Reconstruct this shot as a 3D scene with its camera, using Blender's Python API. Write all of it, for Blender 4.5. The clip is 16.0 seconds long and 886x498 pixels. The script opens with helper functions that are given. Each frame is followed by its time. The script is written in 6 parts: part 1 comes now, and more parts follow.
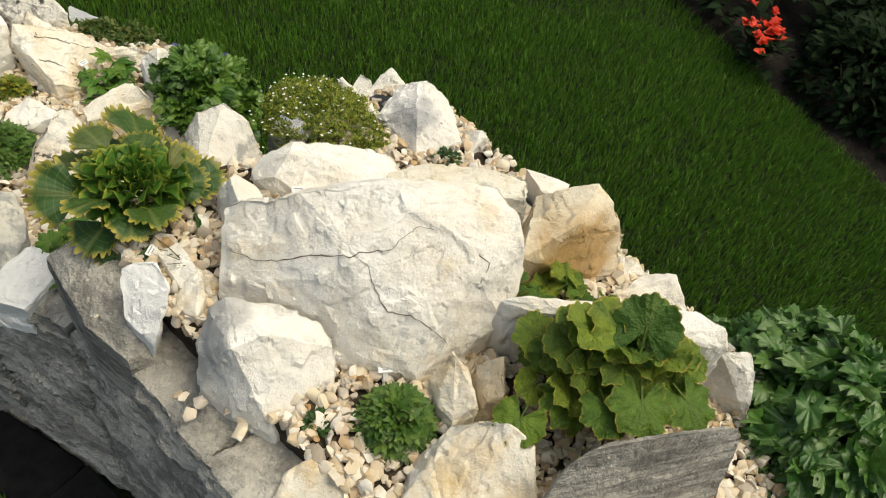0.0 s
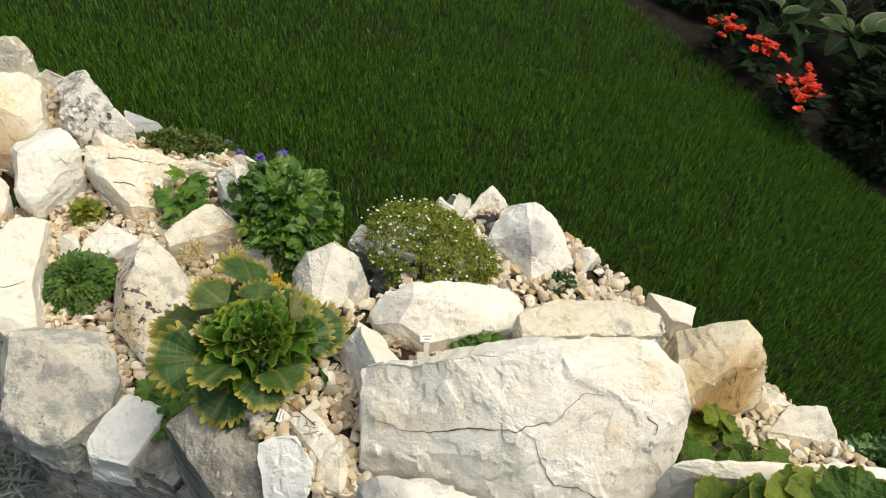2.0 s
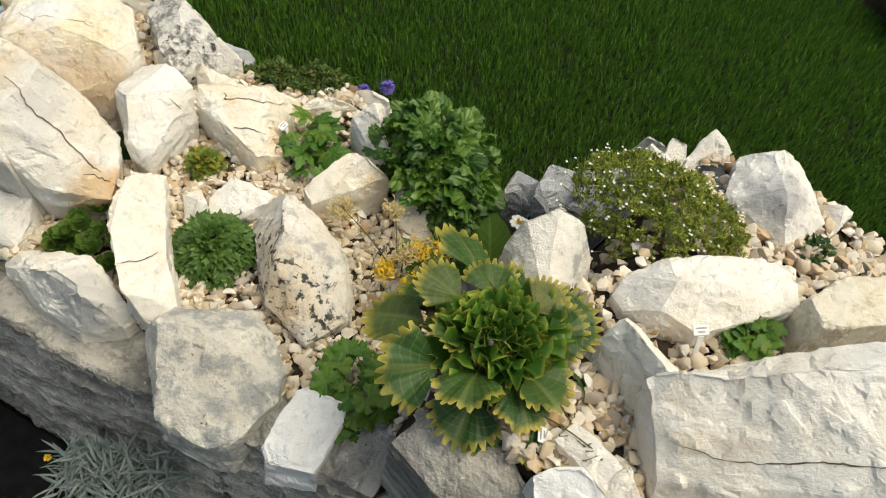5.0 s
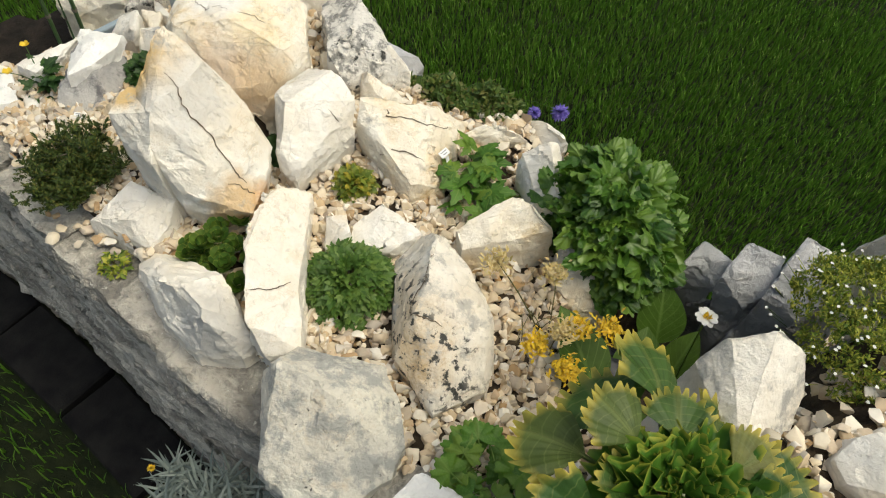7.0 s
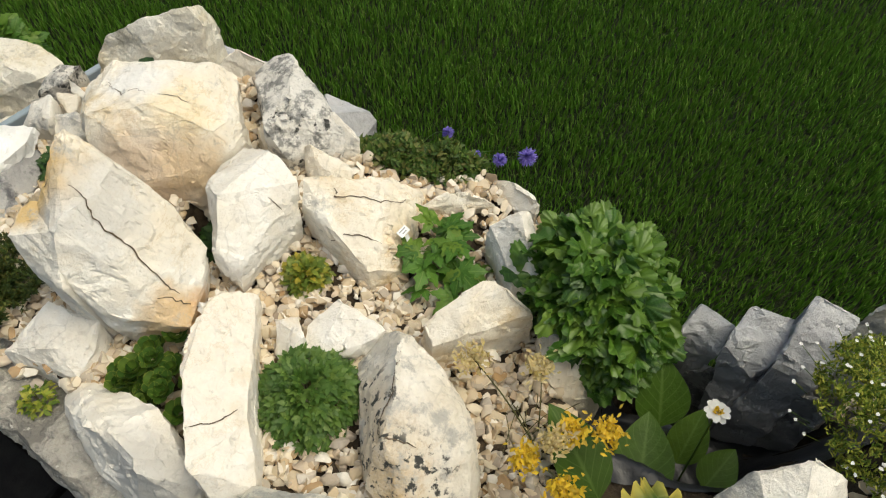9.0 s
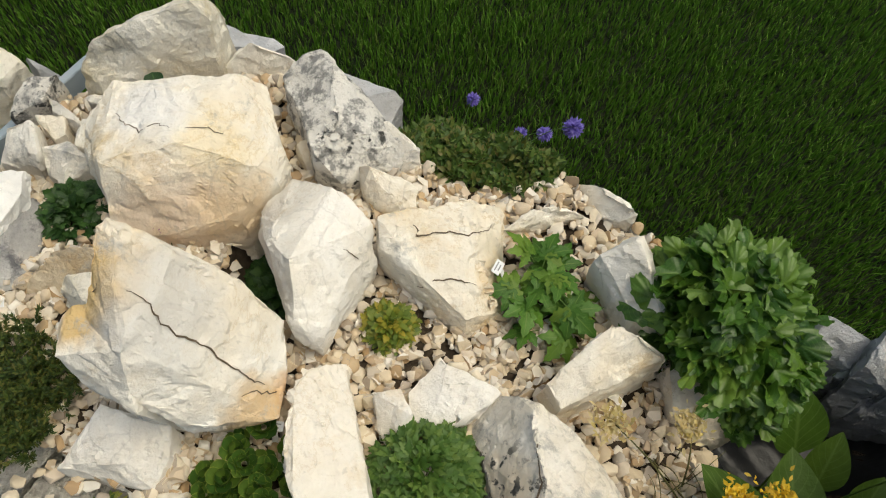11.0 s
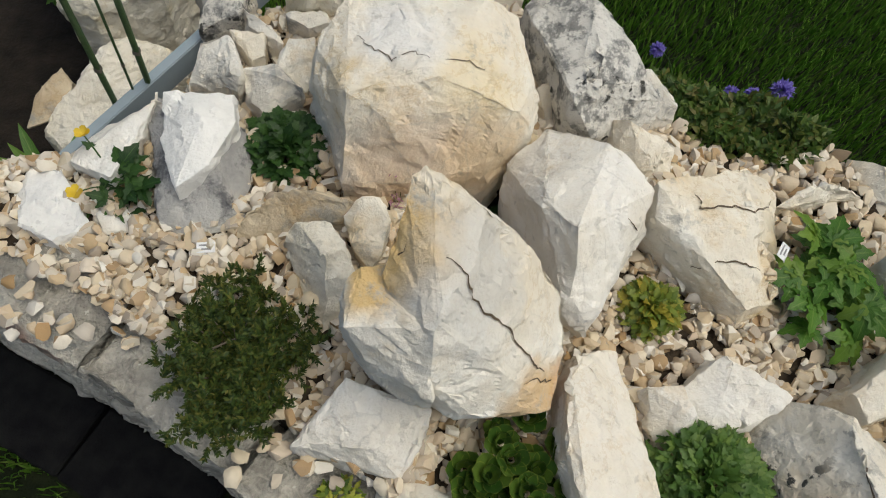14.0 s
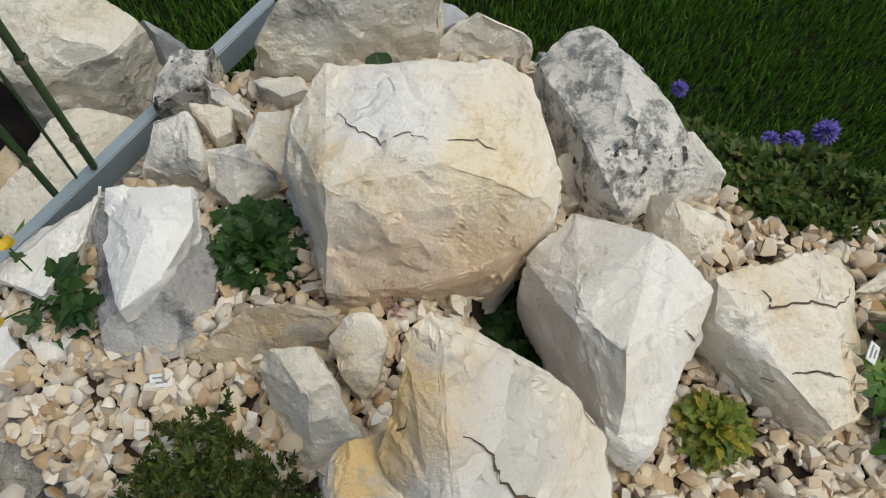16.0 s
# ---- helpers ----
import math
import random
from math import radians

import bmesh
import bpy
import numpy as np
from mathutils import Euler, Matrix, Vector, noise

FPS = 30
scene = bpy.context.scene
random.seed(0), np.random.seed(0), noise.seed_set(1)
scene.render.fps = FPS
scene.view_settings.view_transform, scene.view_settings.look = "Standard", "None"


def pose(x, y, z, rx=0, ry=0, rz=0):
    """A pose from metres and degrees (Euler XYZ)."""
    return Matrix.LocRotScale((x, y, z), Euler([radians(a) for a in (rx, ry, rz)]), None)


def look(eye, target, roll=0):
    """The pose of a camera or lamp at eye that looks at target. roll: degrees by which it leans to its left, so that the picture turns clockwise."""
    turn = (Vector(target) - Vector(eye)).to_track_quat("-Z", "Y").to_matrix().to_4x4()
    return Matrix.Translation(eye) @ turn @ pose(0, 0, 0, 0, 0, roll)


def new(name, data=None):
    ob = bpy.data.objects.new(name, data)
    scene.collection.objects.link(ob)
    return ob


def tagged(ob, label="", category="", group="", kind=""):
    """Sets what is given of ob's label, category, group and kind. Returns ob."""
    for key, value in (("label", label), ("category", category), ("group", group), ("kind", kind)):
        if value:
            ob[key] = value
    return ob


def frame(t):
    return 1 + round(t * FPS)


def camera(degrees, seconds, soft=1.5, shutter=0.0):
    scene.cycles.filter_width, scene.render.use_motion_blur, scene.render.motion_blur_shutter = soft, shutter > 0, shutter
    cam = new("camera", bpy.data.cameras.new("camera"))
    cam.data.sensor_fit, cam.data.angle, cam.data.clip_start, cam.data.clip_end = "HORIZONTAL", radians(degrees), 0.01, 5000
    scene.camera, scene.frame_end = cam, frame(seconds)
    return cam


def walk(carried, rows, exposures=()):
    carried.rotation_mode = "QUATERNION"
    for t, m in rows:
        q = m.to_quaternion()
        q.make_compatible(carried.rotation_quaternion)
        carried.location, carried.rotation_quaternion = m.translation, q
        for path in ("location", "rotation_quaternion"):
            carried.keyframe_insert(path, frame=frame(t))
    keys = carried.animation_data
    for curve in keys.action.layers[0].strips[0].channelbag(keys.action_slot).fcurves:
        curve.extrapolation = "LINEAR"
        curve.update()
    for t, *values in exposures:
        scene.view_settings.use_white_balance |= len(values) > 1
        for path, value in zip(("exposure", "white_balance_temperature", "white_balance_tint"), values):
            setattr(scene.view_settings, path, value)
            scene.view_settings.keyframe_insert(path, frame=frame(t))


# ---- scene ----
cam = camera(62.9, 16.0, soft=1.1)
METRES, EYE, TILT, LEAN, TURN = 1.7, 1.58, -51.2, -9.8, 0.0
ROWS = [
    (0.0, 0.0, 0.0, 0.0, -0.0, 0.0, -0.0),
    (0.5, -0.018, 0.0089, 0.0146, -0.08, 1.26, 1.46),
    (1.0, -0.056, 0.0159, 0.0404, -0.76, 1.28, 2.28),
    (1.5, -0.0796, 0.0204, 0.0633, 0.07, 1.94, 2.75),
    (2.0, -0.0986, 0.028, 0.0824, -0.0, 2.96, 2.43),
    (2.5, -0.1237, 0.0566, 0.1007, -0.37, 2.17, 3.3),
    (3.0, -0.1617, 0.0887, 0.1154, -1.41, -0.95, 4.2),
    (5.5, -0.2791, 0.1505, 0.1417, 1.96, -3.53, 2.93),
    (6.0, -0.297, 0.1747, 0.159, 6.46, -3.07, -1.46),
    (6.5, -0.2976, 0.1927, 0.1661, 9.8, -3.71, -4.15),
    (7.0, -0.286, 0.217, 0.1755, 11.17, -4.25, -4.88),
    (7.5, -0.2707, 0.2346, 0.1857, 12.85, -4.0, -5.94),
    (8.0, -0.2608, 0.2475, 0.192, 13.25, -3.35, -5.78),
    (8.5, -0.2703, 0.2682, 0.2093, 11.08, -2.53, -2.58),
    (9.0, -0.2893, 0.2869, 0.2288, 9.3, -3.29, 0.42),
    (11.5, -0.4285, 0.3693, 0.3247, 2.93, -14.06, 4.73),
    (12.0, -0.4532, 0.3761, 0.3125, 3.47, -15.73, 2.84),
    (12.5, -0.4928, 0.3829, 0.3058, 4.28, -16.66, 2.0),
    (13.0, -0.5234, 0.3803, 0.3055, 4.93, -16.08, 1.08),
    (13.5, -0.5488, 0.3923, 0.3138, 5.2, -15.65, 0.82),
    (14.0, -0.561, 0.4121, 0.326, 5.22, -15.93, 0.58),
    (14.5, -0.5718, 0.4449, 0.3262, 4.45, -16.18, -0.19),
    (15.0, -0.5851, 0.4729, 0.3295, 3.25, -15.82, 0.25),
    (15.5, -0.5842, 0.48, 0.3404, 3.08, -14.13, 1.65),
    (16.0, -0.5703, 0.4965, 0.3494, 4.72, -14.43, 2.99),
]
from mathutils.bvhtree import BVHTree

walk(cam, [(t, pose(0, 0, EYE, TILT, LEAN, TURN) @ pose(METRES * x, METRES * y, METRES * z, 90 + pitch, roll, yaw)) for t, x, y, z, yaw, pitch, roll in ROWS],
     exposures=((0.0, 0.10, 6850, 0), (9.0, -0.03, 6700, 0), (11.5, -0.22, 6650, 1), (16.0, -0.50, 6150, 2)))

# ---- light: bright overcast sky with a broad soft sun ----
SUN_ELEVATION, SUN_AZIMUTH = 70.0, 92.0
world = bpy.data.worlds.new("sky")
scene.world = world
world.use_nodes = True
sky = world.node_tree.nodes.new("ShaderNodeTexSky")
sky.sky_type, sky.sun_disc = "NISHITA", False
sky.sun_elevation, sky.sun_rotation = radians(SUN_ELEVATION), radians(SUN_AZIMUTH)
sky.air_density, sky.dust_density, sky.ozone_density = 1.0, 7.0, 0.4
background = world.node_tree.nodes["Background"]
background.inputs["Strength"].default_value = 0.146
world.node_tree.links.new(sky.outputs["Color"], background.inputs["Color"])
sun_data = bpy.data.lights.new("sun", "SUN")
sun_data.energy, sun_data.angle, sun_data.color = 1.15, radians(40), (1.0, 0.94, 0.84)
sun = new("sun", sun_data)
el, az = radians(SUN_ELEVATION), radians(SUN_AZIMUTH)
sun.matrix_world = look((4 * math.sin(az) * math.cos(el), 4 * math.cos(az) * math.cos(el), 4 * math.sin(el)), (0, 0, 0))


# ---- materials ----
def node_material(name, rough=0.8, spec=0.3):
    m = bpy.data.materials.new(name)
    m.use_nodes = True
    b = m.node_tree.nodes["Principled BSDF"]
    b.inputs["Roughness"].default_value = rough
    b.inputs["Specular IOR Level"].default_value = spec
    return m, m.node_tree.nodes, m.node_tree.links, b


def noise_fac(nodes, links, coord, scale, detail, lo, hi, rough=0.55, stretch=None):
    """A noise remapped from lo..hi to 0..1."""
    src = coord
    if stretch:
        mp = nodes.new("ShaderNodeMapping")
        mp.inputs["Scale"].default_value = stretch
        links.new(coord, mp.inputs["Vector"])
        src = mp.outputs["Vector"]
    n = nodes.new("ShaderNodeTexNoise")
    n.inputs["Scale"].default_value, n.inputs["Detail"].default_value, n.inputs["Roughness"].default_value = scale, detail, rough
    links.new(src, n.inputs["Vector"])
    r = nodes.new("ShaderNodeMapRange")
    r.inputs["From Min"].default_value, r.inputs["From Max"].default_value = lo, hi
    links.new(n.outputs["Fac"], r.inputs["Value"])
    return r.outputs["Result"]


def mix_colour(nodes, links, fac, a, b, blend="MIX"):
    x = nodes.new("ShaderNodeMix")
    x.data_type, x.blend_type = "RGBA", blend
    for value, slot in ((fac, 0), (a, 6), (b, 7)):
        if hasattr(value, "is_output"):
            links.new(value, x.inputs[slot])
        else:
            x.inputs[slot].default_value = value if slot == 0 else (*value, 1)
    return x.outputs[2]


def times(nodes, links, a, factor):
    x = nodes.new("ShaderNodeMath")
    x.operation = "MULTIPLY"
    links.new(a, x.inputs[0])
    if hasattr(factor, "is_output"):
        links.new(factor, x.inputs[1])
    else:
        x.inputs[1].default_value = factor
    return x.outputs[0]


def own_coord(nodes, links, offset=True):
    """Object coordinates, shifted by each object's own random number."""
    tc = nodes.new("ShaderNodeTexCoord")
    if not offset:
        return tc.outputs["Object"]
    info = nodes.new("ShaderNodeObjectInfo")
    add = nodes.new("ShaderNodeVectorMath")
    add.operation = "MULTIPLY_ADD"
    comb = nodes.new("ShaderNodeCombineXYZ")
    for i in range(3):
        links.new(info.outputs["Random"], comb.inputs[i])
    add.inputs[1].default_value = (7.1, 3.3, 5.7)
    links.new(comb.outputs[0], add.inputs[0])
    links.new(tc.outputs["Object"], add.inputs[2])
    return add.outputs[0]


def bumped(nodes, links, b, coord, layers, distance=0.004, strength=0.6, ledges=()):
    """Fine relief: layers of (scale, detail, weight) added together, and broken ledges of (scale, weight, scale, weight)."""
    total = None
    for k in range(0, len(ledges), 2):
        rise = noise_fac(nodes, links, coord, ledges[k], 5, 0.2, 0.8, 0.6)
        snap = nodes.new("ShaderNodeMath")
        snap.operation = "SNAP"
        snap.inputs[1].default_value = 0.09
        links.new(rise, snap.inputs[0])
        step = times(nodes, links, snap.outputs[0], ledges[k + 1])
        if total is not None:
            both = nodes.new("ShaderNodeMath")
            links.new(total, both.inputs[0])
            links.new(step, both.inputs[1])
            step = both.outputs[0]
        total = step
    for scale, detail, weight in layers:
        n = nodes.new("ShaderNodeTexNoise")
        n.inputs["Scale"].default_value, n.inputs["Detail"].default_value, n.inputs["Roughness"].default_value = scale, detail, 0.6
        links.new(coord, n.inputs["Vector"])
        v = times(nodes, links, n.outputs["Fac"], weight)
        if total is not None:
            s = nodes.new("ShaderNodeMath")
            links.new(total, s.inputs[0])
            links.new(v, s.inputs[1])
            v = s.outputs[0]
        total = v
    bump = nodes.new("ShaderNodeBump")
    bump.inputs["Distance"].default_value, bump.inputs["Strength"].default_value = distance, strength
    links.new(total, bump.inputs["Height"])
    links.new(bump.outputs["Normal"], b.inputs["Normal"])


def stone(name, base, pale, stain=(0.55, 0.36, 0.14), stain_amount=0.3, grey=(0.30, 0.30, 0.28), grey_amount=0.2, spots=0.0, rough=0.88, relief=0.7, grey_scale=11.0, hairlines=0.22, patches=()):
    """Limestone: pale and base colour in clouds, ochre stains, grey weathering, hairlines and, with spots, black lichen."""
    m, n, l, b = node_material(name, rough, 0.25)
    c = own_coord(n, l)
    col = mix_colour(n, l, noise_fac(n, l, c, 16, 6, 0.38, 0.62, 0.62), base, pale)
    wide = noise_fac(n, l, c, 4.5, 4, 0.40, 0.66, 0.6)
    col = mix_colour(n, l, times(n, l, wide, 0.55 * min(1.0, 2.2 * stain_amount)), col, tuple(0.45 * v + 0.55 * w for v, w in zip(stain, base)))
    st = noise_fac(n, l, c, 9, 8, 0.66 - 0.3 * stain_amount, 0.82 - 0.25 * stain_amount, 0.66)
    col = mix_colour(n, l, times(n, l, st, 0.75), col, stain)
    seam = noise_fac(n, l, c, 7, 9, 0.49, 0.50, 0.7, (1.0, 1.0, 3.0))
    seam_end = noise_fac(n, l, c, 7, 9, 0.515, 0.505, 0.7, (1.0, 1.0, 3.0))
    col = mix_colour(n, l, times(n, l, times(n, l, times(n, l, seam, seam_end), wide), min(0.7, 1.4 * stain_amount)), col, tuple(0.8 * v for v in stain))
    for (px, py, pz), radius, colour, amount in patches:
        here = n.new("ShaderNodeTexCoord").outputs["Object"]
        stir = n.new("ShaderNodeTexNoise")
        stir.inputs["Scale"].default_value, stir.inputs["Detail"].default_value = 30, 6
        l.new(here, stir.inputs["Vector"])
        moved = n.new("ShaderNodeVectorMath")
        moved.operation = "MULTIPLY_ADD"
        moved.inputs[1].default_value = (0.07, 0.07, 0.07)
        l.new(stir.outputs["Color"], moved.inputs[0])
        l.new(here, moved.inputs[2])
        far = n.new("ShaderNodeVectorMath")
        far.operation = "DISTANCE"
        far.inputs[1].default_value = (px + 0.035, py + 0.035, pz + 0.035)
        l.new(moved.outputs[0], far.inputs[0])
        reach = n.new("ShaderNodeMapRange")
        reach.inputs["From Min"].default_value, reach.inputs["From Max"].default_value = radius, radius * 0.55
        l.new(far.outputs["Value"], reach.inputs["Value"])
        col = mix_colour(n, l, times(n, l, reach.outputs["Result"], amount), col, colour)
    gr = noise_fac(n, l, c, grey_scale, 9, 0.66 - 0.30 * grey_amount, 0.74 - 0.28 * grey_amount, 0.72)
    col = mix_colour(n, l, times(n, l, gr, 0.85), col, grey)
    fine = noise_fac(n, l, c, 110, 6, 0.40, 0.66, 0.65)
    col = mix_colour(n, l, times(n, l, fine, 0.12), col, tuple(0.62 * v for v in base))
    pit = noise_fac(n, l, c, 85, 4, 0.64, 0.70, 0.55)
    col = mix_colour(n, l, times(n, l, pit, 0.3), col, tuple(0.4 * v for v in base))
    if hairlines:
        bent = n.new("ShaderNodeTexNoise")
        bent.inputs["Scale"].default_value, bent.inputs["Detail"].default_value = 22, 5
        l.new(c, bent.inputs["Vector"])
        warp = n.new("ShaderNodeVectorMath")
        warp.operation = "MULTIPLY_ADD"
        warp.inputs[1].default_value = (0.05, 0.05, 0.05)
        l.new(bent.outputs["Color"], warp.inputs[0])
        l.new(c, warp.inputs[2])
        cells = n.new("ShaderNodeTexVoronoi")
        cells.feature = "DISTANCE_TO_EDGE"
        cells.inputs["Scale"].default_value = 13
        l.new(warp.outputs[0], cells.inputs["Vector"])
        thin = n.new("ShaderNodeMapRange")
        thin.inputs["From Min"].default_value, thin.inputs["From Max"].default_value = 0.022, 0.004
        l.new(cells.outputs["Distance"], thin.inputs["Value"])
        where = noise_fac(n, l, c, 10, 3, 0.50, 0.60)
        col = mix_colour(n, l, times(n, l, times(n, l, thin.outputs["Result"], where), hairlines), col, tuple(0.4 * v for v in base))
    if spots:
        sp = noise_fac(n, l, c, 82, 5, 0.68 - 0.11 * spots, 0.74 - 0.11 * spots, 0.62)
        where = noise_fac(n, l, c, 9, 2, 0.40, 0.56)
        col = mix_colour(n, l, times(n, l, sp, where), col, (0.06, 0.06, 0.055))
    l.new(col, b.inputs["Base Color"])
    bumped(n, l, b, c, ((26, 5, 0.30), (90, 5, 0.34), (300, 3, 0.18)), 0.010, relief, ledges=(17, 0.8, 46, 0.6))
    return m


M_WHITE = stone("white limestone", (0.80, 0.755, 0.665), (0.87, 0.85, 0.80), stain=(0.66, 0.50, 0.27), stain_amount=0.20, grey_amount=0.14)
M_CHALK = stone("fresh white limestone", (0.80, 0.79, 0.76), (0.88, 0.87, 0.84), stain_amount=0.0, grey_amount=0.0, hairlines=0.2)
M_CREAM = stone("cream limestone", (0.79, 0.725, 0.60), (0.87, 0.84, 0.76), stain=(0.66, 0.46, 0.19), stain_amount=0.47, grey_amount=0.2)
M_WEDGE = stone("ochre edged limestone", (0.80, 0.745, 0.64), (0.87, 0.85, 0.79), stain=(0.66, 0.47, 0.20), stain_amount=0.25, grey=(0.42, 0.42, 0.41), grey_amount=0.25,
                patches=(((-0.065, 0.03, 0.26), 0.065, (0.66, 0.45, 0.17), 0.9), ((0.0, 0.01, 0.25), 0.07, (0.58, 0.58, 0.57), 0.6), ((0.06, -0.045, 0.12), 0.05, (0.64, 0.40, 0.14), 0.7), ((0.085, -0.02, 0.09), 0.04, (0.60, 0.30, 0.08), 0.6)))
# yellow patch, then shade painted on the front and brightness on the top
M_SUMMIT = stone("yellow veined limestone with painted front shade", (0.80, 0.74, 0.63), (0.87, 0.85, 0.78), stain=(0.66, 0.46, 0.16), stain_amount=0.34, grey_amount=0.18,
                patches=(((0.045, -0.01, 0.17), 0.05, (0.74, 0.58, 0.28), 0.35), ((0.0, -0.075, 0.10), 0.10, (0.70, 0.52, 0.36), 0.65), ((0.06, -0.05, 0.11), 0.06, (0.68, 0.50, 0.28), 0.6), ((-0.03, 0.03, 0.19), 0.06, (0.83, 0.82, 0.80), 0.8)))
M_OCHRE = stone("ochre limestone", (0.74, 0.65, 0.48), (0.83, 0.78, 0.65), stain=(0.52, 0.33, 0.12), stain_amount=0.45, grey_amount=0.12, patches=(((0.006, -0.031, 0.090), 0.085, (0.46, 0.28, 0.10), 0.9),))
M_GREYED = stone("weathered limestone", (0.75, 0.71, 0.63), (0.84, 0.815, 0.75), stain_amount=0.15, grey=(0.33, 0.33, 0.32), grey_amount=0.40, grey_scale=13)
M_TWOTONE = stone("two toned limestone", (0.79, 0.735, 0.63), (0.86, 0.83, 0.76), stain_amount=0.2, grey_amount=0.15, patches=(((0.038, -0.050, 0.120), 0.075, (0.46, 0.455, 0.44), 0.6),))
M_BLOCK = stone("grey flanked limestone", (0.80, 0.76, 0.68), (0.87, 0.85, 0.80), stain_amount=0.12, grey=(0.40, 0.40, 0.38), grey_amount=0.25, patches=(((-0.075, 0.024, 0.110), 0.075, (0.36, 0.355, 0.34), 0.8), ((-0.045, 0.064, 0.140), 0.05, (0.42, 0.41, 0.39), 0.6)))
# the grey patch paints shade onto the peak's left flank
M_PEAK = stone("white limestone with painted flank shade", (0.79, 0.755, 0.69), (0.87, 0.85, 0.81), stain_amount=0.1, grey=(0.42, 0.42, 0.42), grey_amount=0.2, patches=(((-0.007, -0.005, 0.105), 0.045, (0.38, 0.38, 0.385), 0.85),))
M_LICHEN = stone("lichened limestone", (0.64, 0.62, 0.57), (0.78, 0.76, 0.71), stain_amount=0.15, grey=(0.17, 0.17, 0.165), grey_amount=0.58, grey_scale=48, spots=0.95, relief=0.9)
M_FLATLICHEN = stone("lichen crusted limestone", (0.60, 0.585, 0.52), (0.74, 0.72, 0.63), stain_amount=0.15, grey=(0.33, 0.335, 0.32), grey_amount=0.62, grey_scale=26, spots=0.3, relief=0.9)
M_SPOTTED = stone("black spotted limestone", (0.72, 0.67, 0.57), (0.84, 0.81, 0.74), stain_amount=0.3, grey=(0.42, 0.41, 0.38), grey_amount=0.50, grey_scale=22, spots=1.3, relief=0.8, patches=(((-0.06, -0.01, 0.10), 0.085, (0.56, 0.45, 0.30), 0.6),))
M_BROWN = stone("brown limestone", (0.52, 0.43, 0.30), (0.66, 0.58, 0.44), stain=(0.36, 0.24, 0.11), stain_amount=0.5, grey_amount=0.45)
M_TUFA = stone("pitted yellow limestone", (0.76, 0.71, 0.60), (0.85, 0.82, 0.74), stain=(0.55, 0.42, 0.16), stain_amount=0.32, grey=(0.38, 0.36, 0.30), grey_amount=0.36, relief=0.9)
M_DARKSTONE = stone("dark grey stone", (0.30, 0.30, 0.30), (0.52, 0.51, 0.49), stain_amount=0.05, grey=(0.11, 0.11, 0.12), grey_amount=0.55, grey_scale=16, relief=0.9, patches=(((0.01, -0.07, 0.03), 0.09, (0.62, 0.61, 0.58), 0.75),))
M_SLATE = stone("blue grey slate", (0.40, 0.41, 0.43), (0.55, 0.56, 0.58), stain_amount=0.08, grey=(0.70, 0.70, 0.68), grey_amount=0.22, grey_scale=40, rough=0.7, hairlines=0.0, relief=0.8)


def wall_stone_material():
    m, n, l, b = node_material("grey layered wall stone", 0.85, 0.25)
    c = own_coord(n, l, offset=False)
    col = mix_colour(n, l, noise_fac(n, l, c, 6, 6, 0.35, 0.65), (0.30, 0.282, 0.25), (0.58, 0.55, 0.48))
    layer = noise_fac(n, l, c, 4, 7, 0.44, 0.56, 0.7, (2.0, 2.0, 16.0))
    col = mix_colour(n, l, times(n, l, layer, 0.7), col, (0.12, 0.113, 0.10))
    sand = noise_fac(n, l, c, 10, 7, 0.50, 0.68, 0.65)
    col = mix_colour(n, l, times(n, l, sand, 0.75), col, (0.56, 0.53, 0.46))
    fleck = noise_fac(n, l, c, 90, 3, 0.66, 0.70)
    col = mix_colour(n, l, times(n, l, fleck, 0.7), col, (0.60, 0.58, 0.52))
    rust = noise_fac(n, l, c, 5, 4, 0.70, 0.76)
    col = mix_colour(n, l, times(n, l, rust, 0.7), col, (0.20, 0.07, 0.04))
    l.new(col, b.inputs["Base Color"])
    bumped(n, l, b, c, ((22, 6, 1.0), (90, 5, 0.5), (300, 2, 0.2)), 0.015, 1.0, ledges=(9, 2.0))
    return m


M_WALL = wall_stone_material()


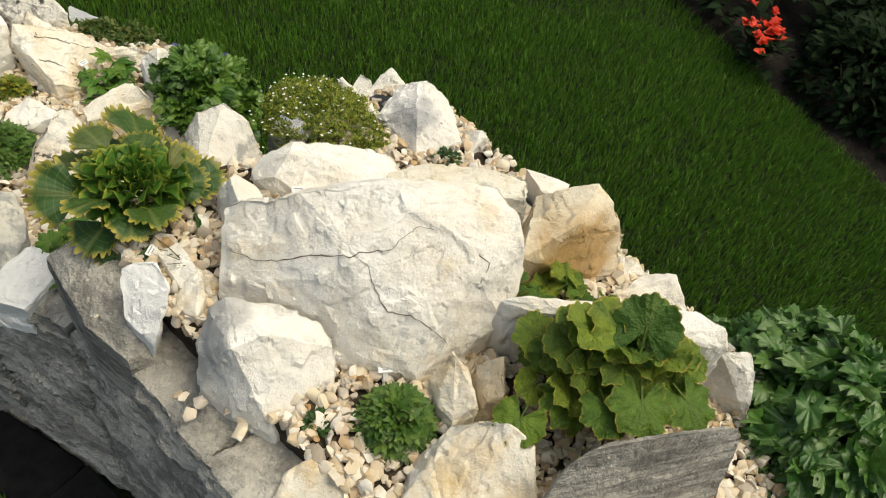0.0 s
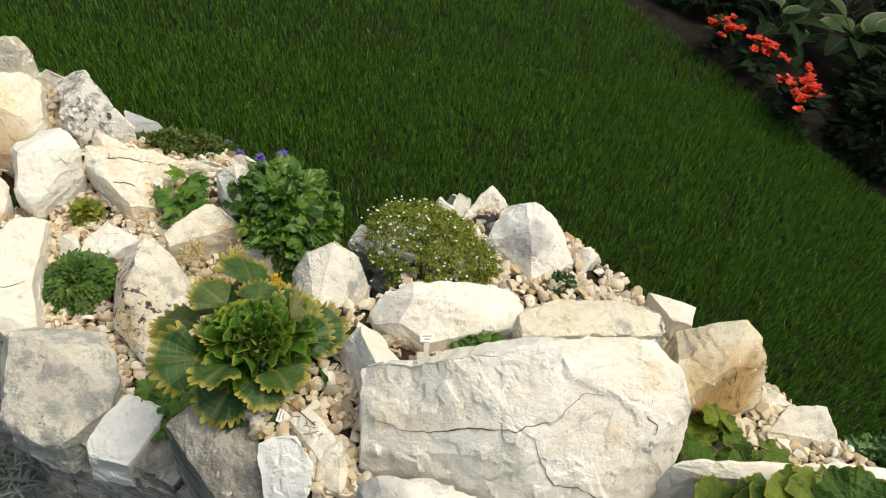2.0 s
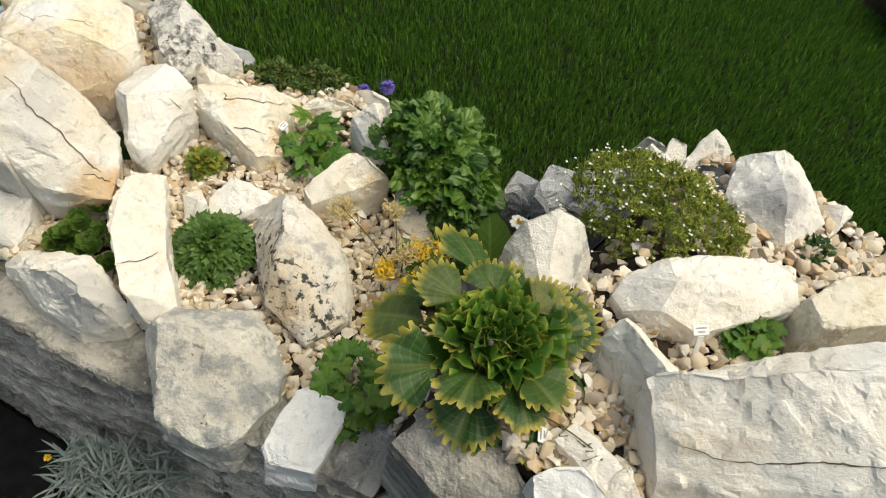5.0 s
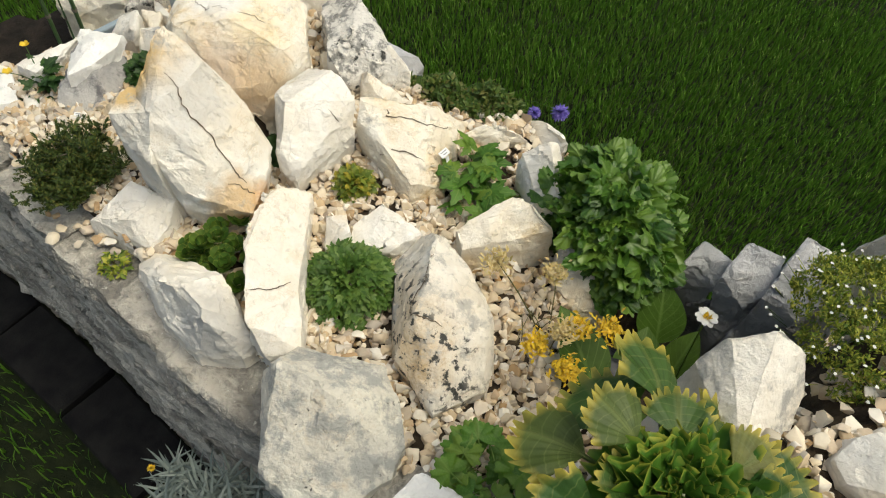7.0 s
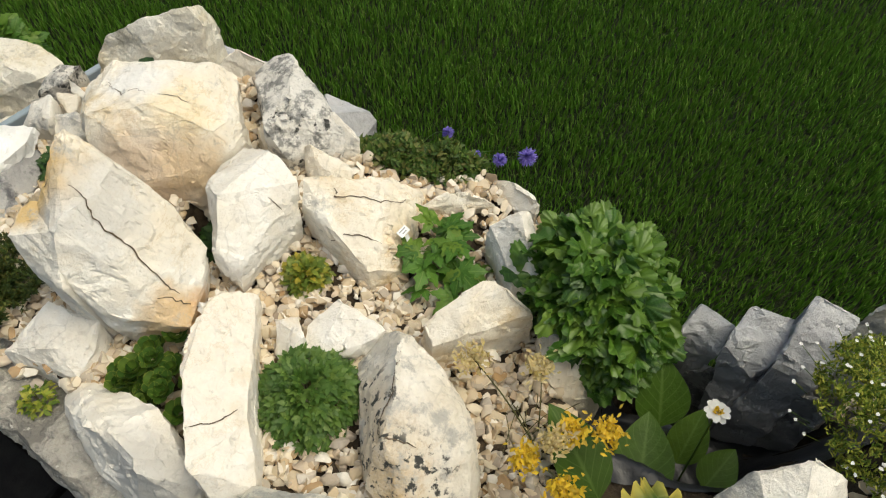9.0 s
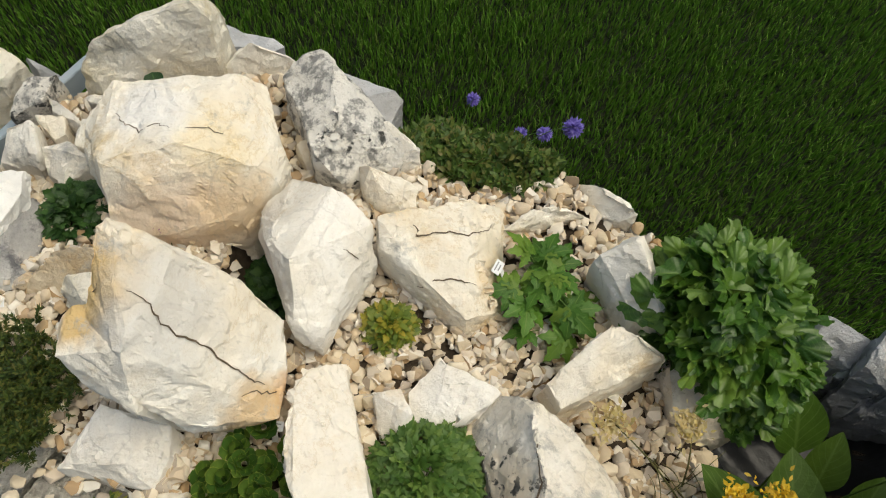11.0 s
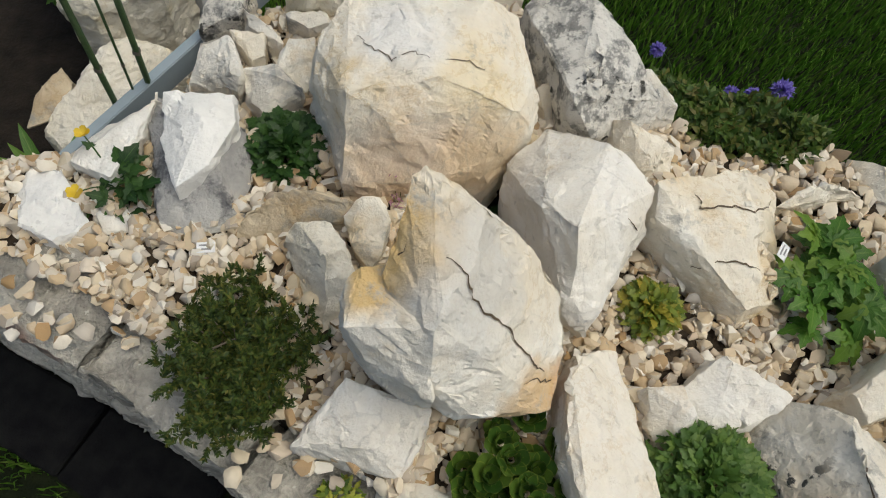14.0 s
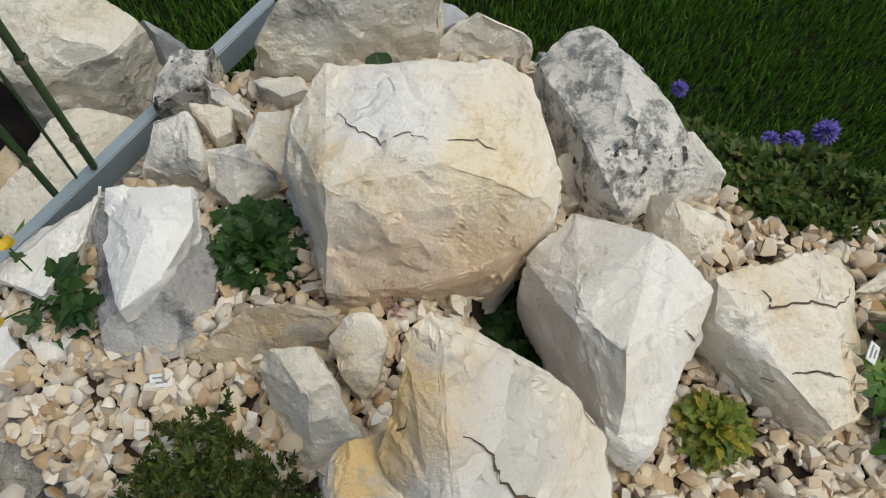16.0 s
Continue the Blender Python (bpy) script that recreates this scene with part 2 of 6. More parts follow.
def island_material(name, colours, rough=0.85, bump_scale=200, translucent=0.0, spec=0.3):
    """A material whose colour changes from piece to piece of one mesh (and from object to object)."""
    m, n, l, b = node_material(name, rough, spec)
    geo, info = n.new("ShaderNodeNewGeometry"), n.new("ShaderNodeObjectInfo")
    s = n.new("ShaderNodeMath")
    s.operation = "ADD"
    l.new(geo.outputs["Random Per Island"], s.inputs[0])
    l.new(info.outputs["Random"], s.inputs[1])
    fr = n.new("ShaderNodeMath")
    fr.operation = "FRACT"
    l.new(s.outputs[0], fr.inputs[0])
    ramp = n.new("ShaderNodeValToRGB")
    e = ramp.color_ramp.elements
    e[0].color, e[1].color = (*colours[0], 1), (*colours[-1], 1)
    for i, colour in enumerate(colours[1:-1], 1):
        e.new(i / (len(colours) - 1)).color = (*colour, 1)
    l.new(fr.outputs[0], ramp.inputs["Fac"])
    c = own_coord(n, l, offset=False)
    v = noise_fac(n, l, c, bump_scale * 0.35, 4, 0.3, 0.75)
    col = mix_colour(n, l, times(n, l, v, 0.28), ramp.outputs["Color"], tuple(0.6 * x for x in colours[0]))
    l.new(col, b.inputs["Base Color"])
    if translucent:
        b.inputs["Subsurface Weight"].default_value = 0.0
        t = n.new("ShaderNodeBsdfTranslucent")
        l.new(col, t.inputs["Color"])
        mx = n.new("ShaderNodeMixShader")
        mx.inputs[0].default_value = translucent
        l.new(b.outputs[0], mx.inputs[1])
        l.new(t.outputs[0], mx.inputs[2])
        l.new(mx.outputs[0], n["Material Output"].inputs["Surface"])
    bumped(n, l, b, c, ((bump_scale, 4, 1.0),), 0.002, 0.5)
    return m


M_GRAVEL = island_material("cream limestone chippings", [(0.62, 0.51, 0.36), (0.76, 0.69, 0.56), (0.50, 0.36, 0.20), (0.82, 0.78, 0.69), (0.40, 0.25, 0.11), (0.70, 0.61, 0.45), (0.57, 0.44, 0.30), (0.85, 0.82, 0.75), (0.34, 0.28, 0.22), (0.74, 0.67, 0.55)], 0.85, 260)
M_GRASS = island_material("lawn grass", [(0.052, 0.138, 0.013), (0.088, 0.204, 0.019), (0.118, 0.245, 0.025), (0.070, 0.170, 0.016), (0.17, 0.25, 0.048)], 0.65, 120, 0.25, 0.15)


def plain_noise(name, a, b_col, scale=20, rough=0.9, spec=0.2, relief=0.6, distance=0.006):
    m, n, l, b = node_material(name, rough, spec)
    c = own_coord(n, l, offset=False)
    col = mix_colour(n, l, noise_fac(n, l, c, scale, 6, 0.35, 0.65), a, b_col)
    l.new(col, b.inputs["Base Color"])
    bumped(n, l, b, c, ((scale * 2, 6, 1.0), (scale * 9, 3, 0.4)), distance, relief)
    return m


M_SOIL = plain_noise("dark soil", (0.010, 0.008, 0.006), (0.026, 0.020, 0.015), 25, distance=0.02)
M_BEDSOIL = plain_noise("gritty bed soil", (0.022, 0.016, 0.011), (0.08, 0.06, 0.04), 40, distance=0.01)
# thatch coloured near black, which paints the shade between the grass blades
M_TURF = plain_noise("turf thatch with blade shade", (0.004, 0.008, 0.002), (0.012, 0.017, 0.005), 30, distance=0.02)
M_PAVER = plain_noise("black paver", (0.005, 0.005, 0.006), (0.012, 0.012, 0.012), 30, 0.9, 0.1)
M_LINER = plain_noise("black pond liner", (0.010, 0.011, 0.013), (0.022, 0.023, 0.026), 14, 0.38, 0.5, 0.3)
M_STRIP = plain_noise("blue grey metal edging", (0.24, 0.30, 0.34), (0.31, 0.36, 0.40), 12, 0.55, 0.4, 0.15)
M_CRACK = plain_noise("dark crack", (0.10, 0.075, 0.05), (0.16, 0.12, 0.08), 60)


# ---- helpers for shapes ----
def mesh_object(name, bm, material, parent=None, smooth=True):
    me = bpy.data.meshes.new(name)
    bm.to_mesh(me)
    bm.free()
    if smooth:
        me.polygons.foreach_set("use_smooth", [True] * len(me.polygons))
    me.materials.append(material)
    ob = new(name, me)
    ob.parent = parent
    return ob


def part(name, bm, material, parent, label="", smooth=True):
    ob = mesh_object(name, bm, material, parent, smooth)
    return tagged(ob, label) if label else ob


def raw_object(name, verts, faces, material, parent=None, smooth=False):
    me = bpy.data.meshes.new(name)
    me.from_pydata([tuple(v) for v in verts], [], [tuple(f) for f in faces])
    if smooth:
        me.polygons.foreach_set("use_smooth", [True] * len(me.polygons))
    me.materials.append(material)
    ob = new(name, me)
    ob.parent = parent
    return ob


def refine(bm, size, rounds=6):
    for _ in range(rounds):
        long = [e for e in bm.edges if e.calc_length() > size]
        if not long:
            break
        bmesh.ops.subdivide_edges(bm, edges=long, cuts=1)
        bmesh.ops.triangulate(bm, faces=[f for f in bm.faces if len(f.verts) > 3])


def smooth_step(v):
    v = min(1.0, max(0.0, v))
    return v * v * (3 - 2 * v)


def roughen(bm, seed, lump, chip, grain, layers=0.0):
    """Faint lumps and chipped facets, grain and, with layers, level beds, pushed along the normals."""
    bm.normal_update()
    off = Vector((seed * 3.17, seed * 1.31, seed * 2.23))
    moves = []
    for v in bm.verts:
        p = v.co + off
        d = lump * 0.5 * noise.noise(p * 9)
        for scale, share in ((14, 0.45), (34, 0.40)):
            q = (p + noise.noise_vector(p * 26) * 0.004) * scale
            near = noise.voronoi(q)[1][0]
            d += share * chip * noise.noise_vector(near * 5.3 + Vector((2.1, 7.7, 4.9))).dot(q - near)
        level = 3.0 * noise.fractal(p * 11 + Vector((5.5, 1.2, 9.9)), 0.9, 2.0, 3)
        whole = math.floor(level)
        d += 0.26 * chip * (whole + smooth_step((level - whole - 0.8) / 0.2))
        d += grain * noise.fractal(p * 75, 0.8, 2.1, 5)
        if layers:
            d += layers * noise.noise(Vector((p.x * 5, p.y * 5, p.z * 60))) + layers * 0.6 * noise.noise(Vector((p.x * 12, p.y * 12, p.z * 150)))
        moves.append(v.normal * d)
    for v, m in zip(bm.verts, moves):
        v.co += m


def hull_bm(points):
    bm = bmesh.new()
    for p in points:
        bm.verts.new(p)
    bmesh.ops.convex_hull(bm, input=bm.verts)
    bmesh.ops.delete(bm, geom=[v for v in bm.verts if not v.link_faces], context="VERTS")
    bmesh.ops.triangulate(bm, faces=bm.faces)
    bmesh.ops.recalc_face_normals(bm, faces=bm.faces)
    return bm


def knock_off(bm, r, count, reach):
    """Splinters broken off the upper edges: each leaves a flat facet."""
    for _ in range(count):
        bm.normal_update()
        edges = [e for e in bm.edges if len(e.link_faces) == 2 and e.calc_face_angle(0.0) > 0.3 and min(v.co.z for v in e.verts) > 0.0]
        if not edges:
            break
        e = r.choice(edges)
        way = (e.link_faces[0].normal * r.uniform(0.4, 1) + e.link_faces[1].normal * r.uniform(0.4, 1)).normalized()
        way = (way + Vector((r.uniform(-1, 1), r.uniform(-1, 1), r.uniform(-1, 1))) * 0.09).normalized()
        edge_point, centre = e.verts[0].co.lerp(e.verts[1].co, r.uniform(0.25, 0.75)), sum((v.co for v in bm.verts), Vector()) / len(bm.verts)
        if way.dot(edge_point - centre) <= 0:
            continue
        spot = edge_point - way * reach * r.uniform(0.005, 0.030)
        bmesh.ops.bisect_plane(bm, geom=bm.verts[:] + bm.edges[:] + bm.faces[:], plane_co=spot, plane_no=way, clear_outer=True)
        left = hull_bm([v.co for v in bm.verts])
        bm.free()
        bm = left
    return bm


ROCK_AREAS = []
ROCK_COUNT = [0]


def rock(name, label, at, corners, material, flare=1.04, size=0.0070, lump=0.002, chip=0.0080, grain=0.0009, layers=0.0, broken=0.045, category="rock", more=(), chips=1.0):
    """A broken stone: the corners of its upper faces, in centimetres from its foot, carried down to the foot; corners and edges are knocked off."""
    ROCK_COUNT[0] += 1
    r = random.Random(ROCK_COUNT[0])
    top = [Vector(c) * 0.01 for c in corners]
    bm = bmesh.new()
    for block in [top] + [[Vector(c) * 0.01 for c in extra] for extra in more]:
        middle = sum(block, Vector()) / len(block)
        reach = max((c - middle).length for c in block)
        points = [Vector((c.x * flare, c.y * flare, -0.015)) for c in block]
        for c in block:
            for _ in range(2):
                jolt = Vector((r.uniform(-1, 1), r.uniform(-1, 1), r.uniform(-1, 1)))
                points.append(c + jolt * 0.5 * broken * reach + (middle - c).normalized() * broken * r.uniform(0.0, 0.4) * reach)
        piece = knock_off(hull_bm(points), r, int(chips * (6 + 55 * reach)), reach)
        refine(piece, size)
        mesh = bpy.data.meshes.new("piece")
        piece.to_mesh(mesh)
        piece.free()
        bm.from_mesh(mesh)
        bpy.data.meshes.remove(mesh)
    roughen(bm, ROCK_COUNT[0], lump, chip, grain, layers)
    ob = mesh_object(name, bm, material)
    ob.data.set_sharp_from_angle(angle=radians(20))
    ob.location = at
    ROCK_AREAS.append((at[0], at[1], [(c.x, c.y) for c in top], at[2] + max(c.z for c in top)))
    return tagged(ob, label, category)


def crack(stone_ob, line, width=0.0016):
    """An open crack: a dark thread that follows the stone's surface through the given places."""
    tree = BVHTree.FromPolygons([v.co for v in stone_ob.data.vertices], [p.vertices[:] for p in stone_ob.data.polygons])
    places = [Vector(p) - stone_ob.location for p in line]
    path = []
    for a, b in zip(places, places[1:]):
        steps = max(2, int((b - a).length / 0.004))
        path += [a.lerp(b, i / steps) for i in range(steps)]
    path.append(places[-1])
    verts, faces = [], []
    for i, p in enumerate(path):
        wander = noise.noise_vector(p * 160) * 0.0022 if 0 < i < len(path) - 1 else Vector()
        spot, normal, _, _ = tree.find_nearest(p + wander)
        ahead = (path[min(i + 1, len(path) - 1)] - path[max(i - 1, 0)]).normalized()
        side = normal.cross(ahead).normalized()
        u = i / (len(path) - 1)
        w = width * (0.25 + 0.75 * math.sin(math.pi * (0.06 + 0.88 * u))) * (0.75 + 0.5 * noise.noise(p * 90)) / 2
        verts += [spot + side * w + normal * 0.0012, spot + normal * 0.0009, spot - side * w + normal * 0.0012]
    for i in range(len(path) - 1):
        k = 3 * i
        faces += [(k, k + 1, k + 4, k + 3), (k + 1, k + 2, k + 5, k + 4)]
    return raw_object("crack", verts, faces, M_CRACK, stone_ob)


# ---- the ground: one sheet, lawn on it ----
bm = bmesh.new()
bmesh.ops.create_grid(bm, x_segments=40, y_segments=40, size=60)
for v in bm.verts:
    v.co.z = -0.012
ground = tagged(mesh_object("ground", bm, M_TURF), "thatch and earth under the mown lawn, coloured near black as shade between blades", "ground", kind="structure")


def bed_height(x, y):
    """The top of the raised bed: a high terrace, a low terrace and the hollow of the pond."""
    brink = -0.40 + 0.15 * smooth_step((y - 0.70) / 0.06) + max(0.0, y - 0.72) * 0.6
    step = smooth_step((x - brink) / 0.13) * (1 - smooth_step((y - 0.93) / 0.07))
    h = 0.560 + 0.255 * step - 0.05 * smooth_step((x - 0.05) / 0.3) * smooth_step((y - 0.6) / 0.3)
    h -= 0.03 * smooth_step((-1.05 - x) / 0.2)
    h -= 0.04 * smooth_step((-0.97 - x) / 0.06) * smooth_step((y - 1.25) / 0.05)
    h -= 0.12 * smooth_step((y - 1.30) / 0.16) * smooth_step((x + 0.78) / 0.12)
    h -= 0.10 * smooth_step((y - 1.0) / 0.06) * smooth_step((x + 0.26) / 0.06)
    h -= 0.24 * smooth_step((y - 1.44) / 0.12) * smooth_step((-0.58 - x) / 0.06)
    d = math.hypot((x + 0.776) / 0.060, (y - 1.176) / 0.060)
    h -= 0.07 * smooth_step((1.35 - d) / 0.6)
    d = math.hypot((x + 0.13) / 0.16, (y - 1.00) / 0.10)
    h -= 0.17 * smooth_step((1.25 - d) / 0.5)
    return h


BED = [(0.00, 0.30), (0.08, 0.20), (0.24, 0.14), (0.46, 0.14), (0.57, 0.25), (0.58, 0.42), (0.49, 0.54), (0.42, 0.62), (0.33, 0.73), (0.24, 0.85),
       (0.14, 0.93), (0.07, 1.00), (0.05, 1.05), (-0.02, 1.065), (-0.14, 1.08), (-0.22, 1.13), (-0.30, 1.19), (-0.37, 1.24), (-0.44, 1.31), (-0.52, 1.42), (-0.63, 1.50),
       (-0.75, 1.56), (-0.88, 1.60), (-1.02, 1.58), (-1.07, 1.47), (-1.225, 1.23), (-1.42, 1.20), (-1.48, 1.17), (-1.28, 1.12), (-1.08, 1.02), (-0.76, 0.845), (-0.345, 0.63), (-0.24, 0.52)]


def inside(x, y, polygon):
    hit = False
    for (ax, ay), (bx, by) in zip(polygon, polygon[1:] + polygon[:1]):
        if (ay > y) != (by > y) and x < (bx - ax) * (y - ay) / (by - ay) + ax:
            hit = not hit
    return hit


# the soil body of the bed: a fine top sheet over upright sides
bm = bmesh.new()
top_face = bm.faces.new([bm.verts.new((x, y, 0.5)) for x, y in BED])
bmesh.ops.triangulate(bm, faces=[top_face])
refine(bm, 0.03)
side = bmesh.ops.extrude_face_region(bm, geom=list(bm.faces))
lower = [g for g in side["geom"] if isinstance(g, bmesh.types.BMVert)]
low_set = set(lower)
for v in bm.verts:
    if v in low_set:
        v.co.z = -0.005
    else:
        v.co.z = bed_height(v.co.x, v.co.y) + 0.006 * noise.noise(v.co * 30)
bmesh.ops.recalc_face_normals(bm, faces=bm.faces)
bed = tagged(mesh_object("raised_bed", bm, M_BEDSOIL, smooth=False), "gritty brown soil of a raised rock garden bed", "garden bed", kind="structure")


# ---- the stones of the rock garden: foot in metres, corners in centimetres ----
great_boulder = rock("limestone_boulder", "large creamy white limestone boulder with fine cracks", (0.021, 0.504, 0.76),
     [(-18.5, 1, 7.5), (-9.5, 8.5, 20), (-0.5, 7.5, 22.5), (6.5, 4, 25), (17.5, 4, 21.5), (18.5, 2, 19), (18.5, -0.5, 13), (8, -9, 7.5), (-1.5, -7.5, 7.5), (-2.5, -4, 17), (9, -5.5, 14), (-0.5, -2, 19.5), (13, -1, 18.5), (-17.5, 7.5, 12.5), (-17, 9, 14), (-10.5, 8, 18.5), (-1, 7.5, 22.5), (14.5, 8.5, 23), (-4.5, -4, 10), (-11, -0.5, 8.5), (17, -3.5, 11)],
     M_WHITE, lump=0.003)
rock("limestone_rock", "small white limestone rock leaning against a boulder", (-0.13, 0.63, 0.78),
     [(-0, 4.5, 10.5), (1, 3, 11), (4.5, -2, 11.5), (0, -4.5, 12), (0.5, -4.5, 5), (-1.5, -4.5, 4.5), (-4, 0.5, 6.5), (-4.5, 2, 7), (-2.5, 3.5, 9), (-1.5, 0, 12.5)],
     M_WHITE)
rock("limestone_block", "grey weathered limestone block with one pale face", (-0.076, 0.408, 0.74),
     [(-5, 6, 14), (1, 6.5, 13.5), (8, 2.5, 11), (5.5, 4, 13), (7.5, -1, 7), (2, -6.5, 6), (-3, -4.5, 5.5), (-7.5, -1.5, 6), (-8, 2.5, 9), (-7, 5.5, 12), (-3, -1, 15), (0.5, 0.5, 16)],
     M_BLOCK)
rock("white_rock", "bright white broken limestone chunk on grey slab", (-0.212, 0.481, 0.76),
     [(-4.5, 3.5, 9), (-3, 4, 10), (-0.5, 3.5, 11), (2, 0, 10), (4.5, -2.5, 7), (4.5, -3.5, 6), (0.5, -4, 5), (-3.5, -1.5, 6)],
     M_CHALK)
rock("limestone_chunk", "small cream limestone chunk lying in chippings", (-0.197, 0.539, 0.78),
     [(-3, 1.5, 5), (-1, 3, 6), (2.5, -1.5, 7), (1, -3.5, 6)],
     M_WHITE)
rock("limestone_chunk", "small cream limestone chunk lying in chippings", (-0.173, 0.495, 0.78),
     [(-1.5, 1.5, 5), (0.5, 2.5, 7.5), (1.5, -0.5, 6), (1, -2.5, 5), (-1.5, -1, 4)],
     M_CREAM)
rock("limestone_boulder", "rough cream limestone boulder with brown creases", (0.153, 0.298, 0.78),
     [(-8, -3, 5), (-5.5, 1.5, 7), (-2, 5, 8), (1, 4, 12), (3, 2.5, 14), (6, 1, 12), (7, -4, 8), (-1.5, -7, 6)],
     M_CREAM, lump=0.003)
rock("limestone_cone", "small upright cream limestone cone in the chippings", (0.137, 0.389, 0.78),
     [(-2, 2, 6), (-0.5, 3.5, 10.5), (1.5, 2, 10), (2.5, -2.5, 9), (0, -3.5, 7), (-1.5, -1.5, 6)],
     M_CREAM)
rock("brown_rock", "small brown pitted rock among the chippings", (0.176, 0.392, 0.78),
     [(-1.5, 2.5, 9), (1, 2, 12), (1.5, -2, 10), (-1, -2.5, 8)],
     M_BROWN)
rock("limestone_rock", "low cream limestone rock with an ochre stain", (-0.010, 0.281, 0.74),
     [(-4, -1, 5), (-2.5, 2, 7), (-0.5, 3, 8.5), (3, 1.5, 9), (4.5, -1.5, 8), (0, -3.5, 5)],
     M_CREAM)
rock("limestone_ledge", "long narrow white limestone ledge behind a leafy plant", (0.316, 0.456, 0.78),
     [(-13.5, 1.5, 14), (-11.5, 1.5, 15), (0, 1, 16), (9.5, 0.5, 16.5), (13, -1, 15.5), (13.5, -2, 14), (2, -1.5, 15), (-9.5, 0.5, 14.5), (-12, 0.5, 9)],
     M_WHITE)
rock("grey_slab", "smooth grey stone slab standing on edge", (0.343, 0.283, 0.72),
     [(-13, -4, 22), (-11.5, -1.5, 25), (-5.5, 1.5, 24.5), (7.5, 4, 23), (9.5, 2.5, 24), (9.5, 1, 22), (10, 0, 14), (3, -1, 12), (-9.5, -2.5, 14)],
     M_WALL, lump=0.0015, chip=0.0015, broken=0.02)
rock("limestone_slab", "narrow pale limestone slab standing upright", (0.48, 0.416, 0.78),
     [(-3, 2.5, 12.5), (1, 3, 12.5), (1.5, 0.5, 11.5), (3, -3, 4.5), (0, 1, 9.5)],
     M_GREYED, broken=0.02, flare=0.85)
rock("limestone_rock", "squat pale limestone rock at the lawn side", (0.415, 0.569, 0.74),
     [(-5, -0.5, 9.5), (-0.5, 3.5, 9.5), (3.5, 2, 11.5), (5, -1.5, 8.5), (0.5, -2, 7), (-3.5, -1.5, 7.5)],
     M_WHITE)
rock("limestone_chunk", "small white limestone chunk beside an ochre rock", (0.398, 0.616, 0.76),
     [(-1.5, 2, 7), (0.5, 0.5, 8), (2, -1, 7), (-1.5, -1.5, 6.5)],
     M_WHITE)
rock("ochre_rock", "cream rock with an ochre brown stained face", (0.298, 0.617, 0.78),
     [(-5.5, 5, 12), (-2.5, 3.5, 15), (1.5, 3, 17), (4, 2, 15), (7.5, 1.5, 9.5), (7.5, -1, 7), (4.5, -3, 5.5), (-2, -4.5, 8), (-7.5, -5.5, 11.5), (-7, -1, 13), (-1.5, -2, 15.5)],
     M_OCHRE)
rock("limestone_ledge", "flat pale limestone ledge with yellow lichen", (0.145, 0.685, 0.78),
     [(-10, 0, 10.5), (-3.5, 3, 10.5), (5, 3, 11), (9.5, 1, 12), (9, -3, 12), (-10, -4, 12)],
     M_TUFA)
rock("slate_piece", "flat grey slate piece at the lawn edge", (0.268, 0.751, 0.78),
     [(-5.5, 4.5, 5), (-2.5, 3.5, 6), (5, -0.5, 7), (3.5, -4, 7), (-0.5, -3.5, 8)],
     M_GREYED, chip=0.002, broken=0.03)
rock("limestone_rock", "rounded oblong white limestone rock", (-0.038, 0.704, 0.77),
     [(-10, 1, 6), (-8.5, 3, 7.5), (-5, 4, 10), (-0.5, 4.5, 10), (7.5, 4, 10), (10, 3, 9), (10, -1, 7.5), (4.5, -2.5, 8.5), (-2.5, -4.5, 8), (-6.5, -2, 9), (-9.5, -0.5, 6), (-5, -0, 11), (2.5, -0, 11)],
     M_WHITE, lump=0.003)
rock("limestone_peak", "pointed white limestone rock with flank shade put into its colour", (0.09, 0.852, 0.74),
     [(-7, 0, 9), (-3.5, 6.5, 11), (-1, 5, 14), (5, 4, 11), (7, -1, 8.5), (0, -6.5, 8), (0.5, 5, 14), (5.5, 2.5, 10.5), (-2, -2, 7.5), (6.5, -2, 6), (-6.5, 0.5, 7), (-0.5, -0.5, 13.5)],
     M_PEAK, lump=0.004)
rock("limestone_rock", "small pointed white rock at the lawn edge", (0.040, 0.949, 0.74),
     [(-4, -2, 6.5), (-1.5, 1, 9), (0.5, 2, 10.5), (3.5, 0.5, 8), (1.5, -1.5, 6.5)],
     M_WHITE)
rock("limestone_rock", "small pointed grey rock at the lawn edge", (-0.002, 0.952, 0.74),
     [(-2, -1, 6), (-0.5, 2, 8), (1.5, 1, 8), (1, -2, 6)],
     M_GREYED)
rock("limestone_rock", "small pale rock behind the mossy cushion", (-0.030, 0.950, 0.74),
     [(-2, 0.5, 5), (-0.5, 1, 7.5), (2, -0.5, 6), (0.5, -1, 5)],
     M_WHITE)
rock("limestone_rock", "small white limestone rock at the lawn edge", (0.195, 0.845, 0.70),
     [(-3.5, 3, 11.5), (-0.5, 1.5, 13), (2, -0.5, 12), (3.5, -1, 9), (-2, -3.5, 9.5)],
     M_WHITE)
rock("limestone_rock", "pale triangular limestone rock beside the pond", (-0.185, 0.773, 0.66),
     [(-6.5, 1.5, 15), (-4.5, 3, 19), (-1, 3.5, 20.5), (2.5, 3.5, 18), (5, 1.5, 13), (4.5, -1.5, 11), (2, -5, 11), (-2.5, -6.5, 15), (-3, 2, 19), (0, 1.5, 19), (-1.5, -1.5, 14)],
     M_GREYED, chip=0.005)
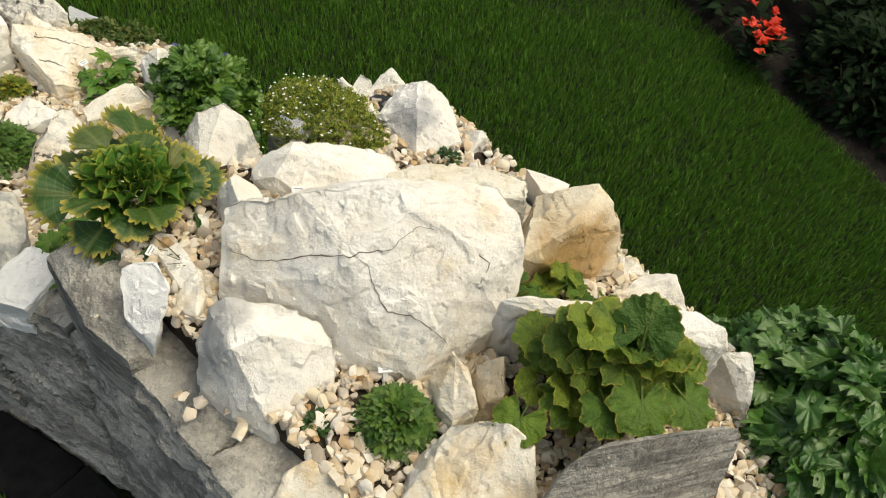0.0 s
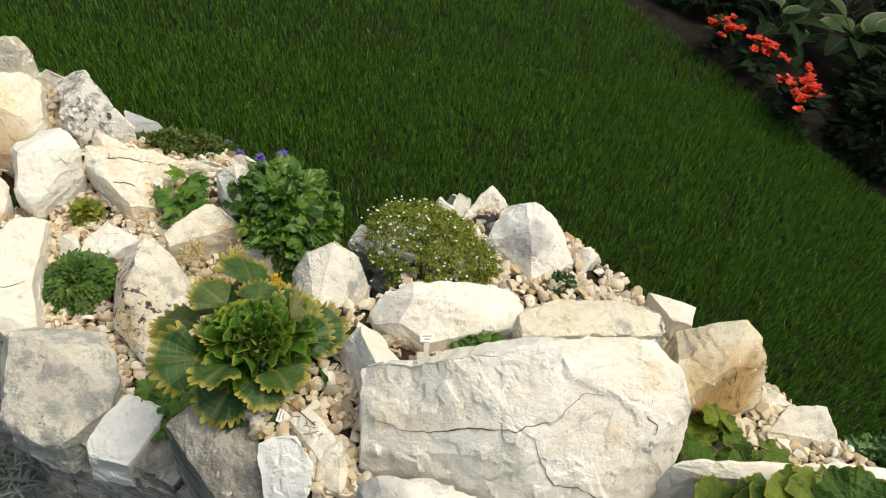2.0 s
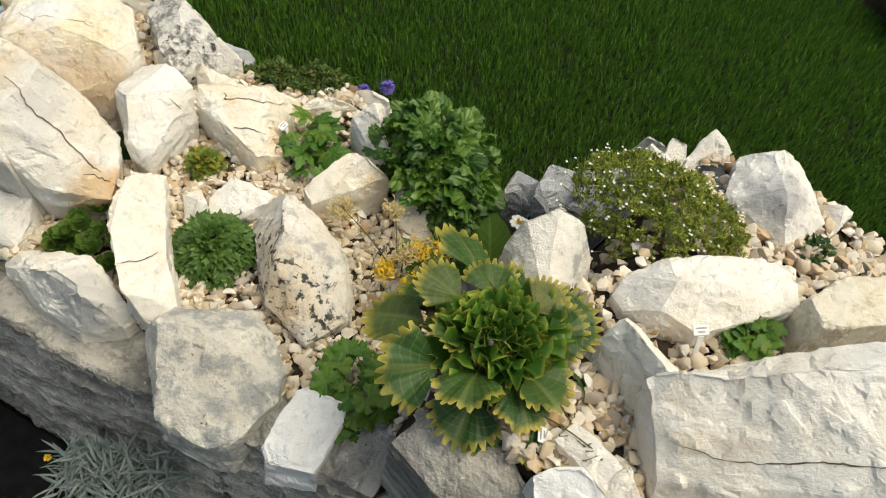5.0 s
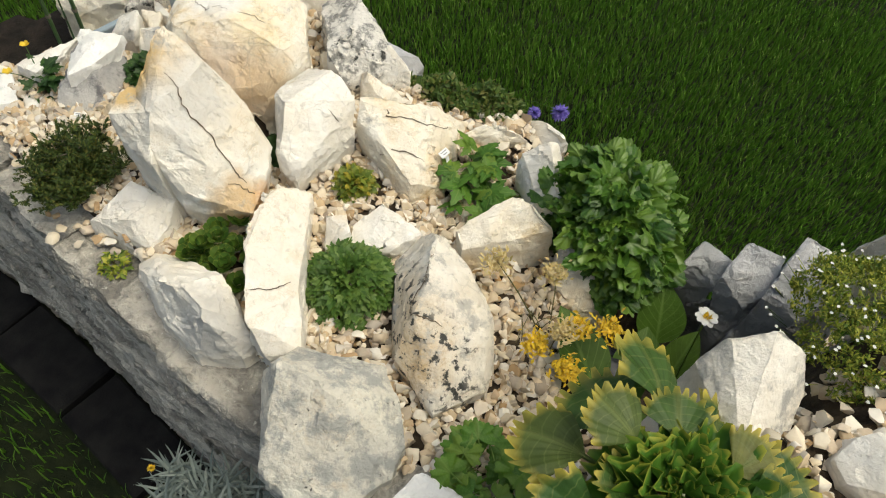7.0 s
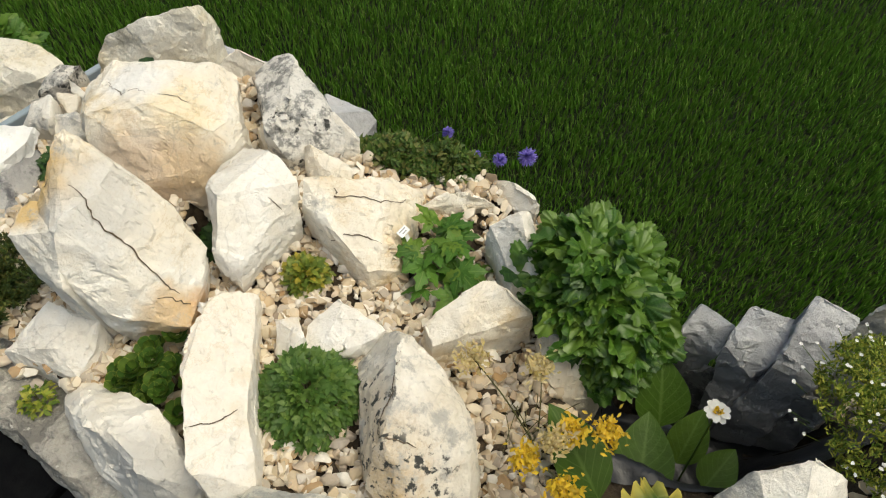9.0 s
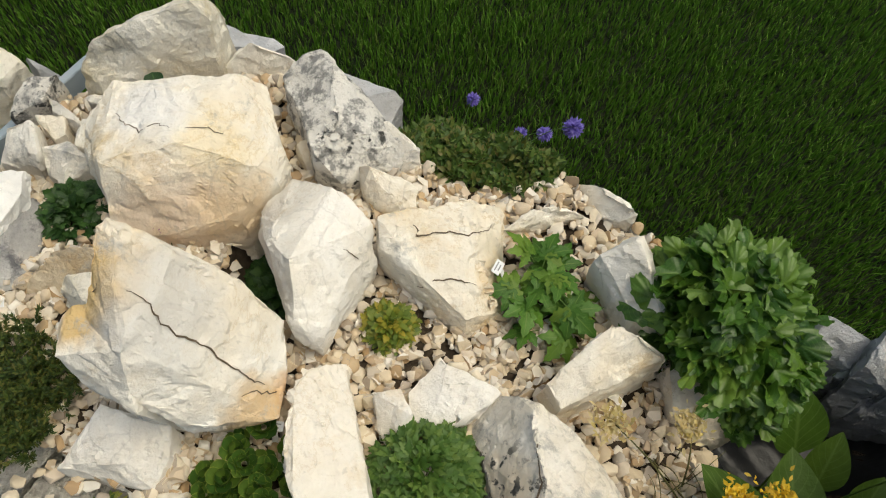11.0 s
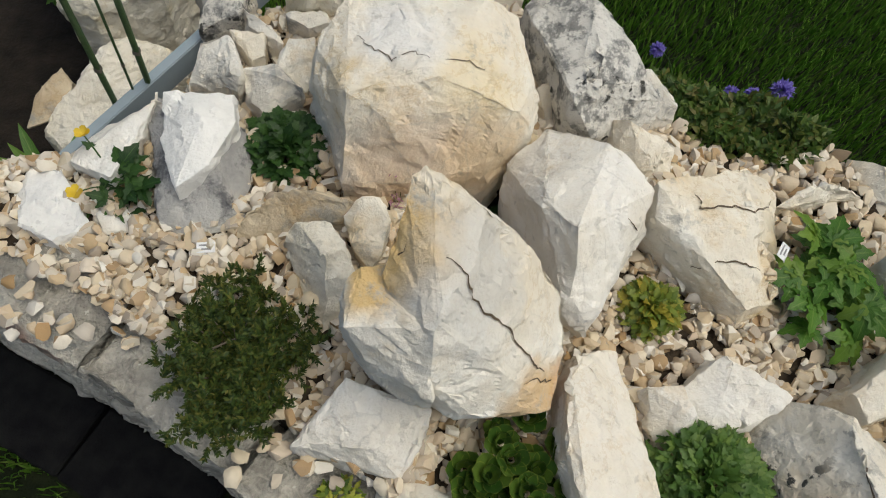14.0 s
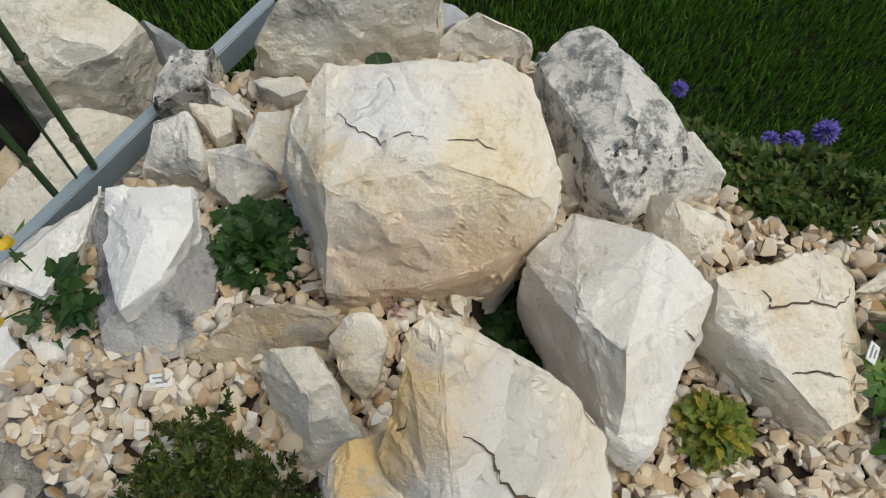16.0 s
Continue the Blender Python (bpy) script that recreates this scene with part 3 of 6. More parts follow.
spotted_stone = rock("spotted_rock", "tall limestone rock with black lichen spots", (-0.49, 0.895, 0.50),
     [(-2.5, 8, 15), (-2.5, 2.5, 16.5), (-3.5, -2.5, 14.5), (-0.5, 9.5, 14.5), (4.5, 5, 12), (4.5, 1.5, 12.5), (8, -3.5, 8), (1.5, -12, 8.5), (-4.5, -6.5, 10), (3, -0.5, 13.5), (1, -7.5, 12), (-8.5, 13.5, 9), (-4.5, -5.5, 8.5), (-6, 2.5, 9.5), (7.5, -7.5, 7.5)],
     M_SPOTTED, lump=0.003, chips=0.5)
rock("lichened_slab", "flat grey limestone slab covered in lichen", (-0.576, 0.729, 0.50),
     [(-10, 4.5, 11.5), (-7, 8.5, 10.5), (3.5, 8.5, 10.5), (6, 5, 11), (8, 0, 10), (7, -3.5, 8.5), (1.5, -9, 7), (-1.5, -8.5, 7.5), (-7.5, -5.5, 9), (-2, 2.5, 15.5), (2.5, 2, 14.5), (-7.5, 4.5, 15.5)],
     M_FLATLICHEN)
rock("white_rock", "flat bright white broken limestone piece", (-0.463, 0.650, 0.55),
     [(-5.5, -2, 6), (-1.5, 4.5, 8.5), (2, 3.5, 8.5), (5, 3, 8), (4, 0, 7), (1, -5.5, 5.5), (-5, -4, 5.5)],
     M_CHALK)
rock("limestone_rock", "cream limestone rock with a grey weathered end", (-0.788, 0.850, 0.50),
     [(-12.5, 6.5, 5), (-10, 8, 6), (2.5, 3.5, 12), (6.5, -1, 12), (8.5, -3.5, 9.5), (7.5, -5, 7.5), (1.5, -6, 6.5), (-4, -2.5, 9), (-1.5, -1, 16), (4, -4, 15)],
     M_TWOTONE)
tall_rock = rock("limestone_slab", "long upright cream white limestone slab", (-0.706, 0.919, 0.50),
     [(-5, 2, 14), (-4.5, 10, 13), (-3, 12, 12), (0.5, 12.5, 10), (4, -3.5, 12.5), (6, -10.5, 9.5), (2.5, -12.5, 9.5), (0, -10, 15), (3, -6, 12)],
     M_WHITE)
wedge_rock = rock("limestone_wedge", "large wedge of cream limestone with ochre edge and cracks", (-0.847, 1.038, 0.50),
     [(-5, 7, 30), (-4, 7.5, 30), (1, 6.5, 26), (9, 4, 14.5), (-5.5, 4.5, 27.5), (0, 2, 26), (-3, -3, 26), (8.5, -2.5, 11.5), (8.5, -5, 11), (-2.5, -6.5, 20.5), (2.5, 6.5, 22.5), (6, 6, 19), (9.5, -0.5, 13), (0.5, -7, 16), (5, -6, 13), (-5.5, 2, 26.5), (-7.5, -4, 19.5)],
     M_WEDGE, lump=0.003, flare=0.62, chips=0.5, more=([(-8.5, 1.5, 23), (-9, -2.5, 22.5), (-2.5, -6.5, 20), (-3.5, -2.5, 24.5), (-6.5, 2.5, 23), (-7.5, 1.5, 22), (-9.5, -2, 20.5), (-7.5, -4, 20)],))
rock("limestone_rock", "grey pitted limestone rock leaning on a wedge", (-0.967, 1.098, 0.52),
     [(-4.5, 3.5, 7), (-3, 4.5, 9.5), (0, 4.5, 10), (1.5, 2.5, 10), (4.5, -2.5, 5.5), (3.5, -3, 4.5), (0.5, -4.5, 4), (-1.5, -2.5, 4), (-0, 0.5, 11)],
     M_TUFA)
rock("limestone_chunk", "small cream limestone chunk with yellow lichen", (-0.933, 1.136, 0.53),
     [(-2, 1.5, 8), (-0.5, 3, 10), (1, 3, 10), (2, 1.5, 9), (1.5, -1.5, 7), (-1, -1, 7.5), (0.5, -3, 5)],
     M_CREAM)
rock("limestone_flake", "thin tapering flake of grey brown limestone", (-1.012, 1.159, 0.52),
     [(-7, -2, 3.5), (-3, -0, 6.5), (-1, 2.5, 8), (1, 2.5, 8.5), (7, 1.5, 8), (6, 0, 7), (3.5, 0, 6), (-0.5, -2, 4), (-3.5, -2.5, 3.5)],
     M_BROWN, layers=0.001)
summit_boulder = rock("limestone_boulder", "large square cream limestone boulder with yellow veins", (-0.89, 1.28, 0.50),
     [(-11.5, 1.5, 10), (7.5, -4.5, 12.5), (11, -2.5, 12.5), (11.5, 0.5, 13.5), (9, 8.5, 15), (7, 8.5, 16), (-3.5, -5.5, 17), (8.5, -3, 17), (0, -2, 19.5), (-8, 8, 16.5), (-9.5, 6, 15.5), (-10.5, 0.5, 14.5), (-7, -4, 18), (8.5, 9, 15), (5.5, 9, 16.5), (-3.5, 7, 17.5), (-8, -6, 11), (-7, -8.5, 10), (-5, -9, 10), (0.5, -8.5, 10.5), (7, -6.5, 11)],
     M_SUMMIT, lump=0.003)
angular_slab = rock("limestone_slab", "angular white limestone slab with a shaded flank", (-0.736, 1.168, 0.50),
     [(-7, 6, 10.5), (-3, 9.5, 12.5), (6.5, 1.5, 15), (7, -1, 11), (1.5, -9.5, 11.5), (-1.5, -9.5, 12.5), (-4.5, -1, 16.5), (-2, -4, 18.5), (0, 6, 15), (2, 5.5, 16.5), (4, 2.5, 16), (-1.5, -6.5, 16.5), (-7, 5.5, 9.5), (-7, 4, 8), (-0, -6.5, 8.5), (1, -11, 9)],
     M_WHITE, chips=0.5, flare=0.8)
cracked_rock = rock("cream_rock", "cream yellow limestone rock with dark cracks", (-0.594, 1.166, 0.52),
     [(-7.5, 3, 13), (-1.5, 6, 10.5), (3, 7.5, 9.5), (7.5, 8, 5.5), (6, -5.5, 7.5), (2, -7.5, 8), (-2.5, -3.5, 10.5), (1.5, 1.5, 12), (6, -3, 8.5), (-7, 0.5, 11), (-6.5, 4, 8), (-4, 0, 6), (-1, -4, 6.5), (2.5, -8, 6), (7, -6, 4.5), (7, 5, 8.5)],
     M_CREAM)
rock("lichened_rock", "pointed grey limestone rock mottled with black lichen", (-0.714, 1.354, 0.50),
     [(-7.5, 5.5, 12), (-5.5, 1.5, 11.5), (0.5, -4, 15), (-0.5, 4, 15.5), (-5, 8, 13.5), (-2.5, 8.5, 14), (-0.5, 4, 15), (3.5, 0.5, 14.5), (5.5, -1.5, 13), (8, -3.5, 10), (7.5, -5, 7.5), (3.5, -5, 8), (0, -8.5, 9.5), (-3, -7, 14)],
     M_LICHEN, lump=0.003)
rock("limestone_rock", "rough pale limestone rock beside a lichened one", (-0.649, 1.32, 0.50),
     [(-3, 1.5, 12), (-0.5, 2, 12.5), (2.5, 0, 10), (3, -1, 7.5), (0.5, -2, 7), (-3, -1, 9)],
     M_GREYED)
rock("limestone_rock", "small cream limestone rock in front of a lichened one", (-0.658, 1.264, 0.50),
     [(-3.5, 2.5, 10.5), (-2, 1.5, 12), (1, 1.5, 10), (3.5, 1, 8.5), (3.5, -2, 7), (0.5, -2.5, 7), (-3, 0, 8.5)],
     M_CREAM)
rock("limestone_chunk", "small flat cream limestone chunk in a pile", (-1.061, 1.396, 0.53),
     [(-3.5, 2, 3.5), (-2, 2, 4.5), (0.5, 1, 5), (3.5, -1, 4.5), (1, -2, 3.5), (-3, 0, 3)],
     M_WHITE)
rock("limestone_chunk", "small cream limestone chunk in a pile", (-1.084, 1.372, 0.52),
     [(-2, 1.5, 4), (2, 1, 5), (2, -1, 3.5), (0.5, -1.5, 3), (-0.5, 0, 4)],
     M_CREAM)
rock("limestone_chunk", "upright cream limestone chunk beside metal edging", (-1.114, 1.34, 0.49),
     [(-2, 2.5, 7.5), (1.5, 3, 8.5), (3.5, -2, 9), (3, -3, 7), (-1.5, -1, 6.5), (-3.5, -1.5, 4.5), (2, -2.5, 5)],
     M_GREYED)
rock("limestone_chunk", "angular grey limestone chunk in a pile", (-1.046, 1.312, 0.50),
     [(-3.5, 2, 7), (-0, 2.5, 8), (0.5, 0.5, 8.5), (3.5, -0, 7.5), (3, -0.5, 6), (-0.5, -2.5, 5.5), (-3, -0.5, 5.5)],
     M_GREYED)
rock("limestone_chunk", "small cream limestone chunk against a boulder", (-1.025, 1.348, 0.52),
     [(-2, 1.5, 4.5), (-1, 2, 6), (1.5, 2.5, 6.5), (2, 0, 6.5), (1, -2.5, 5.5), (-2, -0.5, 4)],
     M_CREAM)
rock("limestone_chunk", "small flat grey limestone chunk in a pile", (-1.034, 1.28, 0.51),
     [(-3, 0.5, 4), (-1, 1, 5), (2, 1, 5.5), (3, -0.5, 4.5), (1, -1, 3.5)],
     M_GREYED)
rock("limestone_chunk", "small flat pale limestone chunk in a pile", (-1.02, 1.411, 0.51),
     [(-2.5, 0.5, 5), (1.5, 1, 6), (2.5, -0.5, 6), (0, -1, 5)],
     M_GREYED)
rock("dark_rock", "dark grey weathered rock under a white stone", (-1.11, 1.212, 0.50),
     [(-6, 6, 6.5), (-5.5, 1, 5), (-2.5, -5, 7), (-1.5, -7, 5.5), (0.5, -7.5, 5.5), (5.5, -5.5, 7), (6, 1.5, 9), (5, 4, 8.5), (-5, 7.5, 7), (3, -2, 10), (-0.5, -3, 9.5)],
     M_DARKSTONE)
rock("white_rock", "bright white limestone piece lying on dark rock", (-1.106, 1.223, 0.60),
     [(1, 5, 0), (4, 2, 1), (2, -3, 1), (-0.5, -5.5, 0.5), (-3.5, 5, 0), (-2.5, 5.5, 0), (3, 5.5, 0), (-1.5, -3, 0), (-3.5, 0.5, -1), (1, 1.5, 2)],
     M_CHALK, chips=0.0)
rock("limestone_rock", "long white limestone rock along metal edging", (-1.191, 1.233, 0.50),
     [(-4, -2.5, 6.5), (-3.5, 1, 5), (3.5, 5, 8), (3, 1, 7.5), (0.5, -4.5, 7.5)],
     M_WHITE)
rock("white_rock", "low bright white limestone rock on the wall", (-1.254, 1.173, 0.50),
     [(-4.5, 2, 2.5), (-3, 5, 3), (0.5, 3.5, 4.5), (6, -2.5, 4.5), (2.5, -5, 5.5), (-1.5, -3.5, 5.5)],
     M_CHALK)
rock("limestone_chunk", "small pale limestone chunk beside a yellow flower", (-1.174, 1.152, 0.51),
     [(-2.5, 1, 3), (2, 1.5, 4), (1.5, -1, 2.5), (-1, -1.5, 2.5)],
     M_WHITE)
rock("limestone_boulder", "cream limestone boulder behind the summit boulder", (-0.942, 1.445, 0.20),
     [(-10.5, -1.5, 40), (-8, 0, 43.5), (-1.5, 1, 45.5), (2, 1.5, 46), (5, 2.5, 48), (7, 2, 46), (7, 1, 39.5), (-8, -2, 37.5), (-1.5, -1, 39.5), (2, -0.5, 40), (5, 0.5, 42), (-8, 5, 40.5), (-1.5, 6, 42.5), (2, 6.5, 43), (5, 7.5, 45), (7, 7, 43)],
     M_TUFA, chips=0.6)
rock("limestone_rock", "pale grey limestone rock behind the boulders", (-0.838, 1.470, 0.20),
     [(-5.5, -0.5, 35.5), (-2.5, 1, 38), (0, 1, 40), (6, 0.5, 37.5), (6, -0.5, 34.5), (-4, -1.5, 34.5)],
     M_GREYED)
rock("limestone_block", "long cream limestone block lying in the chippings", (-0.431, 1.032, 0.52),
     [(1, 4, 13.5), (-6.5, -1.5, 10.5), (-5, -4, 9.5), (3, 2.5, 14), (6.5, 1, 11), (6.5, 0.5, 8.5), (-3.5, -3.5, 8), (-5.5, -2, 8.5)],
     M_CREAM)
rock("limestone_rock", "curved white limestone rock beside a leafy bush", (-0.386, 1.119, 0.50),
     [(-4, 3.5, 14), (-0.5, 4, 17), (-3, 4, 12), (1, 5.5, 15.5), (0, 1.5, 17), (1, -1.5, 15.5), (3, -4.5, 13), (3.5, -5.5, 10.5), (-0.5, -3.5, 12.5), (-1.5, -2, 11), (-2, -0.5, 10)],
     M_WHITE)
rock("limestone_rock", "flat white limestone rock at the bed edge", (-0.388, 1.255, 0.45),
     [(-3, 3, 12.5), (-1, 2, 14), (1.5, -0.5, 15), (3, -2.5, 15), (2.5, -3, 13), (1, -2.5, 12.5), (-2, -0, 11)],
     M_CREAM)
rock("limestone_flake", "thin cream limestone flake behind lobed leaves", (-0.47, 1.228, 0.53),
     [(-5, -1.5, 6), (-1.5, 0.5, 7), (3.5, 1.5, 6.5), (5, 1, 5.5), (-0, -0.5, 4.5)],
     M_CREAM)
rock("limestone_chunk", "flat pointed cream limestone chunk", (-0.588, 1.008, 0.55),
     [(-4.5, 1, 5), (-1.5, 4, 6), (4.5, 0.5, 5), (1, -2, 4), (-4.5, -4, 3)],
     M_WHITE)
rock("limestone_chunk", "small round white limestone chunk", (-0.653, 0.992, 0.55),
     [(-2, 2.5, 5), (1, 2.5, 6), (2, 0, 5.5), (1.5, -2, 3), (-0.5, -2.5, 2.5), (-1.5, -0.5, 3)],
     M_WHITE)
rock("limestone_rock", "angular pale grey limestone rock in chippings", (-0.913, 0.959, 0.50),
     [(-7, -1, 8), (-4.5, 2, 10), (-2.5, 4.5, 11), (5, 2, 12), (4.5, -0.5, 10), (3, -3.5, 7.5), (1.5, -3.5, 7.5), (0, -1.5, 10.5)],
     M_WHITE)
rock("cream_rock", "smooth cream rock beside yellow flowers", (-0.321, 1.007, 0.50),
     [(-3.5, 3.5, 10), (-0.5, 5.5, 10), (3, -0.5, 10), (4.5, -3, 6.5), (0, -4, 6.5), (-3.5, -1.5, 9)],
     M_CREAM)
rock("slate_piece", "small rough grey slate at the pond edge", (-0.146, 1.071, 0.40),
     [(-3, 0, 16.5), (-0.5, 3, 19), (2.5, 0, 20), (1.5, -2, 16.5), (-1, -1.5, 14)],
     M_SLATE, layers=0.001)
rock("slate_piece", "upright blue grey slate at the pond edge", (-0.096, 1.048, 0.40),
     [(-4, -1, 20.5), (-2, 3, 24), (3.5, 2, 23.5), (2.5, -1.5, 20), (0, -3, 17)],
     M_SLATE, layers=0.001)
rock("slate_piece", "upright blue grey slate at the pond edge", (-0.033, 1.039, 0.40),
     [(-5, -2, 22), (-1.5, 4.5, 27), (3.5, 2.5, 26), (3, -1.5, 22), (0, -3.5, 19)],
     M_SLATE, layers=0.001)
rock("dark_rock", "wet dark rock below the slates at the pond", (-0.065, 1.025, 0.36),
     [(-8.5, 3, 17), (-4, 1.5, 18.5), (2, -1.5, 20), (7, -3.5, 21.5), (5.5, -1.5, 17), (-2, 2, 14)],
     M_DARKSTONE)
rock("limestone_rock", "rough pale rock between slate and moss", (0.005, 1.023, 0.45),
     [(-2.5, 1.5, 26), (-1, 1, 31), (2, -1.5, 31), (2, -0.5, 25)],
     M_GREYED)
rock("limestone_boulder", "large cream brown boulder beyond the metal edging", (-1.31, 1.562, 0.15),
     [(-9, 6.5, 30), (5, 4.5, 30), (9, 2.5, 28), (8, 0, 25), (2.5, -3, 19), (-1, -4, 19), (-2, -6.5, 27), (-6, -5.5, 29), (2.5, -2.5, 31.5), (7, -2.5, 29)],
     M_TUFA, lump=0.006)
rock("limestone_boulder", "pale limestone boulder beyond the metal edging", (-1.305, 1.416, 0.20),
     [(-6, -2, 16), (-2.5, 2, 18.5), (-0.5, 8, 18.5), (5, 8, 18.5), (7.5, 8, 16), (3.5, 0, 17.5), (-2, -7, 14), (-5, -8, 14), (-7.5, -6, 14)],
     M_TUFA, lump=0.003)
rock("brown_rock", "small ochre brown rock beyond the metal edging", (-1.382, 1.404, 0.20),
     [(-2.5, -4, 14), (-1.5, 1, 16), (1, 4.5, 17), (3, 2.5, 16), (0, -4, 14)],
     M_BROWN)
rock("slate_piece", "flat grey slate lying at the lawn edge", (-0.685, 1.542, 0.15),
     [(-5.5, 5, 27), (5, 0.5, 27), (3, -3, 27), (-2.5, -2.5, 29)],
     M_SLATE, chip=0.002, broken=0.03)
rock("slate_piece", "flat grey slate lying at the lawn edge", (-0.921, 1.655, 0.15),
     [(-7.5, 5.5, 27), (1, 2, 27), (6, -2, 27), (0.5, -5.5, 31)],
     M_SLATE, chip=0.002, broken=0.03)
rock("slate_piece", "flat grey slate lying at the lawn edge", (-0.863, 1.638, 0.15),
     [(-3.5, 3, 27), (1.5, 2, 27), (3.5, 0, 27), (-1.5, -5, 29)],
     M_SLATE, chip=0.002, broken=0.03)
rock("lichened_rock", "dark mottled rock wedged against the metal edging", (-1.114, 1.422, 0.47),
     [(-2, 2, 9), (-0.5, 3, 9.5), (2.5, 3, 9.5), (1.5, -1.5, 9.5), (-2.5, -2.5, 7.5)],
     M_LICHEN)
rock("limestone_chunk", "small cream limestone chunk wedged between two boulders", (-0.749, 1.318, 0.50),
     [(-1.5, -0.5, 7.5), (-2, 1, 9.5), (0, 2, 10), (2, 0.5, 9), (2, -0.5, 7.5), (-0.5, -2, 7)],
     M_CREAM)
rock("limestone_chunk", "small grey limestone chunk under the summit boulder", (-0.841, 1.204, 0.52),
     [(-2, 0.5, 4.5), (-0.5, 1.5, 5), (1.5, 0.5, 5), (1.5, -1, 4), (-0.5, -1.5, 4)],
     M_GREYED)
rock("grey_slab", "flat rough grey stone slab on the wall top", (-0.280, 0.511, 0.66),
     [(-9.5, 6, 12.5), (-5.5, 8.5, 14), (1, 5, 15), (3.5, -1, 15), (7.5, -6.5, 13.5), (4.5, -8.5, 13), (-1.5, -4, 12.5)],
     M_WALL, chip=0.004, broken=0.03)
rock("slate_piece", "flat grey slate beyond the metal edging", (-1.198, 1.600, 0.20),
     [(-4.5, 2.5, 20), (3.5, 0.5, 20), (4, -1, 18), (-3, -2, 18)],
     M_SLATE, chip=0.002, broken=0.03)

# open cracks in the larger stones
crack(great_boulder, [(-0.139, 0.535, 0.881), (-0.105, 0.511, 0.897), (-0.069, 0.507, 0.906), (-0.037, 0.499, 0.933), (0.006, 0.483, 0.958), (0.042, 0.503, 0.959), (0.075, 0.531, 0.960), (0.095, 0.544, 0.958)], 0.0016)
crack(great_boulder, [(0.098, 0.597, 0.964), (0.096, 0.580, 0.961), (0.095, 0.555, 0.960)], 0.0016)
crack(great_boulder, [(0.025, 0.477, 0.954), (0.036, 0.468, 0.926), (0.050, 0.457, 0.905), (0.089, 0.455, 0.897), (0.116, 0.449, 0.876), (0.128, 0.443, 0.864)], 0.0016)
crack(great_boulder, [(0.147, 0.541, 0.940), (0.145, 0.531, 0.936), (0.155, 0.520, 0.928), (0.153, 0.505, 0.919)], 0.0016)
crack(wedge_rock, [(-0.872, 1.055, 0.769), (-0.857, 1.050, 0.760), (-0.846, 1.037, 0.751), (-0.836, 1.030, 0.739), (-0.824, 1.030, 0.715), (-0.811, 1.025, 0.704), (-0.794, 1.016, 0.674), (-0.778, 1.014, 0.639)], 0.0024)
crack(wedge_rock, [(-0.805, 1.005, 0.646), (-0.790, 1.008, 0.639), (-0.760, 1.015, 0.604)], 0.0016)
crack(wedge_rock, [(-0.908, 1.066, 0.729), (-0.902, 1.065, 0.741), (-0.893, 1.063, 0.751), (-0.889, 1.066, 0.758)], 0.0016)
crack(tall_rock, [(-0.719, 0.859, 0.646), (-0.699, 0.866, 0.639), (-0.686, 0.878, 0.635), (-0.677, 0.888, 0.631)], 0.0024)
crack(spotted_stone, [(-0.513, 0.966, 0.649), (-0.517, 0.940, 0.655), (-0.516, 0.915, 0.659), (-0.522, 0.897, 0.651), (-0.526, 0.874, 0.638), (-0.507, 0.865, 0.653), (-0.480, 0.863, 0.647)], 0.0024)
crack(cracked_rock, [(-0.637, 1.220, 0.593), (-0.631, 1.190, 0.623), (-0.625, 1.178, 0.637), (-0.595, 1.183, 0.633), (-0.569, 1.185, 0.626), (-0.532, 1.203, 0.614)], 0.0024)
crack(cracked_rock, [(-0.617, 1.140, 0.605), (-0.605, 1.133, 0.620), (-0.585, 1.133, 0.623), (-0.560, 1.131, 0.612)], 0.0024)
crack(summit_boulder, [(-0.953, 1.308, 0.662), (-0.942, 1.290, 0.670), (-0.936, 1.286, 0.672), (-0.925, 1.282, 0.675), (-0.918, 1.274, 0.678), (-0.905, 1.279, 0.675), (-0.897, 1.283, 0.677), (-0.888, 1.274, 0.679)], 0.0016)
crack(summit_boulder, [(-0.877, 1.277, 0.678), (-0.863, 1.282, 0.674), (-0.854, 1.283, 0.670), (-0.845, 1.279, 0.670), (-0.835, 1.283, 0.667)], 0.0016)
crack(angular_slab, [(-0.706, 1.151, 0.656), (-0.696, 1.151, 0.648), (-0.688, 1.149, 0.639)], 0.0016)


# ---- lawn: blades on both sides of the bed ----
WALL = [(0.16, 0.08, 0.80), (0.00, 0.19, 0.79), (-0.13, 0.315, 0.785), (-0.29, 0.475, 0.755), (-0.385, 0.565, 0.61), (-0.60, 0.68, 0.55), (-0.82, 0.79, 0.545), (-1.03, 0.915, 0.545), (-1.19, 1.005, 0.54), (-1.36, 1.09, 0.525), (-1.56, 1.18, 0.51)]
BORDER = [(1.02, 3.25), (1.365, 2.72), (1.60, 2.28), (1.87, 1.80), (2.3, 1.2)]


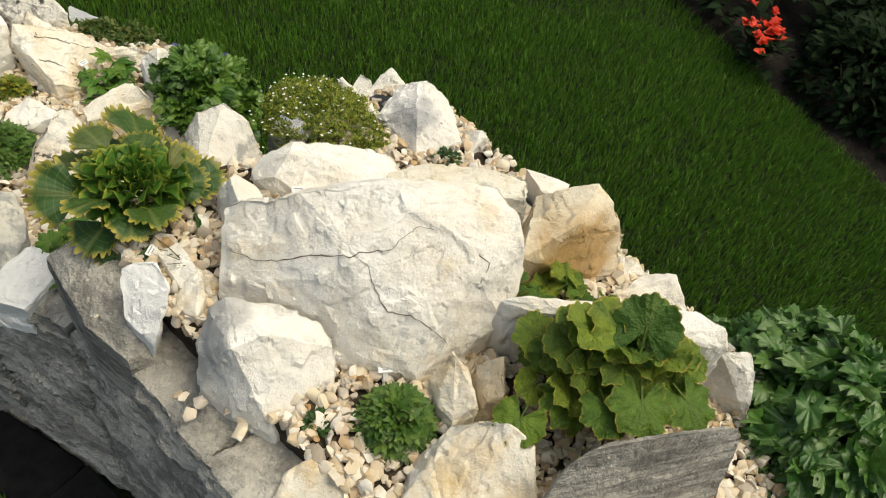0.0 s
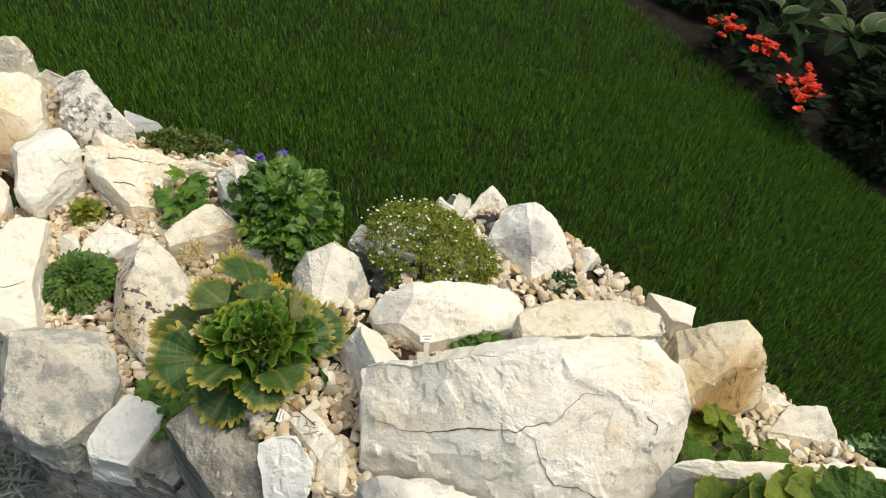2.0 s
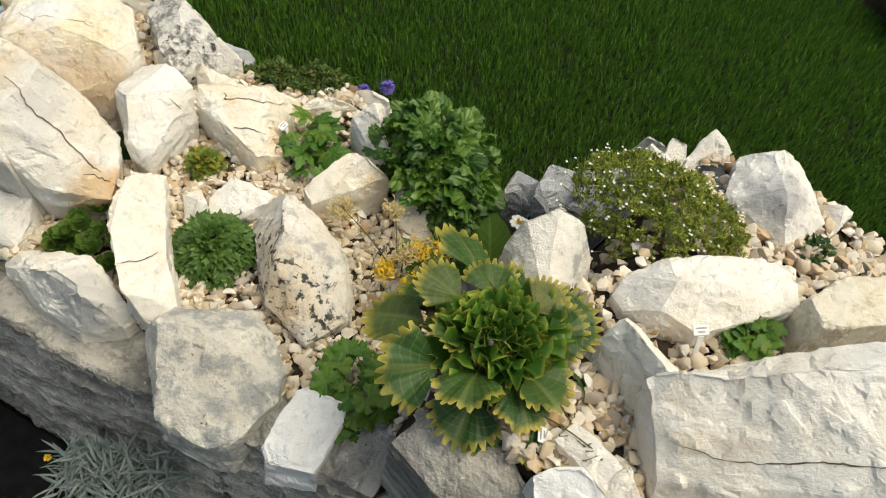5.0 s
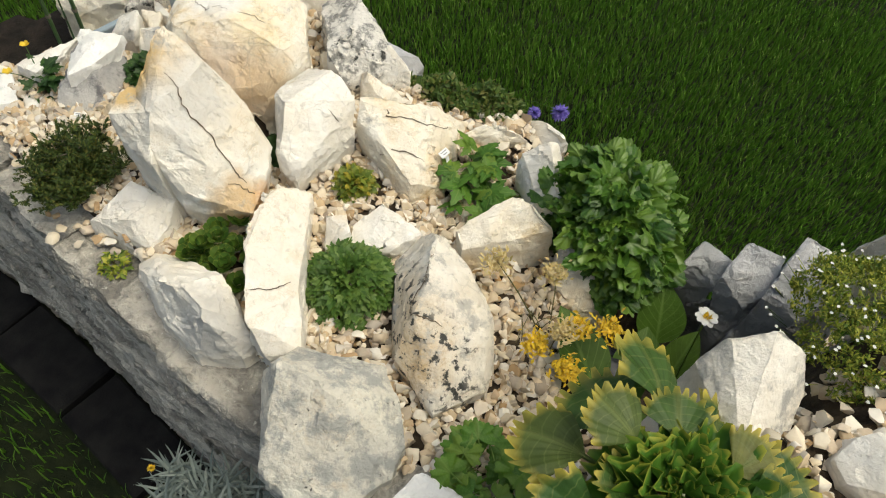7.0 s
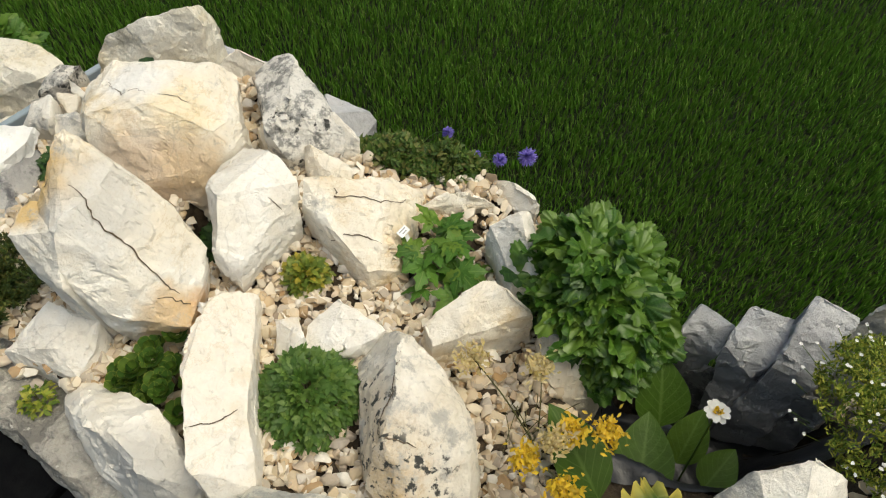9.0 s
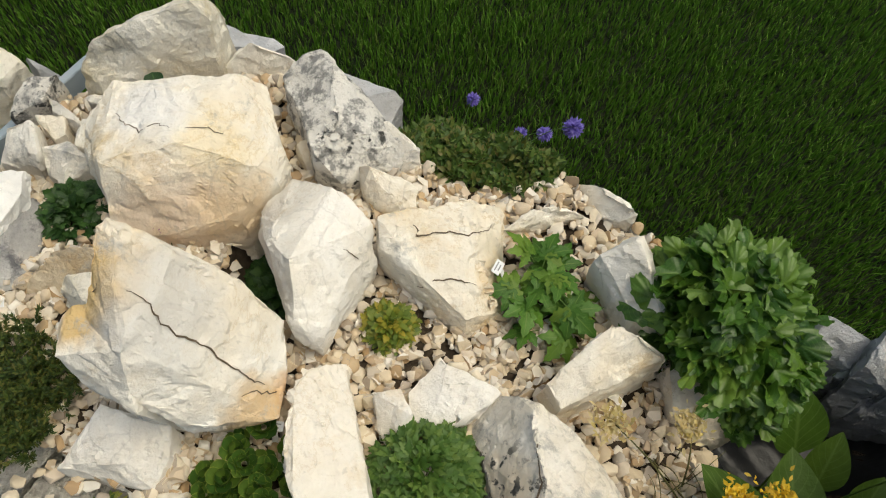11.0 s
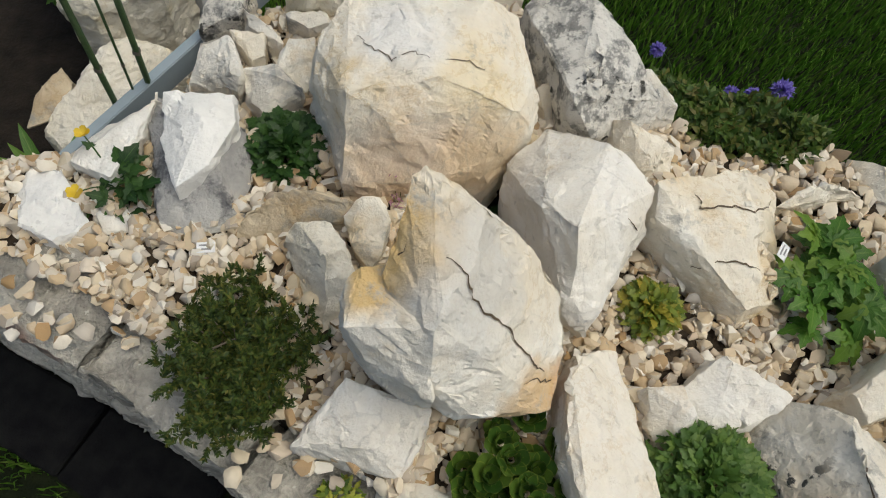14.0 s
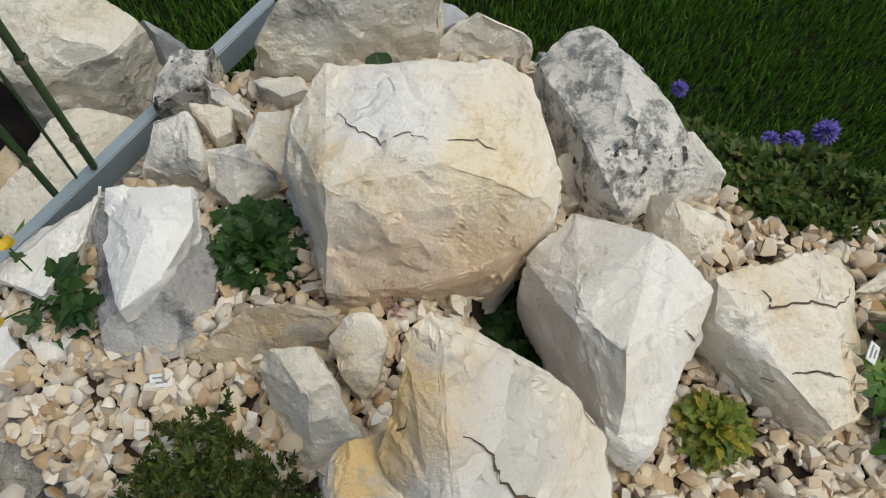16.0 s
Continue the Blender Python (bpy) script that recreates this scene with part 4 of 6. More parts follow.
def lawn_blades(rng, n, x0, x1, y0, y1, keep, lo, hi):
    x, y = rng.uniform(x0, x1, n), rng.uniform(y0, y1, n)
    ok = np.array([keep(a, b) for a, b in zip(x, y)])
    x, y = x[ok], y[ok]
    n = len(x)
    turn, lean, h, w = rng.uniform(0, 2 * np.pi, n), rng.uniform(0.03, 0.48, n), rng.uniform(lo, hi, n), rng.uniform(0.0010, 0.0023, n)
    clump = np.array([noise.noise(Vector((a * 6, b * 6, 0))) for a, b in zip(x, y)])
    h *= 1 + 0.35 * clump
    dx, dy, sx, sy = np.cos(turn), np.sin(turn), -np.sin(turn), np.cos(turn)
    verts = np.zeros((n, 5, 3))
    for i, (u, t) in enumerate(((0.0, 1.0), (0.5, 0.85), (1.0, 0.0))):
        px, py, pz = x + dx * lean * h * u * u, y + dy * lean * h * u * u, h * u * (1 - 0.35 * lean * u) - 0.012
        if t:
            verts[:, 2 * i] = np.stack([px - sx * w * t, py - sy * w * t, pz], 1)
            verts[:, 2 * i + 1] = np.stack([px + sx * w * t, py + sy * w * t, pz], 1)
        else:
            verts[:, 4] = np.stack([px, py, pz], 1)
    base = (np.arange(n) * 5)[:, None]
    tris = np.concatenate([base + np.array(f) for f in ((0, 1, 3), (0, 3, 2), (2, 3, 4))], 0)
    return verts.reshape(-1, 3), tris


def numpy_mesh(name, verts, tris, material, smooth=False):
    me = bpy.data.meshes.new(name)
    me.vertices.add(len(verts))
    me.vertices.foreach_set("co", np.ascontiguousarray(verts, dtype=np.float32).ravel())
    me.loops.add(len(tris) * 3)
    me.loops.foreach_set("vertex_index", np.ascontiguousarray(tris, dtype=np.int32).ravel())
    me.polygons.add(len(tris))
    me.polygons.foreach_set("loop_start", np.arange(0, len(tris) * 3, 3, dtype=np.int32))
    me.polygons.foreach_set("use_smooth", np.full(len(tris), smooth, dtype=bool))
    me.update(calc_edges=True)
    me.materials.append(material)
    return new(name, me)


rng = np.random.default_rng(5)


def on_border(x, y):
    """Whether a place lies on the planted side of the border's edge."""
    for (ax, ay), (bx, by) in zip(BORDER, BORDER[1:]):
        if by <= y <= ay:
            return x > ax + (bx - ax) * (ay - y) / (ay - by) + 0.012 * noise.noise(Vector((y * 9, 0, 0)))
    return y < BORDER[-1][1] and x > 2.3 or y > BORDER[0][1] and x > 1.02 - (y - 3.25) * 0.7


def near_wall(x, y):
    """Whether a place lies on the pavers or under the wall."""
    for (ax, ay, _), (bx, by, _) in zip(WALL, WALL[1:]):
        px, py, qx, qy = x - ax, y - ay, bx - ax, by - ay
        u = min(1, max(0, (px * qx + py * qy) / (qx * qx + qy * qy)))
        if math.hypot(px - u * qx, py - u * qy) < 0.145:
            return True
    return False


def on_lawn(x, y):
    if y < 1.85 and (near_wall(x, y) or inside(x, y, BED) or inside(x, y, BACK_BED)):
        return False
    return x < 0.3 or not on_border(x, y)


BACK_BED = [(-1.09, 1.50), (-1.26, 1.22), (-1.75, 1.35), (-1.85, 1.60), (-1.55, 1.80), (-1.20, 1.72), (-1.00, 1.64)]
chunks = []
for count, box, lo, hi in ((165000, (-2.3, 2.2, 0.95, 2.6), 0.022, 0.045), (80000, (-2.6, 1.6, 2.6, 4.2), 0.024, 0.048),
                           (6500, (-2.1, -0.5, 0.35, 1.15), 0.02, 0.06), (22000, (0.5, 2.3, 0.1, 0.95), 0.022, 0.045)):
    chunks.append(lawn_blades(rng, count, *box, on_lawn, lo, hi))
verts, tris, shift = [], [], 0
for v, f in chunks:
    verts.append(v), tris.append(f + shift)
    shift += len(v)
tagged(numpy_mesh("lawn_grass", np.concatenate(verts), np.concatenate(tris), M_GRASS), "dark green mown lawn grass around the rock garden", "grass", kind="stuff")

# ---- wall of layered grey stones along the path side, each stone a piece of the wall ----
wall = tagged(new("stone_wall"), "low retaining wall of rough grey layered stone", "wall", kind="structure")
for i, ((ax, ay, az_), (bx, by, bz)) in enumerate(zip(WALL, WALL[1:])):
    a, b = Vector((ax, ay, 0)), Vector((bx, by, 0))
    along = (b - a).normalized()
    inward = Vector((along.y, -along.x, 0))
    a, b = a + along * 0.003, b - along * 0.003
    deep = 0.09
    pts = [a - inward * 0.012, b - inward * 0.012, a + inward * deep, b + inward * deep]
    pts = [Vector((p.x, p.y, -0.01)) for p in pts]
    for p, z, q in ((a, az_, 0.0), (b, bz, 0.0), (a, az_, deep), (b, bz, deep)):
        e = p + inward * (q + random.uniform(0, 0.008))
        pts += [Vector((e.x, e.y, z + random.uniform(-0.012, 0.004))), Vector((e.x, e.y, z * 0.55)) - inward * random.uniform(0.0, 0.012)]
    bm = hull_bm(pts)
    refine(bm, 0.010)
    roughen(bm, 40 + i, 0.003, 0.010, 0.0025, 0.012)
    part("wall_stone", bm, M_WALL, wall).data.set_sharp_from_angle(angle=radians(30))

# ---- black pavers at the foot of the wall ----
paving = tagged(new("paver_edging"), "row of black pavers along the foot of the wall", "paving", kind="structure")
bm = bmesh.new()
bmesh.ops.create_cube(bm, size=1, matrix=Matrix.Diagonal((0.227, 0.125, 0.06, 1)))
bmesh.ops.bevel(bm, geom=bm.edges, offset=0.004, segments=1, affect="EDGES")
paver = part("paver", bm, M_PAVER, paving, smooth=False)
spots = []
for (ax, ay, _), (bx, by, _) in zip(WALL[3:], WALL[4:]):
    length = math.hypot(bx - ax, by - ay)
    spots += [(ax + (bx - ax) * u, ay + (by - ay) * u) for u in np.arange(0, 1, 0.02 / length)]
line = [spots[0]]
for p in spots:
    if math.hypot(p[0] - line[-1][0], p[1] - line[-1][1]) >= 0.228:
        line.append(p)
for k, ((ax, ay), (bx, by)) in enumerate(zip(line, line[1:])):
    angle = math.atan2(by - ay, bx - ax)
    m = Matrix.Translation(((ax + bx) / 2 + math.sin(angle) * -0.08, (ay + by) / 2 + math.cos(angle) * 0.08, -0.012)) @ Matrix.Rotation(angle, 4, "Z")
    if k == 0:
        paver.matrix_local = m
    else:
        twin = new("paver", paver.data)
        twin.parent, twin.matrix_local = paving, m

# ---- soil beyond the metal edging and in the flower border ----
def soil_patch(name, outline, label, top, seed):
    bm = bmesh.new()
    f = bm.faces.new([bm.verts.new((x, y, 0)) for x, y in outline])
    bmesh.ops.triangulate(bm, faces=[f])
    refine(bm, 0.08)
    edge = {v for e in bm.edges if e.is_boundary for v in e.verts}
    for v in bm.verts:
        v.co.z = -0.012 if v in edge else top + 0.02 * noise.noise(v.co * 6 + Vector((seed, 0, 0)))
    bmesh.ops.recalc_face_normals(bm, faces=bm.faces)
    return tagged(mesh_object(name, bm, M_SOIL), label, "soil", kind="structure")


soil_patch("border_soil", [(0.60, 3.85)] + BORDER + [(6.0, 1.2), (6.0, 5.5), (-0.5, 5.5)], "bare dark soil of the flower border", 0.015, 3)
soil_patch("low_bed_soil", BACK_BED, "dark soil of the lower bed beyond the edging", 0.20, 8)

# ---- metal edging ----
bm = bmesh.new()
bmesh.ops.create_cube(bm, size=1, matrix=Matrix.Diagonal((0.46, 0.013, 0.035, 1)))
bmesh.ops.bevel(bm, geom=bm.edges, offset=0.0012, segments=2, affect="EDGES")
edging = tagged(mesh_object("metal_edging", bm, M_STRIP, smooth=False), "straight blue grey edging strip between two beds", "edging")
edging.matrix_world = Matrix.Translation((-1.178, 1.362, 0.505)) @ Matrix.Rotation(math.atan2(1.5 - 1.226, -1.08 + 1.256), 4, "Z")

# ---- pond liner in its hollow ----
bm = bmesh.new()
bmesh.ops.create_grid(bm, x_segments=34, y_segments=24, size=1, matrix=Matrix.Diagonal((0.175, 0.10, 1, 1)))
for v in bm.verts:
    x, y = v.co.x - 0.13, v.co.y + 0.975
    v.co.z = bed_height(x, y) + 0.008 + 0.006 * noise.noise(Vector((x * 20, y * 20, 4))) + 0.004 * math.sin(x * 90 + y * 60)
    v.co.x, v.co.y = x, y
tagged(mesh_object("pond_liner", bm, M_LINER), "creased black plastic liner of a tiny pond", "pond liner", kind="structure")

# ---- chippings ----
def chippings(rng, total):
    shapes = []
    for _ in range(18):
        p = rng.normal(0, 1, (15, 3))
        p /= (np.abs(p) ** 2.5).sum(1, keepdims=True) ** 0.4
        p *= np.array([1.0, rng.uniform(0.62, 0.9), rng.uniform(0.5, 0.75)]) * rng.uniform(0.94, 1.08, (15, 1))
        b = hull_bm([Vector(q) for q in p])
        b.verts.index_update()
        shapes.append((np.array([v.co[:] for v in b.verts]), np.array([[v.index for v in f.verts] for f in b.faces])))
        b.free()
    vs, fs, shift = [], [], 0
    for _ in range(total):
        x, y = rng.uniform(-1.42, 0.62), rng.uniform(0.15, 1.62)
        if not inside(x, y, BED) or math.hypot((x + 0.13) / 0.17, (y - 1.0) / 0.11) < 1.0:
            continue
        if math.hypot((x + 0.515) / 0.13, (y - 1.372) / 0.10) < 0.9 or (-0.31 < x < -0.06 and 0.83 < y < 1.06) or y > 1.49:
            continue
        if -0.26 < x < -0.05 and 0.62 < y < 0.86 and rng.random() < 0.4:
            continue
        if math.hypot((x + 0.776) / 0.060, (y - 1.176) / 0.060) < 1.05:
            continue
        buried = False
        for rx, ry, plan, _ in ROCK_AREAS:
            if abs(x - rx) < 0.25 and abs(y - ry) < 0.15:
                cx, cy = sum(p[0] for p in plan) / len(plan), sum(p[1] for p in plan) / len(plan)
                shrunk = [(cx + (p[0] - cx) * 0.8, cy + (p[1] - cy) * 0.8) for p in plan]
                if inside(x - rx, y - ry, shrunk):
                    buried = True
                    break
        if buried:
            continue
        v, f = shapes[rng.integers(len(shapes))]
        s = rng.choice([0.0050, 0.0066, 0.0082, 0.0096, 0.0110]) * rng.uniform(0.85, 1.15)
        q = np.array((Euler((rng.normal(0, 0.6), rng.normal(0, 0.6), rng.uniform(0, 6.28)))).to_matrix())
        w = (v * s) @ q.T + np.array([x, y, bed_height(x, y) + rng.uniform(-0.002, 0.012)])
        vs.append(w), fs.append(f + shift)
        shift += len(w)
    for cx, cy, cz, rx, ry, n in ((-1.17, 1.07, 0.552, 0.09, 0.045, 60), (-0.255, 0.535, 0.79, 0.05, 0.06, 26), (-0.13, 0.36, 0.797, 0.05, 0.03, 8), (-0.98, 0.93, 0.555, 0.08, 0.03, 14)):
        for _ in range(n):
            v, f = shapes[rng.integers(len(shapes))]
            q = np.array((Euler((rng.uniform(-0.3, 0.3), rng.uniform(-0.3, 0.3), rng.uniform(0, 6.28)))).to_matrix())
            w = (v * rng.uniform(0.006, 0.011)) @ q.T + np.array([cx + rng.uniform(-rx, rx), cy + rng.uniform(-ry, ry) - 0.0, cz])
            vs.append(w), fs.append(f + shift)
            shift += len(w)
    return np.concatenate(vs), np.concatenate(fs)


v, f = chippings(np.random.default_rng(11), 60000)
gravel = tagged(numpy_mesh("chippings", v, f, M_GRAVEL, smooth=True), "loose cream and ochre limestone chippings on the bed", "gravel", kind="stuff")
gravel.data.set_sharp_from_angle(angle=radians(44))


# ---- leaves and plants ----
def leaf_material(name, colours, edge=None, edge_amount=0.0, vein=None, rough=0.5, spec=0.4, translucent=0.3, veins=7.0, blister=False):
    """Leaf colour that changes from leaf to leaf, with a midrib, side veins and, with edge, a discoloured margin."""
    m, n, l, b = node_material(name, rough, spec)
    geo, info, uv = n.new("ShaderNodeNewGeometry"), n.new("ShaderNodeObjectInfo"), n.new("ShaderNodeUVMap")
    s = n.new("ShaderNodeMath")
    l.new(geo.outputs["Random Per Island"], s.inputs[0])
    l.new(info.outputs["Random"], s.inputs[1])
    fr = n.new("ShaderNodeMath")
    fr.operation = "FRACT"
    l.new(s.outputs[0], fr.inputs[0])
    ramp = n.new("ShaderNodeValToRGB")
    e = ramp.color_ramp.elements
    e[0].color, e[1].color = (*colours[0], 1), (*colours[-1], 1)
    for i, colour in enumerate(colours[1:-1], 1):
        e.new(i / (len(colours) - 1)).color = (*colour, 1)
    l.new(fr.outputs[0], ramp.inputs["Fac"])
    tc = own_coord(n, l, offset=False)
    blotch = noise_fac(n, l, tc, 55, 4, 0.35, 0.7)
    col = mix_colour(n, l, times(n, l, blotch, 0.45), ramp.outputs["Color"], tuple(0.55 * v for v in colours[0]))
    sep = n.new("ShaderNodeSeparateXYZ")
    l.new(uv.outputs["UV"], sep.inputs[0])
    mid = n.new("ShaderNodeMath")
    mid.operation = "SUBTRACT"
    l.new(sep.outputs["X"], mid.inputs[0])
    mid.inputs[1].default_value = 0.5
    off = n.new("ShaderNodeMath")
    off.operation = "ABSOLUTE"
    l.new(mid.outputs[0], off.inputs[0])
    if vein:
        rib = n.new("ShaderNodeMapRange")
        rib.inputs["From Min"].default_value, rib.inputs["From Max"].default_value = 0.05, 0.01
        l.new(off.outputs[0], rib.inputs["Value"])
        slant = n.new("ShaderNodeMath")
        slant.operation = "MULTIPLY_ADD"
        l.new(off.outputs[0], slant.inputs[0])
        slant.inputs[1].default_value = -0.8
        l.new(sep.outputs["Y"], slant.inputs[2])
        wave = n.new("ShaderNodeMath")
        wave.operation = "SINE"
        l.new(times(n, l, slant.outputs[0], 6.283 * veins), wave.inputs[0])
        side_rib = n.new("ShaderNodeMapRange")
        side_rib.inputs["From Min"].default_value, side_rib.inputs["From Max"].default_value = 0.86, 1.0
        l.new(wave.outputs[0], side_rib.inputs["Value"])
        col = mix_colour(n, l, times(n, l, side_rib.outputs["Result"], 0.45), col, vein)
        col = mix_colour(n, l, times(n, l, rib.outputs["Result"], 0.7), col, vein)
    if edge:
        far = n.new("ShaderNodeMath")
        far.operation = "MAXIMUM"
        two = times(n, l, off.outputs[0], 2.0)
        l.new(two, far.inputs[0])
        l.new(sep.outputs["Y"], far.inputs[1])
        rim = n.new("ShaderNodeMapRange")
        rim.inputs["From Min"].default_value, rim.inputs["From Max"].default_value = 1.0 - 0.5 * edge_amount, 1.0
        l.new(far.outputs[0], rim.inputs["Value"])
        patchy = noise_fac(n, l, tc, 40, 3, 0.3, 0.6)
        col = mix_colour(n, l, times(n, l, rim.outputs["Result"], patchy), col, edge)
    l.new(col, b.inputs["Base Color"])
    t = n.new("ShaderNodeBsdfTranslucent")
    l.new(col, t.inputs["Color"])
    mx = n.new("ShaderNodeMixShader")
    mx.inputs[0].default_value = translucent
    l.new(b.outputs[0], mx.inputs[1])
    l.new(t.outputs[0], mx.inputs[2])
    l.new(mx.outputs[0], n["Material Output"].inputs["Surface"])
    bumped(n, l, b, tc, ((160, 3, 1.0), (70, 3, 2.5 if blister else 0.0)), 0.003 if blister else 0.002, 0.9 if blister else 0.5)
    return m


L_ROSETTE = leaf_material("bright serrated leaf", [(0.045, 0.13, 0.014), (0.075, 0.19, 0.02), (0.11, 0.25, 0.03)], (0.42, 0.42, 0.06), 0.22, None)
L_OUTER = leaf_material("ageing serrated leaf", [(0.026, 0.076, 0.016), (0.042, 0.108, 0.020), (0.075, 0.140, 0.025), (0.034, 0.092, 0.018), (0.18, 0.19, 0.045)], (0.56, 0.46, 0.08), 0.36, (0.16, 0.20, 0.06))
L_DARK = leaf_material("dark lobed leaf", [(0.016, 0.050, 0.010), (0.034, 0.088, 0.016), (0.055, 0.125, 0.022)], None, 0, (0.07, 0.14, 0.03))
L_BUSH = leaf_material("glossy green leaf", [(0.030, 0.090, 0.010), (0.065, 0.160, 0.016), (0.12, 0.235, 0.026), (0.20, 0.32, 0.05)], None, 0, (0.14, 0.24, 0.05), rough=0.38, spec=0.5)
L_MASS = leaf_material("waxy wavy leaf", [(0.03, 0.10, 0.014), (0.055, 0.15, 0.02), (0.09, 0.20, 0.032), (0.15, 0.26, 0.07)], None, 0, (0.15, 0.25, 0.08), rough=0.36, spec=0.5)
L_PLEAT = leaf_material("pleated yellow green leaf", [(0.055, 0.125, 0.014), (0.12, 0.21, 0.02), (0.27, 0.33, 0.035), (0.085, 0.17, 0.018), (0.17, 0.26, 0.025)], (0.46, 0.34, 0.05), 0.10, (0.09, 0.15, 0.02), rough=0.55, veins=6.0, blister=True)
L_CUT = leaf_material("cut green leaf", [(0.055, 0.125, 0.018), (0.095, 0.185, 0.03), (0.17, 0.26, 0.05)], None, 0, None, rough=0.5)
L_LOBED = leaf_material("fresh lobed leaf", [(0.05, 0.14, 0.014), (0.10, 0.23, 0.022), (0.17, 0.27, 0.03)], None, 0, (0.16, 0.26, 0.05))
L_MOSS = leaf_material("olive cushion leaf", [(0.060, 0.115, 0.012), (0.14, 0.21, 0.022), (0.30, 0.36, 0.038), (0.52, 0.50, 0.08), (0.10, 0.16, 0.016)], None, 0, None, rough=0.6)
L_SEDUM = leaf_material("yellow green succulent leaf", [(0.10, 0.16, 0.02), (0.22, 0.27, 0.035), (0.42, 0.34, 0.04)], None, 0, None, rough=0.5)
L_SEMP = leaf_material("dark houseleek leaf", [(0.035, 0.09, 0.014), (0.07, 0.15, 0.02), (0.13, 0.21, 0.03)], (0.34, 0.36, 0.07), 0.25, None, rough=0.45)
L_CONIFER = leaf_material("dark scale foliage", [(0.016, 0.036, 0.005), (0.038, 0.070, 0.009), (0.075, 0.110, 0.014), (0.13, 0.120, 0.02)], None, 0, None, rough=0.65, translucent=0.1)
L_SILVER = leaf_material("silver grey leaf", [(0.16, 0.20, 0.19), (0.24, 0.29, 0.27), (0.33, 0.37, 0.34)], None, 0, None, rough=0.7)
L_POND = leaf_material("olive waterside leaf", [(0.06, 0.125, 0.014), (0.10, 0.17, 0.018), (0.045, 0.10, 0.013)], None, 0, (0.12, 0.20, 0.04), rough=0.5, spec=0.25)
L_GROUND = leaf_material("small olive leaf", [(0.04, 0.085, 0.014), (0.075, 0.14, 0.022), (0.13, 0.19, 0.035), (0.17, 0.15, 0.04)], None, 0, None, rough=0.5)
# near black: the border's shade is put into this leaf colour
L_SHADE = leaf_material("border leaf with shade in its colour", [(0.005, 0.014, 0.004), (0.009, 0.023, 0.006), (0.016, 0.036, 0.009)], None, 0, (0.04, 0.08, 0.02), rough=0.75, spec=0.15)
L_HOSTA = leaf_material("variegated broad leaf", [(0.03, 0.07, 0.014), (0.05, 0.10, 0.02)], (0.20, 0.22, 0.12), 0.5, (0.05, 0.10, 0.02), rough=0.45)
L_YELLOW = leaf_material("yellow petal", [(0.72, 0.46, 0.02), (0.85, 0.62, 0.05), (0.60, 0.42, 0.06)], None, 0, None, rough=0.6)
L_FADED = leaf_material("faded cream petal", [(0.55, 0.42, 0.18), (0.70, 0.60, 0.35), (0.62, 0.50, 0.16)], None, 0, None, rough=0.7)
L_WHITE = leaf_material("white petal", [(0.80, 0.80, 0.76), (0.88, 0.88, 0.86)], None, 0, None, rough=0.6)
L_BLUE = leaf_material("violet blue floret", [(0.16, 0.12, 0.52), (0.24, 0.19, 0.65), (0.36, 0.30, 0.72)], None, 0, None, rough=0.6)
L_RED = leaf_material("scarlet petal", [(0.62, 0.025, 0.008), (0.80, 0.06, 0.02), (0.85, 0.11, 0.04)], None, 0, None, rough=0.5)
L_PINK = leaf_material("dusky pink floret", [(0.38, 0.16, 0.26), (0.50, 0.28, 0.38)], None, 0, None, rough=0.6)
L_STEM = leaf_material("brown green stem", [(0.10, 0.10, 0.03), (0.16, 0.14, 0.05)], None, 0, None, rough=0.7, translucent=0.05)
L_TWIG = leaf_material("grey twig", [(0.16, 0.13, 0.10), (0.24, 0.21, 0.17)], None, 0, None, rough=0.8, translucent=0.02)
L_REED = leaf_material("green reed stem", [(0.05, 0.10, 0.03), (0.07, 0.13, 0.04)], None, 0, None, rough=0.5, translucent=0.05)


PROFILES = {
    "ovate": lambda u: math.sin(math.pi * u ** 0.75) ** 0.85,
    "obovate": lambda u: 0.10 + 0.90 * math.sin(math.pi * min(1, u) ** 1.7) ** 0.8 if u < 0.97 else 0.45,
    "round": lambda u: math.sqrt(max(0.0, 1 - (2 * u - 1) ** 2)) ** 0.8,
    "strap": lambda u: (1 - u ** 4) * min(1, 0.5 + 3 * u),
    "lance": lambda u: math.sin(math.pi * (0.12 + 0.88 * u)) ** 0.9,
}


